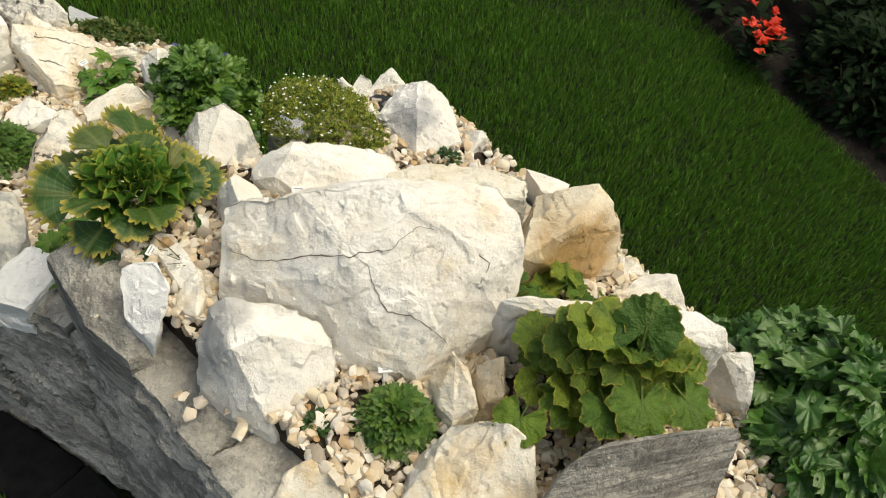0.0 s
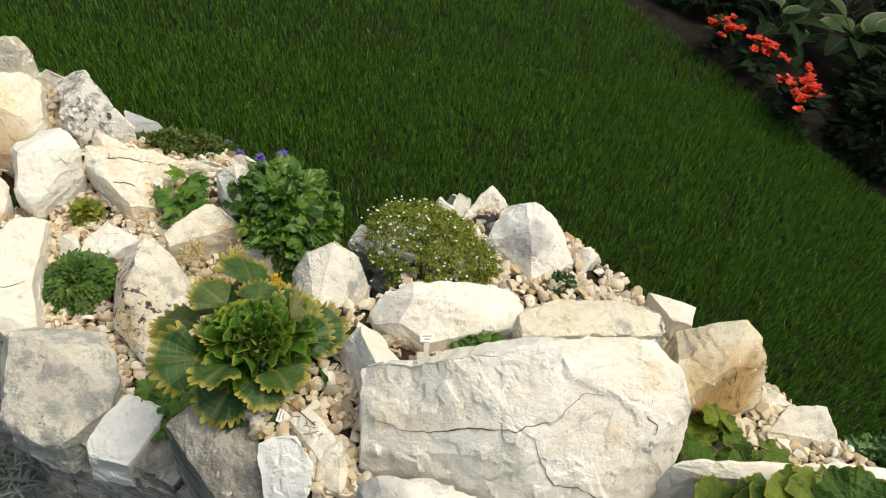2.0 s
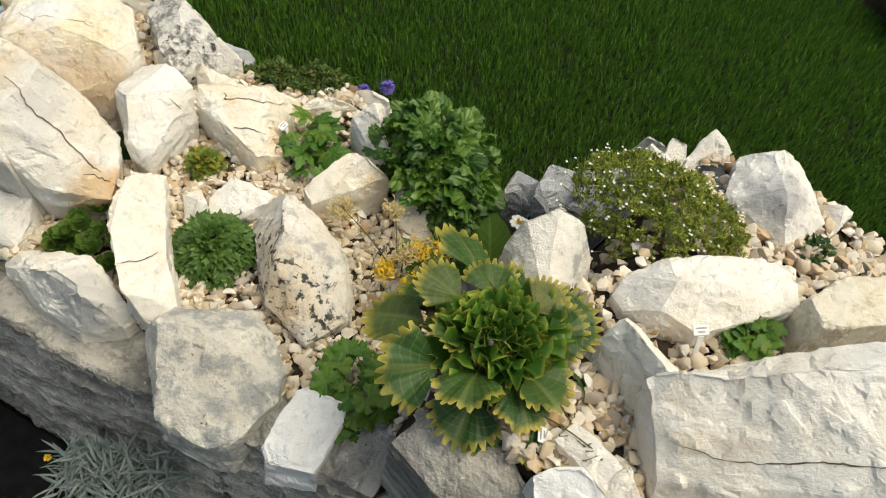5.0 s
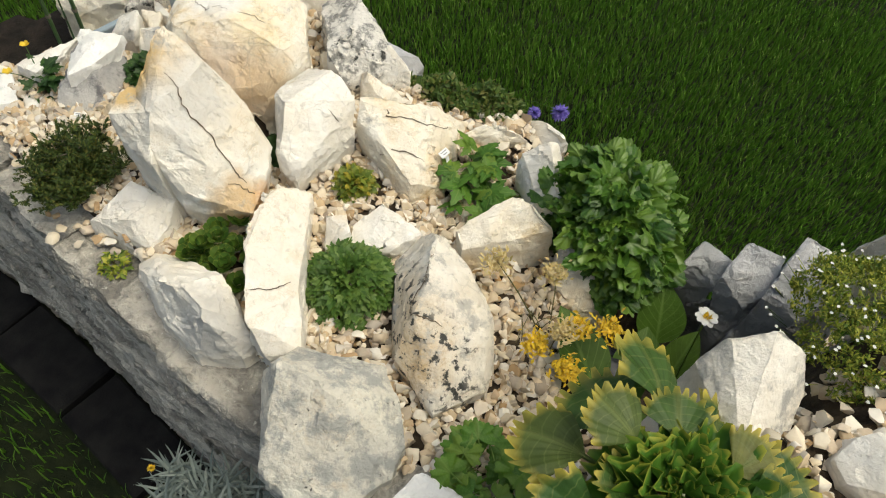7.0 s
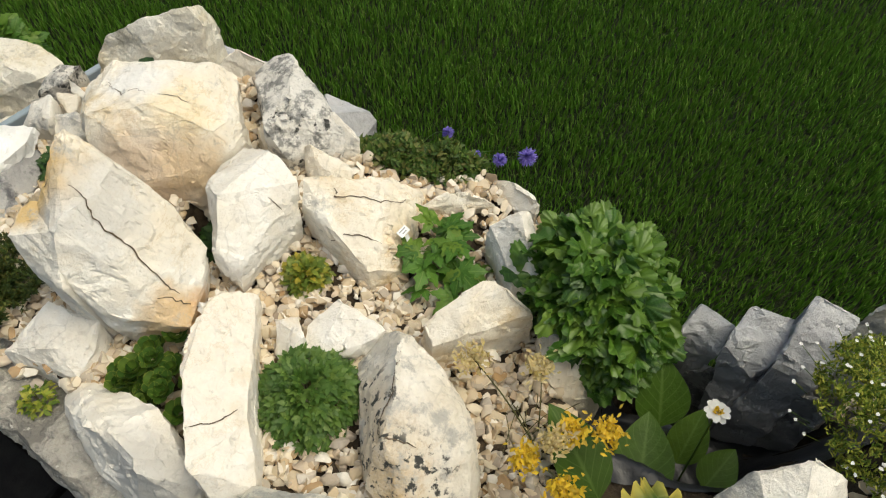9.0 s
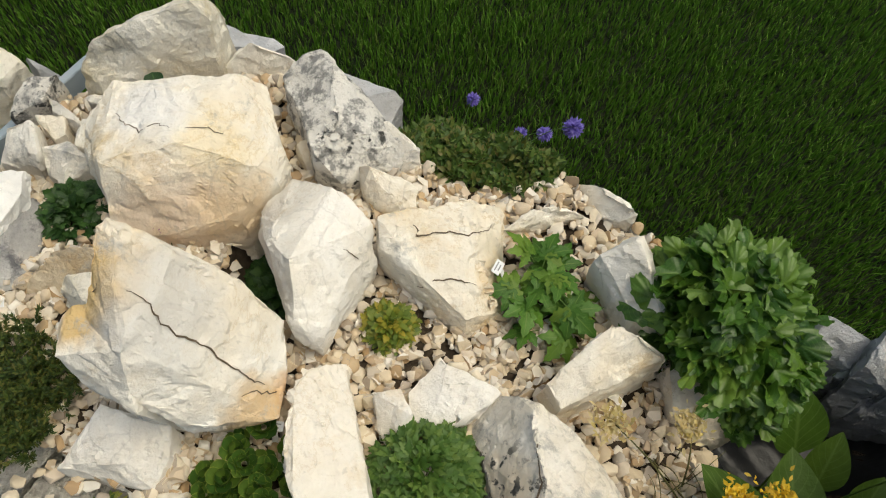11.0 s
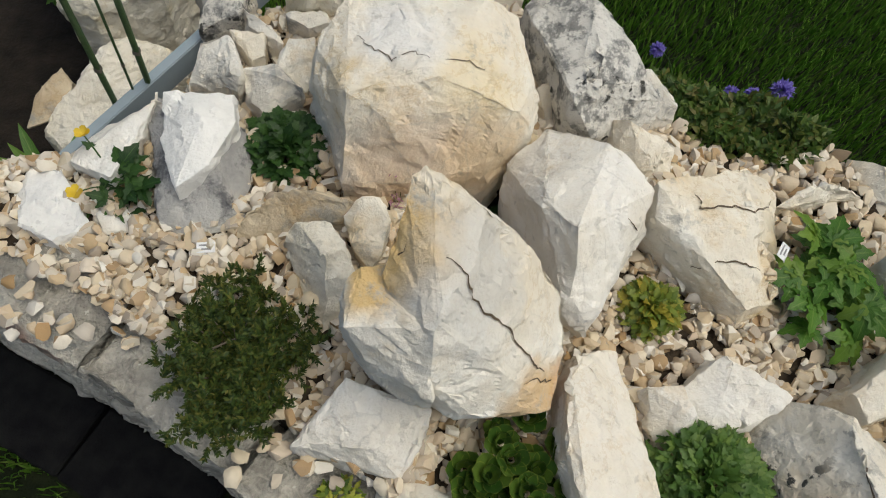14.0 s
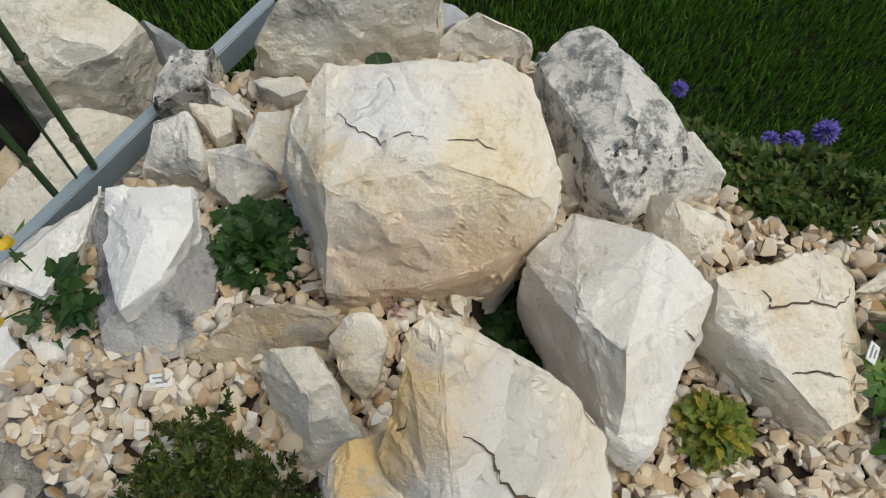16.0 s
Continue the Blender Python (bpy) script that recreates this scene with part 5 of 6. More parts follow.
def leaf_shape(length, width, kind="ovate", rows=8, cols=4, tooth=0.0, cup=0.0, bend=0.3, pleat=0.0, pleats=4, wave=0.0, stalk=0.0):
    """Points, faces and leaf coordinates of one leaf that grows along +y and faces +z; with a stalk it starts that far out."""
    pts, faces, uvs = [], [], []
    for i in range(rows + 1):
        u = i / rows
        w = width / 2 * PROFILES[kind](u)
        for j in range(cols + 1):
            s = 2 * j / cols - 1
            ww = w * (1 + tooth * (1 if i % 2 else -0.6)) if abs(s) == 1 and 0 < i < rows else w
            y = u * length + (tooth * width * 0.35 * (1 if j % 2 else -0.5) if i == rows else 0)
            z = cup * abs(s) ** 1.6 * w - bend * length * u * u
            z += pleat * w * math.cos(pleats * math.pi * s) * u
            z += wave * length * math.sin(u * 11 + s * 2.0) * s * s
            pts.append((s * ww, stalk + y, z))
            uvs.append((0.5 + 0.5 * s, u))
    for i in range(rows):
        for j in range(cols):
            a = i * (cols + 1) + j
            faces.append((a, a + 1, a + cols + 2, a + cols + 1))
    if stalk:
        k, r = len(pts), max(0.0008, width * 0.022)
        for y in (0.0, stalk + 0.12 * length):
            for dx, dz in ((r, 0), (-0.5 * r, 0.8 * r), (-0.5 * r, -0.8 * r)):
                pts.append((dx, y, dz - 0.0005))
                uvs.append((0.5, 0.02))
        for q in range(3):
            faces.append((k + q, k + (q + 1) % 3, k + 3 + (q + 1) % 3, k + 3 + q))
    return np.array(pts), faces, uvs


def fan_leaf(radius, spread=200, teeth=9, tooth=0.08, ruffle=0.12, folds=4, cup=0.2, bend=0.2, stalk=0.0, start=0.0, rows=6, across=3, lobes=0, notch=0.0, slim=1.0):
    """A rounded leaf that opens like a fan round its stalk's end, with a toothed margin that ruffles more and more towards the rim."""
    cols = teeth * across
    pts, faces, uvs = [], [], []
    half = radians(spread / 2)
    for i in range(rows + 1):
        u = i / rows
        for j in range(cols + 1):
            s = 2 * j / cols - 1
            a = half * s
            saw = (j % across) / across
            edge = 1 + (tooth * (1 - abs(2 * saw - 1) * 2) if i == rows else 0)
            if lobes:
                edge *= 1 - notch * (0.5 - 0.5 * math.cos(2 * math.pi * lobes * (s + 1) / 2 + math.pi)) * u
            edge *= 1 - 0.14 * s * s
            r = radius * u * edge
            z = cup * r * abs(s) ** 1.5 + ruffle * radius * u ** 2.2 * math.sin(folds * 2 * math.pi * s + 0.6 + start) - bend * radius * u * u * math.cos(a * 0.6)
            z += 0.3 * ruffle * radius * u * math.sin(teeth * math.pi * s + start)
            pts.append((slim * r * math.sin(a), stalk + r * math.cos(a), z))
            uvs.append((0.5 + 0.5 * s * min(1.0, u + 0.05), u))
    for i in range(rows):
        for j in range(cols):
            q = i * (cols + 1) + j
            faces.append((q, q + 1, q + cols + 2, q + cols + 1))
    if stalk:
        k, t = len(pts), max(0.0009, radius * 0.045)
        for y in (0.0, stalk + 0.1 * radius):
            for dx, dz in ((t, 0), (-0.5 * t, 0.8 * t), (-0.5 * t, -0.8 * t)):
                pts.append((dx, y, dz - 0.0005))
                uvs.append((0.5, 0.02))
        for q in range(3):
            faces.append((k + q, k + (q + 1) % 3, k + 3 + (q + 1) % 3, k + 3 + q))
    return np.array(pts), faces, uvs


def lobed_shape(length, lobes=5, spread=150, narrow=0.34, kind="lance", tooth=0.25, bend=0.25, stalk=0.0):
    """A leaf cut into lobes that fan out from one point."""
    pts, faces, uvs = np.zeros((0, 3)), [], []
    for k in range(lobes):
        a = radians(spread * (k / (lobes - 1) - 0.5)) if lobes > 1 else 0
        size = length * (1 - 0.28 * abs(k / max(1, lobes - 1) - 0.5) * 2)
        p, f, u = leaf_shape(size, size * narrow, kind, 8, 2, tooth, 0.25, bend)
        c, s = math.cos(a), math.sin(a)
        p = np.stack([p[:, 0] * c + p[:, 1] * s, -p[:, 0] * s + p[:, 1] * c + stalk, p[:, 2] + 0.0004 * k], 1)
        faces += [tuple(i + len(pts) for i in q) for q in f]
        pts, uvs = np.concatenate([pts, p]), uvs + u
    if stalk:
        k, r = len(pts), 0.0009
        tube = [(dx, y, dz) for y in (0.0, stalk) for dx, dz in ((r, 0), (-0.5 * r, 0.8 * r), (-0.5 * r, -0.8 * r))]
        pts, uvs = np.concatenate([pts, np.array(tube)]), uvs + [(0.5, 0.02)] * 6
        faces += [(k + q, k + (q + 1) % 3, k + 3 + (q + 1) % 3, k + 3 + q) for q in range(3)]
    return pts, faces, uvs


def leaf_mesh(shape, material, name="leaf"):
    pts, faces, uvs = shape
    me = bpy.data.meshes.new(name)
    me.from_pydata([tuple(p) for p in pts], [], faces)
    layer = me.uv_layers.new(name="UVMap")
    for loop in me.loops:
        layer.data[loop.index].uv = uvs[loop.vertex_index]
    me.polygons.foreach_set("use_smooth", [True] * len(me.polygons))
    me.materials.append(material)
    return me


class Foliage:
    """Many small leaves gathered into one mesh."""

    def __init__(self):
        self.pts, self.faces, self.uvs, self.count = [], [], [], 0

    def add(self, shape, m):
        pts, faces, uvs = shape
        r, t = np.array(m.to_3x3()), np.array(m.translation)
        self.pts.append(pts @ r.T + t)
        self.faces += [tuple(i + self.count for i in f) for f in faces]
        self.uvs += uvs
        self.count += len(pts)

    def tube(self, a, b, r0, r1, sag=0.0):
        a, b = Vector(a), Vector(b)
        along = (b - a).normalized()
        side = along.orthogonal().normalized()
        other = along.cross(side)
        rings, steps = [], 5
        for i in range(steps + 1):
            u = i / steps
            c = a.lerp(b, u) + Vector((0, 0, sag * math.sin(math.pi * u)))
            r = r0 + (r1 - r0) * u
            rings += [c + (side * math.cos(q) + other * math.sin(q)) * r for q in (0, 1.571, 3.142, 4.712)]
        k = self.count
        self.pts.append(np.array([p[:] for p in rings]))
        self.faces += [(k + i * 4 + q, k + i * 4 + (q + 1) % 4, k + i * 4 + 4 + (q + 1) % 4, k + i * 4 + 4 + q) for i in range(steps) for q in range(4)]
        self.uvs += [(0.5, 0.5)] * len(rings)
        self.count += len(rings)

    def made(self, name, material, parent=None, label=""):
        ob = new(name, leaf_mesh((np.concatenate(self.pts), self.faces, self.uvs), material, name))
        ob.parent = parent
        return tagged(ob, label) if label else ob


def aim(at, heading, rise, roll=0.0, size=1.0):
    """A pose for a leaf at a place: heading in degrees about z, rise above level, roll about its own length."""
    return Matrix.Translation(at) @ Matrix.Rotation(radians(heading), 4, "Z") @ Matrix.Rotation(radians(rise), 4, "X") @ Matrix.Rotation(radians(roll), 4, "Y") @ Matrix.Scale(size, 4)


def plant(name, label, at, category="plant", group=""):
    ob = tagged(new(name), label, category, group)
    ob.location = at
    return ob


def leaf_part(mesh, parent, m, name="leaf"):
    ob = new(name, mesh)
    ob.parent, ob.matrix_local = parent, m
    return ob


rnd = random.Random(21)
U = rnd.uniform

# serrated rosette: frilled heart, spoon leaves round it, old stalked leaves outside
rosette = plant("rosette_plant", "large serrated green rosette with yellowing leaf edges", (-0.276, 0.646, 0.80))
rosette.scale = (1.14, 1.14, 1.14)
heart = [leaf_mesh(fan_leaf(0.034, 150, 9, 0.12, 0.20, 2.6, c, b, start=q), L_ROSETTE) for c, b, q in ((0.35, 0.05, 0.0), (0.2, 0.2, 1.7), (0.5, 0.0, 3.4))]
for ring, (n, r, z, rise, size) in enumerate(((3, 0.002, 0.056, 84, 0.42), (5, 0.007, 0.055, 76, 0.62), (6, 0.013, 0.053, 66, 0.80), (7, 0.019, 0.048, 56, 0.95), (8, 0.024, 0.042, 44, 1.06), (8, 0.028, 0.034, 28, 1.14))):
    for k in range(n):
        a = 360 / n * k + ring * 37 + U(-14, 14)
        at = (-r * math.sin(radians(a)), r * math.cos(radians(a)), z + U(-0.006, 0.006))
        leaf_part(heart[(k + ring) % 3], rosette, aim(at, a + U(-22, 22), rise + U(-16, 16), U(-24, 24), size * U(0.8, 1.15)))
spoon = [leaf_mesh(fan_leaf(0.050, 118, 11, 0.13, 0.07, 1.5, 0.25, b, stalk=k, start=q, rows=8), L_OUTER) for b, k, q in ((0.25, 0.030, 0.0), (0.45, 0.040, 2.0), (0.10, 0.022, 4.0))]
for k in range(8):
    a = 45 * k + U(-14, 14)
    leaf_part(spoon[k % 3], rosette, aim((-0.02 * math.sin(radians(a)), 0.02 * math.cos(radians(a)), 0.034 + U(0, 0.012)), a, U(14, 44), U(-40, 40), U(0.6, 0.85)))
for k in range(10):
    a = 36 * k + U(-12, 12)
    leaf_part(spoon[rnd.randrange(3)], rosette, aim((-0.026 * math.sin(radians(a)), 0.026 * math.cos(radians(a)), 0.024 + U(0, 0.010)), a, U(-14, 24), U(-42, 42), U(0.78, 1.12)))

# dark lobed leaves beside it
geranium = plant("lobed_leaf_plant", "low clump of fresh green rounded lobed leaves", (-0.405, 0.700, 0.575))
lobed = [leaf_mesh(fan_leaf(0.024, 260, 13, 0.10, 0.09, 2.5, 0.2, 0.22, stalk=0.02, start=q, lobes=5, notch=0.22), L_LOBED) for q in (0.0, 2.0)]
for k in range(40):
    a, r = U(0, 360), 0.046 * math.sqrt(U(0, 1))
    leaf_part(lobed[k % 2], geranium, aim((-r * math.sin(radians(a)), r * math.cos(radians(a)), U(0.012, 0.07) * (1.1 - 10 * r)), a + U(-150, 150), U(-4, 36), U(-24, 24), U(0.7, 1.1)))

# leafy bush over the pond edge
bush = plant("leafy_bush", "dense rounded bush of bright green toothed leaves", (-0.312, 1.085, 0.50))
crown, stems = Foliage(), Foliage()
bush_leaf = [fan_leaf(0.026, 230, 11, 0.06, 0.13, f, c, b, start=q, rows=5, across=2, slim=0.62) for c, b, q, f in ((0.5, 0.3, 0.0, 2.0), (0.2, 0.55, 2.0, 3.0), (0.8, 0.1, 4.0, 2.5))]
for k in range(1350):
    a, e = U(0, 360), math.degrees(math.asin(U(-0.25, 1)))
    d = Vector((-math.sin(radians(a)) * math.cos(radians(e)), math.cos(radians(a)) * math.cos(radians(e)), math.sin(radians(e))))
    s = U(0.72, 1.0) if k > 150 else U(0.4, 0.75)
    lump = 1 + 0.18 * noise.noise(d * 2.4)
    at = Vector((d.x * 0.088, d.y * 0.098 - 0.012 * (1 - d.z), d.z * 0.095 + 0.085)) * s * lump + Vector((0.015, 0, 0.02))
    if at.x + at.y < -0.072 and at.z < 0.14:
        continue
    crown.add(bush_leaf[k % 3], aim(at, a + U(-60, 60), e * 0.6 - 5 + U(-35, 40), U(-60, 60), U(0.6, 1.1)))
for k in range(14):
    a = U(0, 6.28)
    stems.tube((U(-0.01, 0.01), U(-0.01, 0.01), 0), (0.06 * math.cos(a), 0.06 * math.sin(a), U(0.06, 0.16)), 0.0025, 0.0012, 0.01)
crown.made("foliage", L_BUSH, bush), stems.made("stem", L_STEM, bush)

# mossy cushion with white stars
cushion = plant("flowering_cushion", "olive green mossy cushion dotted with tiny white flowers", (-0.045, 0.845, 0.79))
tuft, stars, threads = Foliage(), Foliage(), Foliage()
needle = leaf_shape(0.0046, 0.0016, "lance", 2, 1, 0, 0.0, 0.2)
petal = leaf_shape(0.0019, 0.0017, "round", 3, 2, 0, 0.15, 0.1)


def cushion_place(reach=1.0):
    a, r = U(0, 6.283), math.sqrt(U(0, 1)) * reach
    x, y = r * math.cos(a) * 0.118, r * math.sin(a) * 0.080
    z = 0.064 * math.sqrt(max(0, 1 - r * r)) * (1 + 0.3 * noise.noise(Vector((x * 30, y * 30, 3)))) - 0.006
    c, s = math.cos(-0.75), math.sin(-0.75)
    return Vector((x * c - y * s, x * s + y * c, z)), Vector((x * c - y * s, x * s + y * c, 0.05))


for k in range(760):
    at, up = cushion_place()
    out = (at * 1.0 + Vector((0, 0, 0.035))).normalized()
    tall = U(0.004, 0.013)
    for q in range(32):
        u = U(0, 1)
        p = at + out * tall * u + Vector((U(-1, 1), U(-1, 1), U(-0.6, 0.6))) * 0.0052 * (1 - 0.4 * u)
        tuft.add(needle, aim(p, U(0, 360), U(5, 85), U(-40, 40), U(0.7, 1.35)))
for k in range(150):
    at, up = cushion_place(1.05)
    head = at + up.normalized() * U(0.010, 0.024)
    threads.tube(at, head, 0.0004, 0.0003)
    tilt_to, lift, spin = U(0, 360), U(-25, 25), U(0, 72)
    for q in range(5):
        stars.add(petal, aim(head, spin + 72 * q, lift * math.cos(radians(72 * q)) + 12, 0, U(0.8, 1.2)))
tuft.made("foliage", L_MOSS, cushion), tagged(threads.made("stem", L_MOSS, cushion), kind="stuff"), tagged(stars.made("blossom", L_WHITE, cushion, "tiny white star flowers"), kind="stuff")

# pleated round leaves at the front, and a flatter one behind the ledge
pleated = [leaf_mesh(fan_leaf(0.048, 290, 17, 0.05, 0.13, f, c, b, stalk=k, start=q, rows=9, lobes=7, notch=0.08), L_PLEAT) for c, b, k, q, f in ((0.10, 0.25, 0.03, 0.0, 3.0), (0.25, 0.10, 0.04, 2.0, 2.5), (-0.05, 0.50, 0.02, 4.0, 3.5))]
front_plant = plant("pleated_leaf_plant", "clump of large crinkled yellow green leaves behind grey slab", (0.292, 0.395, 0.868))
for k in range(46):
    a, d = 137.5 * k + U(-14, 14), math.sqrt((k + 0.5) / 46)
    wide, deep = d * 0.108 - 0.035, d * 0.066 - 0.035
    at = (-wide * math.sin(radians(a)) + 0.008, deep * math.cos(radians(a)) + 0.004, 0.026 + 0.074 * (1 - d * d) + U(-0.008, 0.014))
    leaf_part(pleated[rnd.randrange(3)], front_plant, aim(at, a + U(-40, 40), 42 - 40 * d + U(-22, 22), U(-38, 38), U(0.5, 0.85)))
for a, x, y, z, size in ((175, 0.02, -0.035, 0.095, 0.8), (150, -0.085, -0.045, 0.045, 0.66), (200, -0.02, -0.04, 0.080, 0.7), (215, 0.06, -0.03, 0.085, 0.75)):
    leaf_part(pleated[0], front_plant, aim((x, y, z), a, -6, U(-10, 10), size))
rear_plant = plant("pleated_leaf_plant", "flat patch of dull green crinkled leaves beside ochre rock", (0.280, 0.528, 0.825))
for k in range(14):
    a = 360 / 14 * k * 3 + U(-15, 15)
    leaf_part(pleated[k % 3], rear_plant, aim((-0.02 * math.sin(radians(a)) + U(-0.03, 0.03), 0.012 * math.cos(radians(a)), U(0.015, 0.055)), a, U(-6, 16), U(-18, 18), U(0.42, 0.6)))

# big wavy green mass at the end of the bed
mass = plant("leafy_mass", "broad spreading mass of glossy wavy green leaves", (0.64, 0.40, 0.0))
crown, stems = Foliage(), Foliage()
mass_leaf = [fan_leaf(0.034, 230, 11, 0.07, 0.16, f, c, b, start=q, rows=5, across=2, slim=0.5) for c, b, q, f in ((0.6, 0.35, 0.0, 3.0), (0.2, 0.65, 2.0, 4.0), (0.9, 0.15, 4.0, 3.5))]
for k in range(3600):
    a, e = U(0, 360), math.degrees(math.asin(U(-0.1, 1)))
    d = Vector((-math.sin(radians(a)) * math.cos(radians(e)), math.cos(radians(a)) * math.cos(radians(e)), math.sin(radians(e))))
    s = U(0.8, 1.0) if k > 500 else U(0.5, 0.8)
    lump = 1 + 0.14 * noise.noise(d * 3.1)
    at = Vector((d.x * 0.215, d.y * 0.26, 0.50 + d.z * 0.42)) * 1.0
    at = Vector((at.x * s * lump, at.y * s * lump, at.z * (0.6 + 0.4 * s)))
    crown.add(mass_leaf[k % 3], aim(at, a + U(-55, 55), e * 0.5 - 30 + U(-35, 35), U(-45, 45), U(0.6, 1.2)))
for k in range(16):
    a = U(0, 6.28)
    stems.tube((0.05 * math.cos(a), 0.05 * math.sin(a), 0), (0.16 * math.cos(a), 0.18 * math.sin(a), U(0.4, 0.85)), 0.005, 0.002, 0.02)
crown.made("foliage", L_MASS, mass), stems.made("stem", L_STEM, mass)


def cut_clump(name, label, at, radius, height, count, size, material, lobes=5, seed=1, narrow=0.34):
    """A dome of many small cut leaves."""
    r = random.Random(seed)
    ob, crown = plant(name, label, at), Foliage()
    shape = lobed_shape(size, lobes, 190, narrow + 0.12, "lance", 0.3, 0.2)
    for _ in range(count):
        a, d = r.uniform(0, 360), math.sqrt(r.random())
        z = height * math.sqrt(max(0.02, 1 - d * d)) * r.uniform(0.7, 1.08)
        p = (-d * radius * math.sin(radians(a)), d * radius * math.cos(radians(a)), z)
        crown.add(shape, aim(p, a + r.uniform(-60, 60), 65 - 75 * d + r.uniform(-30, 25), r.uniform(-35, 35), r.uniform(0.7, 1.2)))
    stems = Foliage()
    for _ in range(max(5, count // 12)):
        a, d = r.uniform(0, 6.28), r.uniform(0.2, 0.8)
        stems.tube((0, 0, -0.005), (d * radius * math.cos(a), d * radius * math.sin(a), height * 0.75), 0.001, 0.0006)
    crown.made("foliage", material, ob), stems.made("stem", L_STEM, ob)
    return ob


cut_clump("cut_leaf_plant", "dome of finely cut fresh green leaves in chippings", (-0.618, 0.934, 0.562), 0.058, 0.048, 420, 0.014, L_CUT, 5, 3)
cut_clump("cut_leaf_plant", "small tuft of cut green leaves with one yellow leaf", (0.076, 0.357, 0.815), 0.038, 0.045, 210, 0.015, L_CUT, 5, 4)
cut_clump("cut_leaf_plant", "tiny dark green seedling among the chippings", (-0.010, 0.352, 0.815), 0.016, 0.014, 40, 0.009, L_DARK, 3, 5)
cut_clump("cut_leaf_plant", "small grey green tuft beside pointed rock", (0.135, 0.800, 0.800), 0.028, 0.022, 120, 0.011, L_DARK, 3, 6)
cut_clump("low_dark_plant", "small dark green leafy clump among rocks", (-1.025, 1.243, 0.550), 0.042, 0.034, 330, 0.013, L_DARK, 3, 7, 0.6)
cut_clump("low_dark_plant", "dark green plant in the gap between stones", (-0.776, 1.176, 0.500), 0.055, 0.034, 280, 0.013, L_DARK, 3, 8, 0.6)
cut_clump("low_green_plant", "small bright green leaves behind the boulder", (0.000, 0.672, 0.815), 0.030, 0.035, 60, 0.018, L_LOBED, 3, 9, 0.7)
cut_clump("sedum_tuft", "small yellow green succulent tuft in chippings", (-0.655, 1.098, 0.562), 0.028, 0.028, 210, 0.011, L_SEDUM, 3, 10, 0.45)
cut_clump("low_green_plant", "tiny mossy tuft on the wall edge", (-0.935, 0.905, 0.545), 0.020, 0.012, 60, 0.009, L_MOSS, 3, 12)

cut_clump("low_green_plant", "bright green leafy clump behind the far boulder", (-1.423, 1.689, 0.30), 0.075, 0.10, 260, 0.030, L_LOBED, 3, 14, 0.45)

# houseleeks: cups of round leaves
leeks = plant("houseleek_clump", "cluster of dark green cupped houseleek rosettes", (-0.785, 0.930, 0.574))
cup_leaf = leaf_mesh(leaf_shape(0.015, 0.014, "round", 6, 4, 0.0, 0.45, -0.35), L_SEMP)
for k in range(22):
    a, d = U(0, 6.28), 0.054 * math.sqrt(U(0, 1))
    cx, cy, cz, size = d * math.cos(a), d * math.sin(a), U(0.008, 0.032) * (1.2 - d * 9), U(0.75, 1.25)
    for q in range(12):
        b = 360 / 12 * q * 5 + U(-8, 8) + k * 31
        up = 22 if q % 2 else 50
        leaf_part(cup_leaf, leeks, aim((cx - 0.003 * math.sin(radians(b)), cy + 0.003 * math.cos(radians(b)), cz), b, up + U(-8, 8), 0, size * (1 if q % 2 else 0.75)))

# prostrate conifer
conifer = plant("dwarf_conifer", "flat spreading dwarf conifer with dark green scale foliage", (-1.036, 1.014, 0.555))
crown, twigs = Foliage(), Foliage()
spray = leaf_shape(0.0056, 0.0021, "lance", 2, 1, 0, 0.0, 0.1)
for k in range(105):
    a, d = U(0, 6.283), math.sqrt(U(0.02, 1))
    reach = 1 + 0.45 * noise.noise(Vector((math.cos(a) * 1.6, math.sin(a) * 1.6, 2.0)))
    tip = Vector((d * 0.056 * reach * math.cos(a), d * 0.068 * reach * math.sin(a), 0.022 + 0.038 * (1 - 0.7 * d * d) * U(0.5, 1.25)))
    base = tip * 0.3 + Vector((U(-0.01, 0.01), U(-0.01, 0.01), 0))
    base.z = 0.006
    twigs.tube(base, tip, 0.0010, 0.0005, 0.004)
    for w in range(11):
        root = base.lerp(tip, 0.35 + 0.65 * w / 8)
        end = root + Vector((U(-1, 1), U(-1, 1), U(0.0, 1.1))).normalized() * U(0.008, 0.019)
        way = (end - root).normalized()
        heading = math.degrees(math.atan2(-way.x, way.y))
        for q in range(24):
            crown.add(spray, aim(root.lerp(end, q / 23), heading + (42 if q % 2 else -42) + U(-25, 25), U(0, 75), U(-50, 50), U(0.7, 1.15)))
crown.made("foliage", L_CONIFER, conifer), twigs.made("twig", L_TWIG, conifer)
bare = Foliage()
bare.tube((-0.03, 0.0, 0.045), (0.02, 0.025, 0.052), 0.0013, 0.0008, 0.004)
bare.tube((0.0, 0.012, 0.05), (0.018, 0.045, 0.054), 0.0009, 0.0006, 0.003)
bare.made("twig", L_TWIG, conifer, "bare grey twig")

# fresh deeply lobed leaves
anemone = plant("lobed_leaf_plant", "fresh green plant with large deeply lobed leaves", (-0.475, 1.128, 0.560))
big_lobed = leaf_mesh(lobed_shape(0.044, 5, 220, 0.52, "lance", 0.30, 0.30, stalk=0.02), L_LOBED)
for k in range(20):
    a = 360 / 20 * k * 7 + U(-20, 20)
    leaf_part(big_lobed, anemone, aim((U(-0.03, 0.03), U(-0.04, 0.04), U(0.012, 0.05)), a, U(-10, 34), U(-35, 35), U(0.55, 0.95)))

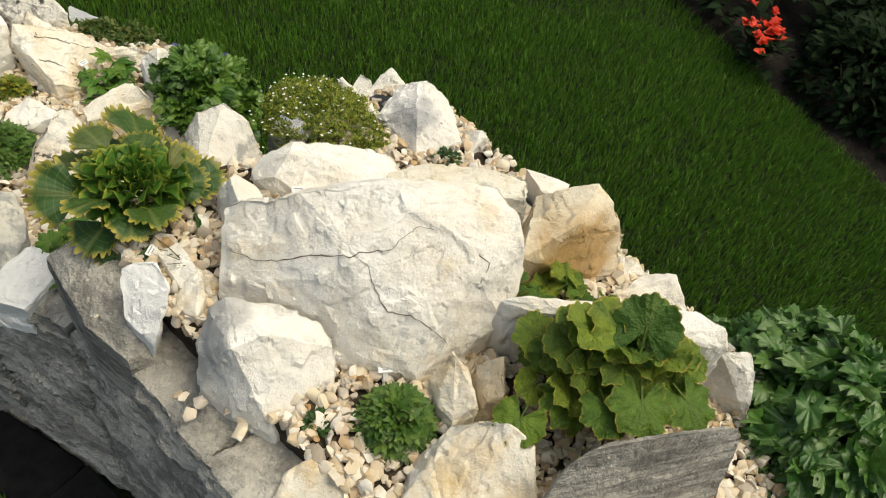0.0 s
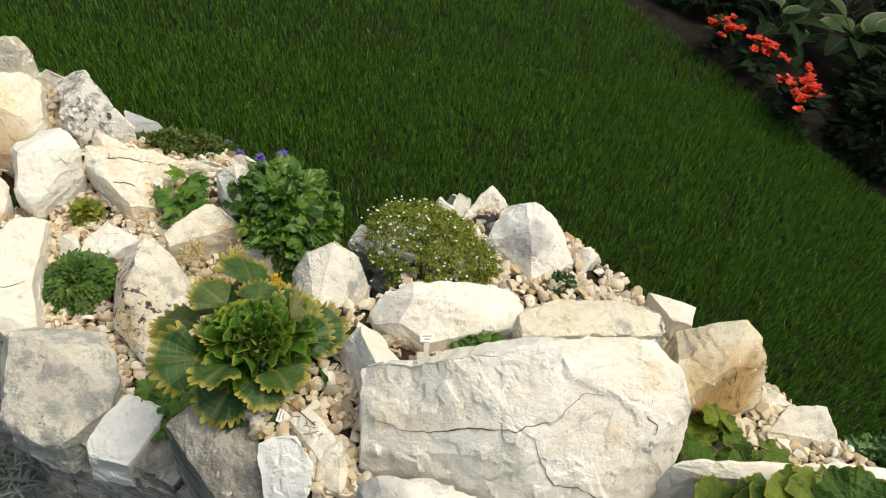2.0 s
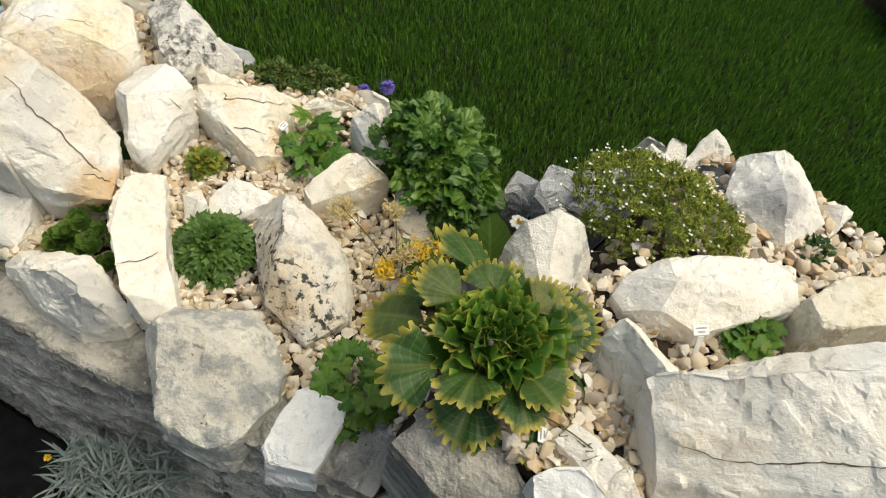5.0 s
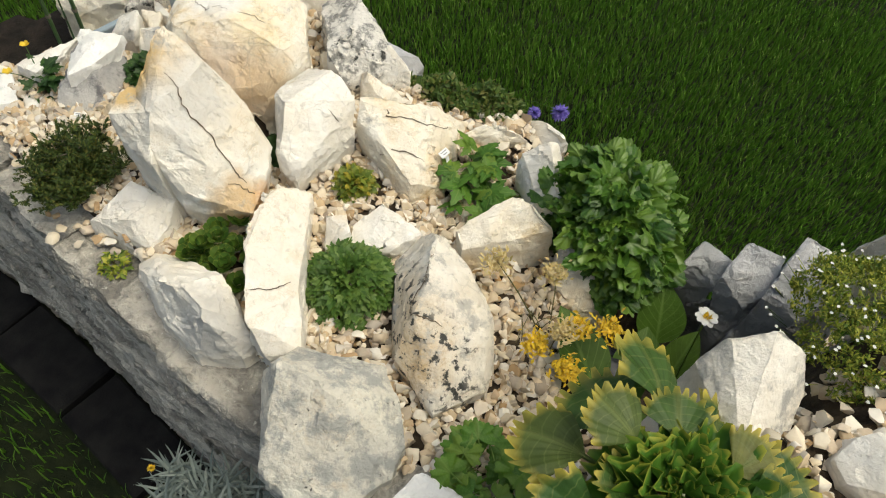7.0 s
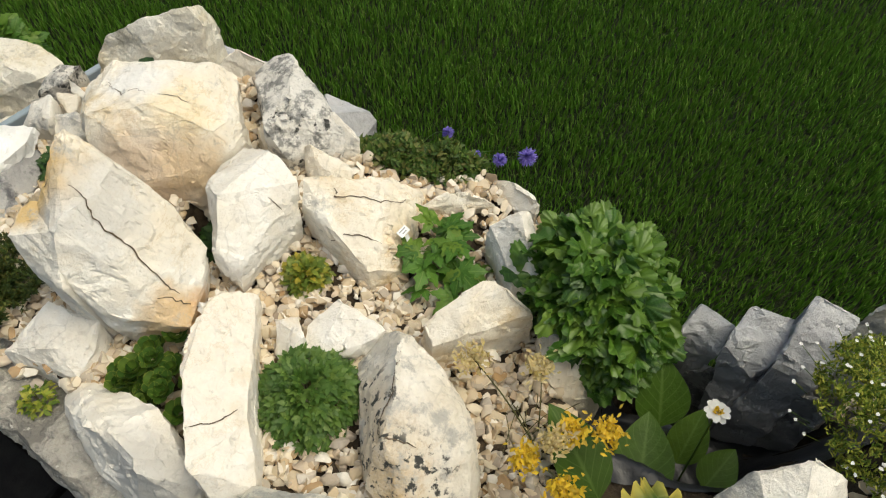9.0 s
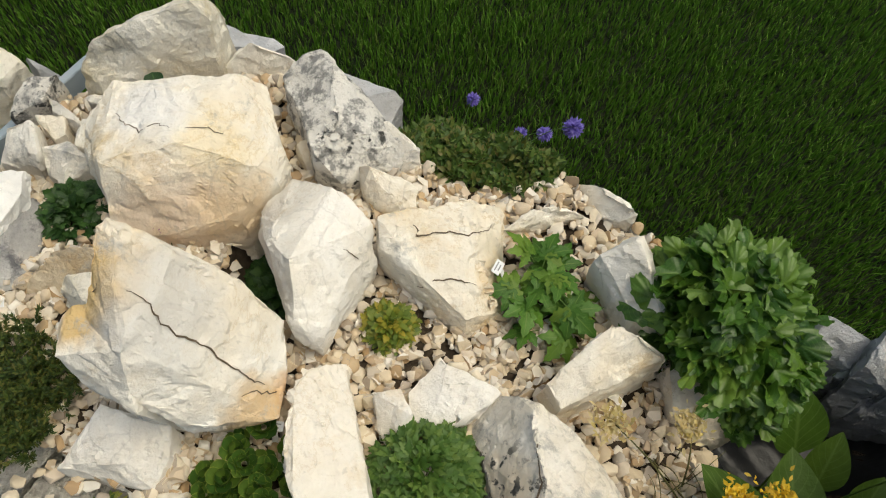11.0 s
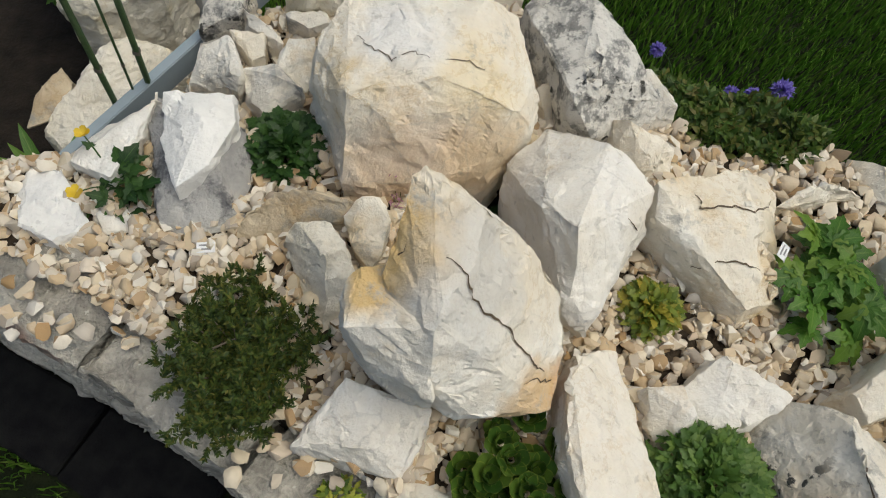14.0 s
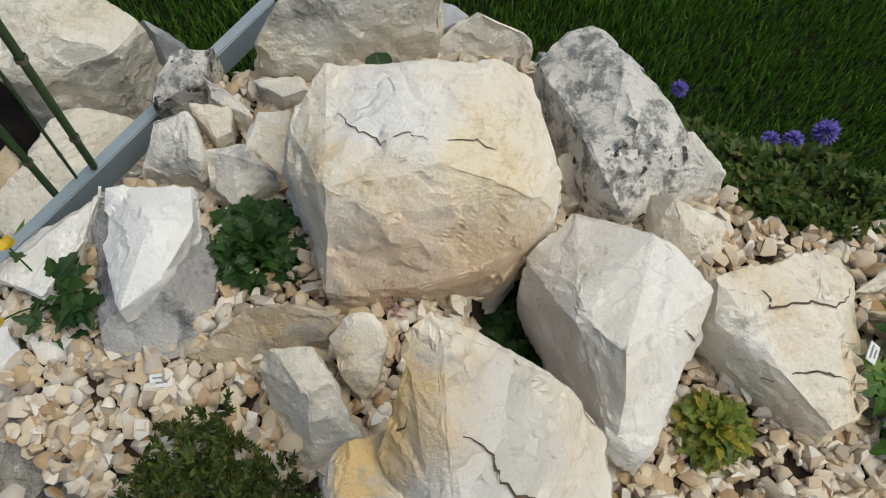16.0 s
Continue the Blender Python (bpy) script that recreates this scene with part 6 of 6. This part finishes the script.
# ground cover at the lawn edge, and its violet globes
cover = plant("ground_cover", "dense mat of small olive green leaves at lawn edge", (-0.550, 1.375, 0.0))
crown = Foliage()
tiny = leaf_shape(0.012, 0.006, "ovate", 3, 2, 0, 0.3, 0.2)
for k in range(4200):
    a, d = U(0, 6.283), math.sqrt(U(0, 1))
    x, y = d * 0.125 * math.cos(a) * (1 + 0.25 * noise.noise(Vector((3 * a, 0, 5)))), d * 0.085 * math.sin(a)
    c, s = math.cos(-0.62), math.sin(-0.62)
    px, py = x * c - y * s, x * s + y * c
    z = bed_height(px - 0.55, py + 1.375) + 0.002 + 0.026 * math.sqrt(max(0, 1 - d * d)) * max(0.15, 1 + 1.6 * noise.noise(Vector((px * 24, py * 24, 9)))) * U(0.6, 1.1)
    crown.add(tiny, aim((px, py, z), U(0, 360), U(-15, 75), U(-60, 60), U(0.6, 1.3)))
crown.made("foliage", L_GROUND, cover)
runs = Foliage()
for k in range(14):
    a = U(0, 6.28)
    runs.tube((0.03 * math.cos(a), 0.02 * math.sin(a), bed_height(-0.55, 1.375) - 0.01), (0.06 * math.cos(a), 0.04 * math.sin(a), bed_height(-0.55, 1.375) + 0.016), 0.0008, 0.0005, 0.004)
tagged(runs.made("stem", L_STEM, cover), kind="stuff")


def globe(at, foot, r, label="violet blue globe flower on a thin stalk"):
    ob = plant("globe_flower", label, foot, "flower", "violet globes at the lawn edge")
    head, stalk, c = Foliage(), Foliage(), Vector(at) - Vector(foot)
    floret = leaf_shape(r * 0.62, r * 0.20, "lance", 3, 2, 0, 0.3, 0.3)
    for k in range(260):
        a, e = U(0, 360), math.degrees(math.asin(U(-0.4, 1)))
        head.add(floret, aim(c + Vector((0, 0, -0.1 * r)), a, e + U(-12, 12), U(-40, 40), U(0.8, 1.3)))
    stalk.tube((0, 0, 0), c, 0.0007, 0.0005, 0.02)
    head.made("flower_head", L_BLUE, ob), stalk.made("stem", L_DARK, ob)


for x, y, z, r in ((-0.354, 1.525, 0.374, 0.025), (-0.405, 1.506, 0.38, 0.018), (-0.449, 1.490, 0.40, 0.017), (-0.508, 1.638, 0.30, 0.018)):
    foot = Vector((x, y))
    while not inside(foot.x, foot.y, BED):
        foot += (Vector((-0.60, 1.25)) - foot).normalized() * 0.01
    globe((x, y, z), (foot.x, foot.y, bed_height(foot.x, foot.y)), r)

# yellow flower heads by the pond
yellow = plant("yellow_flower", "fading yellow clustered flowers on wiry brown stems", (-0.345, 0.900, 0.560), "flower")
stems = Foliage()
bit = leaf_shape(0.007, 0.0035, "lance", 2, 2, 0, 0.3, 0.2)
for i, (x, y, z) in enumerate(((-0.434, 0.976, 0.63), (-0.359, 0.968, 0.64), (-0.292, 0.896, 0.655), (-0.348, 0.878, 0.66), (-0.340, 0.829, 0.665), (-0.373, 0.865, 0.645), (-0.325, 0.90, 0.64))):
    c = Vector((x, y, z)) - Vector((-0.345, 0.900, 0.560))
    head = Foliage()
    for k in range(170):
        head.add(bit, aim(c + Vector((rnd.gauss(0, 0.008), rnd.gauss(0, 0.008), rnd.gauss(0, 0.004))), U(0, 360), U(0, 80), U(-40, 40), U(0.7, 1.3)))
    head.made("flower_head", L_FADED if i in (0, 1, 3) else L_YELLOW, yellow, "faded cream flower head" if i in (0, 1, 3) else "")
    stems.tube((U(-0.01, 0.01), U(-0.02, 0.02), 0), c, 0.0011, 0.0007, 0.012)
for k in range(9):
    stems.tube((U(-0.05, 0.02), U(0.0, 0.06), 0.01), (U(-0.05, 0.06), U(-0.03, 0.06), U(0.03, 0.07)), 0.0007, 0.0004, 0.012)
stems.made("stem", L_STEM, yellow)

# waterside leaves and the daisy
water_plant = plant("waterside_plant", "broad smooth olive green leaves rising from the pond", (-0.215, 0.925, 0.43))
for x, y, z, a, rise, length, width in ((-0.200, 0.960, 0.53, 5, 48, 0.090, 0.068), (-0.176, 0.925, 0.51, -25, 42, 0.075, 0.048), (-0.285, 0.850, 0.575, 35, 30, 0.115, 0.070), (-0.236, 0.865, 0.545, -8, 22, 0.10, 0.070), (-0.160, 0.885, 0.545, -40, 25, 0.060, 0.045), (-0.225, 0.84, 0.57, 160, 10, 0.05, 0.04)):
    leaf_part(leaf_mesh(leaf_shape(length, width, "ovate", 10, 6, 0, 0.22, 0.12), L_POND), water_plant, aim(Vector((x, y, z)) - Vector((-0.215, 0.925, 0.43)), a, rise, U(-8, 8)))
stems = Foliage()
for x, y, z in ((-0.198, 0.965, 0.53), (-0.176, 0.930, 0.51), (-0.280, 0.868, 0.575), (-0.236, 0.875, 0.545)):
    stems.tube((U(-0.02, 0.02), U(-0.02, 0.02), 0), Vector((x, y, z)) - Vector((-0.215, 0.925, 0.43)), 0.0018, 0.0014)
stems.made("stem", L_POND, water_plant)
daisy = plant("daisy", "single white daisy with a yellow centre over the pond", (-0.165, 0.905, 0.43), "flower")
c = Vector((-0.194, 0.911, 0.700)) - Vector((-0.165, 0.905, 0.43))
ray, eye_disc, stalk = Foliage(), Foliage(), Foliage()
for k in range(9):
    ray.add(leaf_shape(0.013, 0.0085, "obovate", 4, 2, 0, 0.2, 0.15), aim(c, 40 * k + U(-5, 5), 8 + U(-8, 8)))
for k in range(40):
    eye_disc.add(leaf_shape(0.0045, 0.002, "lance", 2, 2), aim(c + Vector((U(-0.003, 0.003), U(-0.003, 0.003), 0.001)), U(0, 360), U(35, 90)))
stalk.tube((0, 0, 0), c, 0.0014, 0.001, 0.0)
ray.made("petals", L_WHITE, daisy), eye_disc.made("flower_centre", L_YELLOW, daisy, "yellow centre"), stalk.made("stem", L_POND, daisy)

# silver plant on the wall's outer side, with its button
silver = plant("silver_plant", "silver grey narrow leaved plant rooted at the wall", (-0.765, 0.705, 0.27))
crown = Foliage()
narrow = leaf_shape(0.046, 0.0046, "strap", 5, 2, 0, 0.35, 0.5)
for k in range(480):
    a, d = U(0, 360), U(0, 1)
    crown.add(narrow, aim((U(-0.075, 0.085), U(-0.03, 0.03) - 0.012, U(0.0, 0.08)), a, U(-5, 70), U(-40, 40), U(0.6, 1.1)))
crown.made("foliage", L_SILVER, silver)
stems = Foliage()
for k in range(12):
    stems.tube((0, 0, -0.03), (U(-0.06, 0.07), U(-0.03, 0.02), U(0.0, 0.06)), 0.0016, 0.0009, 0.008)
stems.made("stem", L_SILVER, silver)
button = plant("button_flower", "small yellow button flower on a grey stalk", (-0.735, 0.690, 0.31), "flower")
ball, stalk, c = Foliage(), Foliage(), Vector((-0.855, 0.706, 0.345)) - Vector((-0.735, 0.690, 0.31))
for k in range(70):
    ball.add(bit, aim(c, U(0, 360), U(-30, 90), U(-40, 40), U(0.6, 1.0)))
stalk.tube((0, 0, 0), c, 0.0009, 0.0007, 0.006)
ball.made("flower_head", L_YELLOW, button), stalk.made("stem", L_SILVER, button)

# buttercup by the edging
cup = plant("yellow_buttercup", "dark green lobed plant with two yellow flowers", (-1.188, 1.200, 0.52), "flower")
shape = leaf_mesh(lobed_shape(0.026, 3, 120, 0.5, "lance", 0.3, 0.3, stalk=0.012), L_DARK)
for k in range(34):
    leaf_part(shape, cup, aim((U(-0.028, 0.028), U(-0.028, 0.028), U(0.01, 0.05)), U(0, 360), U(-5, 50), U(-25, 25), U(0.7, 1.1)))
stalk = Foliage()
for c in (Vector((-0.012, -0.043, 0.08)), Vector((-0.022, 0.022, 0.075))):
    petals = Foliage()
    for k in range(5):
        petals.add(leaf_shape(0.0085, 0.0072, "obovate", 4, 2, 0, 0.35, -0.2), aim(c, 72 * k + U(-8, 8), 20 + U(-10, 10)))
    petals.made("blossom", L_YELLOW, cup, "yellow blossom")
    stalk.tube((0, 0, 0.01), c, 0.0009, 0.0007, 0.008)
stalk.made("stem", L_DARK, cup)

# strap leaved plant and reeds beyond the edging
strap_plant = plant("strap_leaf_plant", "tuft of broad green strap leaves beyond the edging", (-1.335, 1.275, 0.33))
strap = leaf_mesh(leaf_shape(0.085, 0.017, "strap", 7, 2, 0, 0.3, 0.25), L_LOBED)
for k in range(12):
    leaf_part(strap, strap_plant, aim((U(-0.01, 0.01), U(-0.01, 0.01), 0.03), 30 * k + U(-12, 12), U(30, 75), U(-10, 10), U(0.7, 1.1)))
for (ax, ay, az_), (bx, by, bz), r in (((-1.247, 1.332, 0.30), (-1.185, 1.270, 0.88), 0.0036), ((-1.222, 1.368, 0.30), (-1.145, 1.285, 0.88), 0.0038), ((-1.235, 1.352, 0.30), (-1.165, 1.285, 0.85), 0.0016)):
    reed, stalk = plant("reed", "tall thin green reed stem beyond the edging", (ax, ay, az_), "reed", "reeds beyond the edging"), Foliage()
    end = Vector((bx - ax, by - ay, bz - az_))
    stalk.tube((0, 0, 0), end, r, r * 0.8)
    stalk.made("stem", L_REED, reed)
    for u in (0.25, 0.5, 0.72, 0.9):
        joint = Foliage()
        joint.tube(end * (u - 0.006), end * (u + 0.006), r * 1.25, r * 1.2)
        joint.made("node", L_TWIG, reed)

# single round leaf on the rear boulder; pink stalk in the gap
pad = plant("round_leaf", "single round dark green leaf against the rear boulder", (-0.925, 1.362, 0.655), "leaf")
leaf_part(leaf_mesh(leaf_shape(0.018, 0.022, "round", 6, 4, 0, 0.15, 0.15), L_DARK), pad, aim((0, 0, 0), 20, 20))
leaf_part(leaf_mesh(leaf_shape(0.016, 0.020, "round", 6, 4, 0, 0.15, 0.15), L_DARK), pad, aim((0, 0, 0.002), 160, 10))
pink = plant("pink_flower", "tiny dusky pink flower heads on a thin stalk", (-0.905, 1.190, 0.56), "flower")
heads, stalk = Foliage(), Foliage()
for x, y, z, r in ((0.004, 0.022, 0.065, 0.003), (-0.008, 0.012, 0.045, 0.005), (-0.004, -0.004, 0.022, 0.006)):
    for k in range(26):
        heads.add(bit, aim((x + U(-r, r), y + U(-r, r), z + U(-r, r)), U(0, 360), U(0, 90), 0, U(0.3, 0.6)))
    stalk.tube((0, 0, 0), (x, y, z), 0.0006, 0.0004, 0.0)
heads.made("flower_head", L_PINK, pink), stalk.made("stem", L_STEM, pink)

# ---- flower border beyond the lawn ----
for k, (x, y) in enumerate(((1.36, 2.86), (1.46, 2.68), (1.55, 2.50), (1.53, 2.38))):
    bed_plant = plant("red_begonia", "scarlet flowered bedding plant with shade put into its leaf colour", (x, y, 0.0), "flower", "scarlet bedding plants")
    crown = Foliage()
    leaf = leaf_shape(0.06, 0.045, "ovate", 5, 2, 0.06, 0.2, 0.3)
    bract = leaf_shape(0.026, 0.022, "round", 3, 2, 0, 0.3, 0.1)
    for q in range(36):
        a, d = U(0, 360), U(0, 0.075)
        crown.add(leaf, aim((-d * math.sin(radians(a)), d * math.cos(radians(a)), U(0.02, 0.15)), a + U(-40, 40), U(-10, 50), U(-25, 25), U(0.6, 1.1)))
    for q in range(12):
        c, blooms = Vector((U(-0.075, 0.075), U(-0.075, 0.075), U(0.12, 0.17))), Foliage()
        for w in range(7):
            blooms.add(bract, aim(c, 51 * w + U(-15, 15), U(0, 55), U(-20, 20), U(0.8, 1.2)))
        blooms.made("blossom", L_RED, bed_plant, "scarlet flower")
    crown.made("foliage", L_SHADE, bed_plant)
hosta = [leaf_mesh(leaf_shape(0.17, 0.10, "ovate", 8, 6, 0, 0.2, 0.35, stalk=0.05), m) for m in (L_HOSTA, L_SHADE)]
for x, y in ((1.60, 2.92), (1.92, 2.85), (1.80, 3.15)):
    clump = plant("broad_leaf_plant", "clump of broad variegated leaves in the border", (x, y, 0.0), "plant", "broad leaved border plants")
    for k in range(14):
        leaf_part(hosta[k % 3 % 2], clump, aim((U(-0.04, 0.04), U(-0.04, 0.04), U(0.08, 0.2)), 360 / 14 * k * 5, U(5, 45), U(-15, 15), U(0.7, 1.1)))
for k, (x, y, r, h) in enumerate(((1.78, 2.24, 0.22, 0.30), (2.02, 2.05, 0.26, 0.35), (1.90, 2.50, 0.2, 0.3), (2.2, 2.4, 0.3, 0.45), (2.25, 2.85, 0.3, 0.5), (1.30, 3.25, 0.2, 0.28), (1.65, 3.5, 0.3, 0.5), (2.15, 1.72, 0.2, 0.3), (2.1, 3.3, 0.35, 0.6), (1.15, 3.6, 0.25, 0.4), (2.45, 1.9, 0.3, 0.45), (2.6, 2.6, 0.35, 0.6))):
    shrub, crown, stems = plant("dark_shrub", "dense low shrub in the border, shade put into its leaf colour", (x + 0.10, y + 0.03, 0.0), "shrub", "dark border shrubs"), Foliage(), Foliage()
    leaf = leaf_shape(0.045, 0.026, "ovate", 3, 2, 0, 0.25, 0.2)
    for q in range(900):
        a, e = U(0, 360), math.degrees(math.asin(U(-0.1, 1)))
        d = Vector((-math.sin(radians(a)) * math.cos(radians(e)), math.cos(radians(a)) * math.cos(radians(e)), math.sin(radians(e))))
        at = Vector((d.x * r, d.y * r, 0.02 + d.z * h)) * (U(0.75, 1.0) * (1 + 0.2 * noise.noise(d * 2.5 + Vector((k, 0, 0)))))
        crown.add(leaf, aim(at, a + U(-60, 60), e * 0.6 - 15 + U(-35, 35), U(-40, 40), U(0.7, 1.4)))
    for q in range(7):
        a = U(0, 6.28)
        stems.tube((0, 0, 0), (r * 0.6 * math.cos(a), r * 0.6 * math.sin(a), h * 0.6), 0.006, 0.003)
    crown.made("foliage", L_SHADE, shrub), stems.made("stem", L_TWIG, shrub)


# dry flower stalk under the rosette
dry = plant("dry_stalk", "thin reddish dry flower stalk with brown bits", (-0.245, 0.590, 0.80), "flower")
stalk, bits = Foliage(), Foliage()
stalk.tube((0, 0, 0.02), (0.055, -0.055, 0.045), 0.0009, 0.0006, 0.006)
for k in range(7):
    p = Vector((0.055, -0.055, 0.045)).lerp(Vector((0, 0, 0.02)), 0.08 * k)
    q = p + Vector((U(-0.02, 0.02), U(-0.02, 0.02), U(0.0, 0.015)))
    stalk.tube(p, q, 0.0005, 0.0004)
    for w in range(4):
        bits.add(bit, aim(q, U(0, 360), U(0, 80), 0, U(0.25, 0.5)))
stalk.made("stem", L_STEM, dry), bits.made("seed_head", L_STEM, dry)

# ---- plant labels: white tags with grey lines for writing that cannot be read ----
M_TAG = plain_noise("white plastic tag", (0.74, 0.75, 0.76), (0.82, 0.83, 0.84), 60, 0.45, 0.4, 0.1)
M_INK = plain_noise("grey ink", (0.30, 0.30, 0.31), (0.38, 0.38, 0.39), 60)


def plant_tag(at, heading, rise, label="small white plastic plant tag stuck in chippings"):
    ob = plant("plant_tag", label, at, "plant label", "plant tags")
    bm = bmesh.new()
    bmesh.ops.create_cube(bm, size=1, matrix=Matrix.Translation((0, 0.006, 0)) @ Matrix.Diagonal((0.020, 0.012, 0.0012, 1)))
    bmesh.ops.bevel(bm, geom=bm.edges, offset=0.0004, segments=1, affect="EDGES")
    plate = part("plate", bm, M_TAG, ob, smooth=False)
    plate.matrix_local = aim((0, 0, 0), heading, 0.5 * rise, 0, 0.85)
    bm = bmesh.new()
    bmesh.ops.create_cube(bm, size=1, matrix=Matrix.Translation((0, -0.012, 0)) @ Matrix.Diagonal((0.006, 0.022, 0.001, 1)))
    part("stake", bm, M_TAG, ob, smooth=False).matrix_local = aim((0, 0, -0.001), heading, 70)
    for y, w in ((0.0085, 0.014), (0.004, 0.009)):
        bm = bmesh.new()
        bmesh.ops.create_cube(bm, size=1, matrix=Matrix.Translation((0, y, 0.0009)) @ Matrix.Diagonal((w, 0.0016, 0.0006, 1)))
        part("ink_line", bm, M_INK, plate, smooth=False)


for x, y, z, heading, rise in ((-0.531, 1.150, 0.612, 60, 40), (-0.721, 1.024, 0.600, 15, 25), (-1.082, 1.120, 0.572, 8, 25), (-0.770, 0.980, 0.588, -8, 30), (-1.023, 1.266, 0.565, -5, 45),
                               (0.061, 0.413, 0.838, 10, 50), (-0.232, 0.560, 0.826, 80, 45), (-0.069, 0.652, 0.862, 5, 55)):
    plant_tag((x, y, z), heading, rise)


# ---- the chippings nearest the path, each a piece of its own ----
chip_rng = np.random.default_rng(3)
chip_shapes = []
for k in range(12):
    p = chip_rng.normal(0, 1, (15, 3))
    p /= (np.abs(p) ** 2.5).sum(1, keepdims=True) ** 0.4
    p *= np.array([1.0, chip_rng.uniform(0.62, 0.9), chip_rng.uniform(0.5, 0.75)]) * chip_rng.uniform(0.94, 1.08, (15, 1)) * 0.0086
    bm = hull_bm([Vector(q) for q in p])
    me = bpy.data.meshes.new("chipping")
    bm.to_mesh(me)
    bm.free()
    me.polygons.foreach_set("use_smooth", [True] * len(me.polygons))
    me.set_sharp_from_angle(angle=radians(44))
    me.materials.append(M_GRAVEL)
    chip_shapes.append(me)
made = 0
while made < 280:
    x, y = chip_rng.uniform(-1.20, -0.70), chip_rng.uniform(0.93, 1.20)
    if not inside(x, y, BED):
        continue
    if math.hypot((x + 0.776) / 0.060, (y - 1.176) / 0.060) < 1.05 or any(abs(x - rx) < 0.25 and abs(y - ry) < 0.2 and inside(x - rx, y - ry, plan) for rx, ry, plan, _ in ROCK_AREAS):
        continue
    ob = new("chipping", chip_shapes[made % 12])
    ob.parent = gravel
    ob.matrix_local = Matrix.Translation((x, y, bed_height(x, y) + chip_rng.uniform(0.010, 0.014))) @ Euler((chip_rng.normal(0, 0.5), chip_rng.normal(0, 0.5), chip_rng.uniform(0, 6.28))).to_matrix().to_4x4() @ Matrix.Scale(chip_rng.uniform(0.7, 1.15), 4)
    made += 1
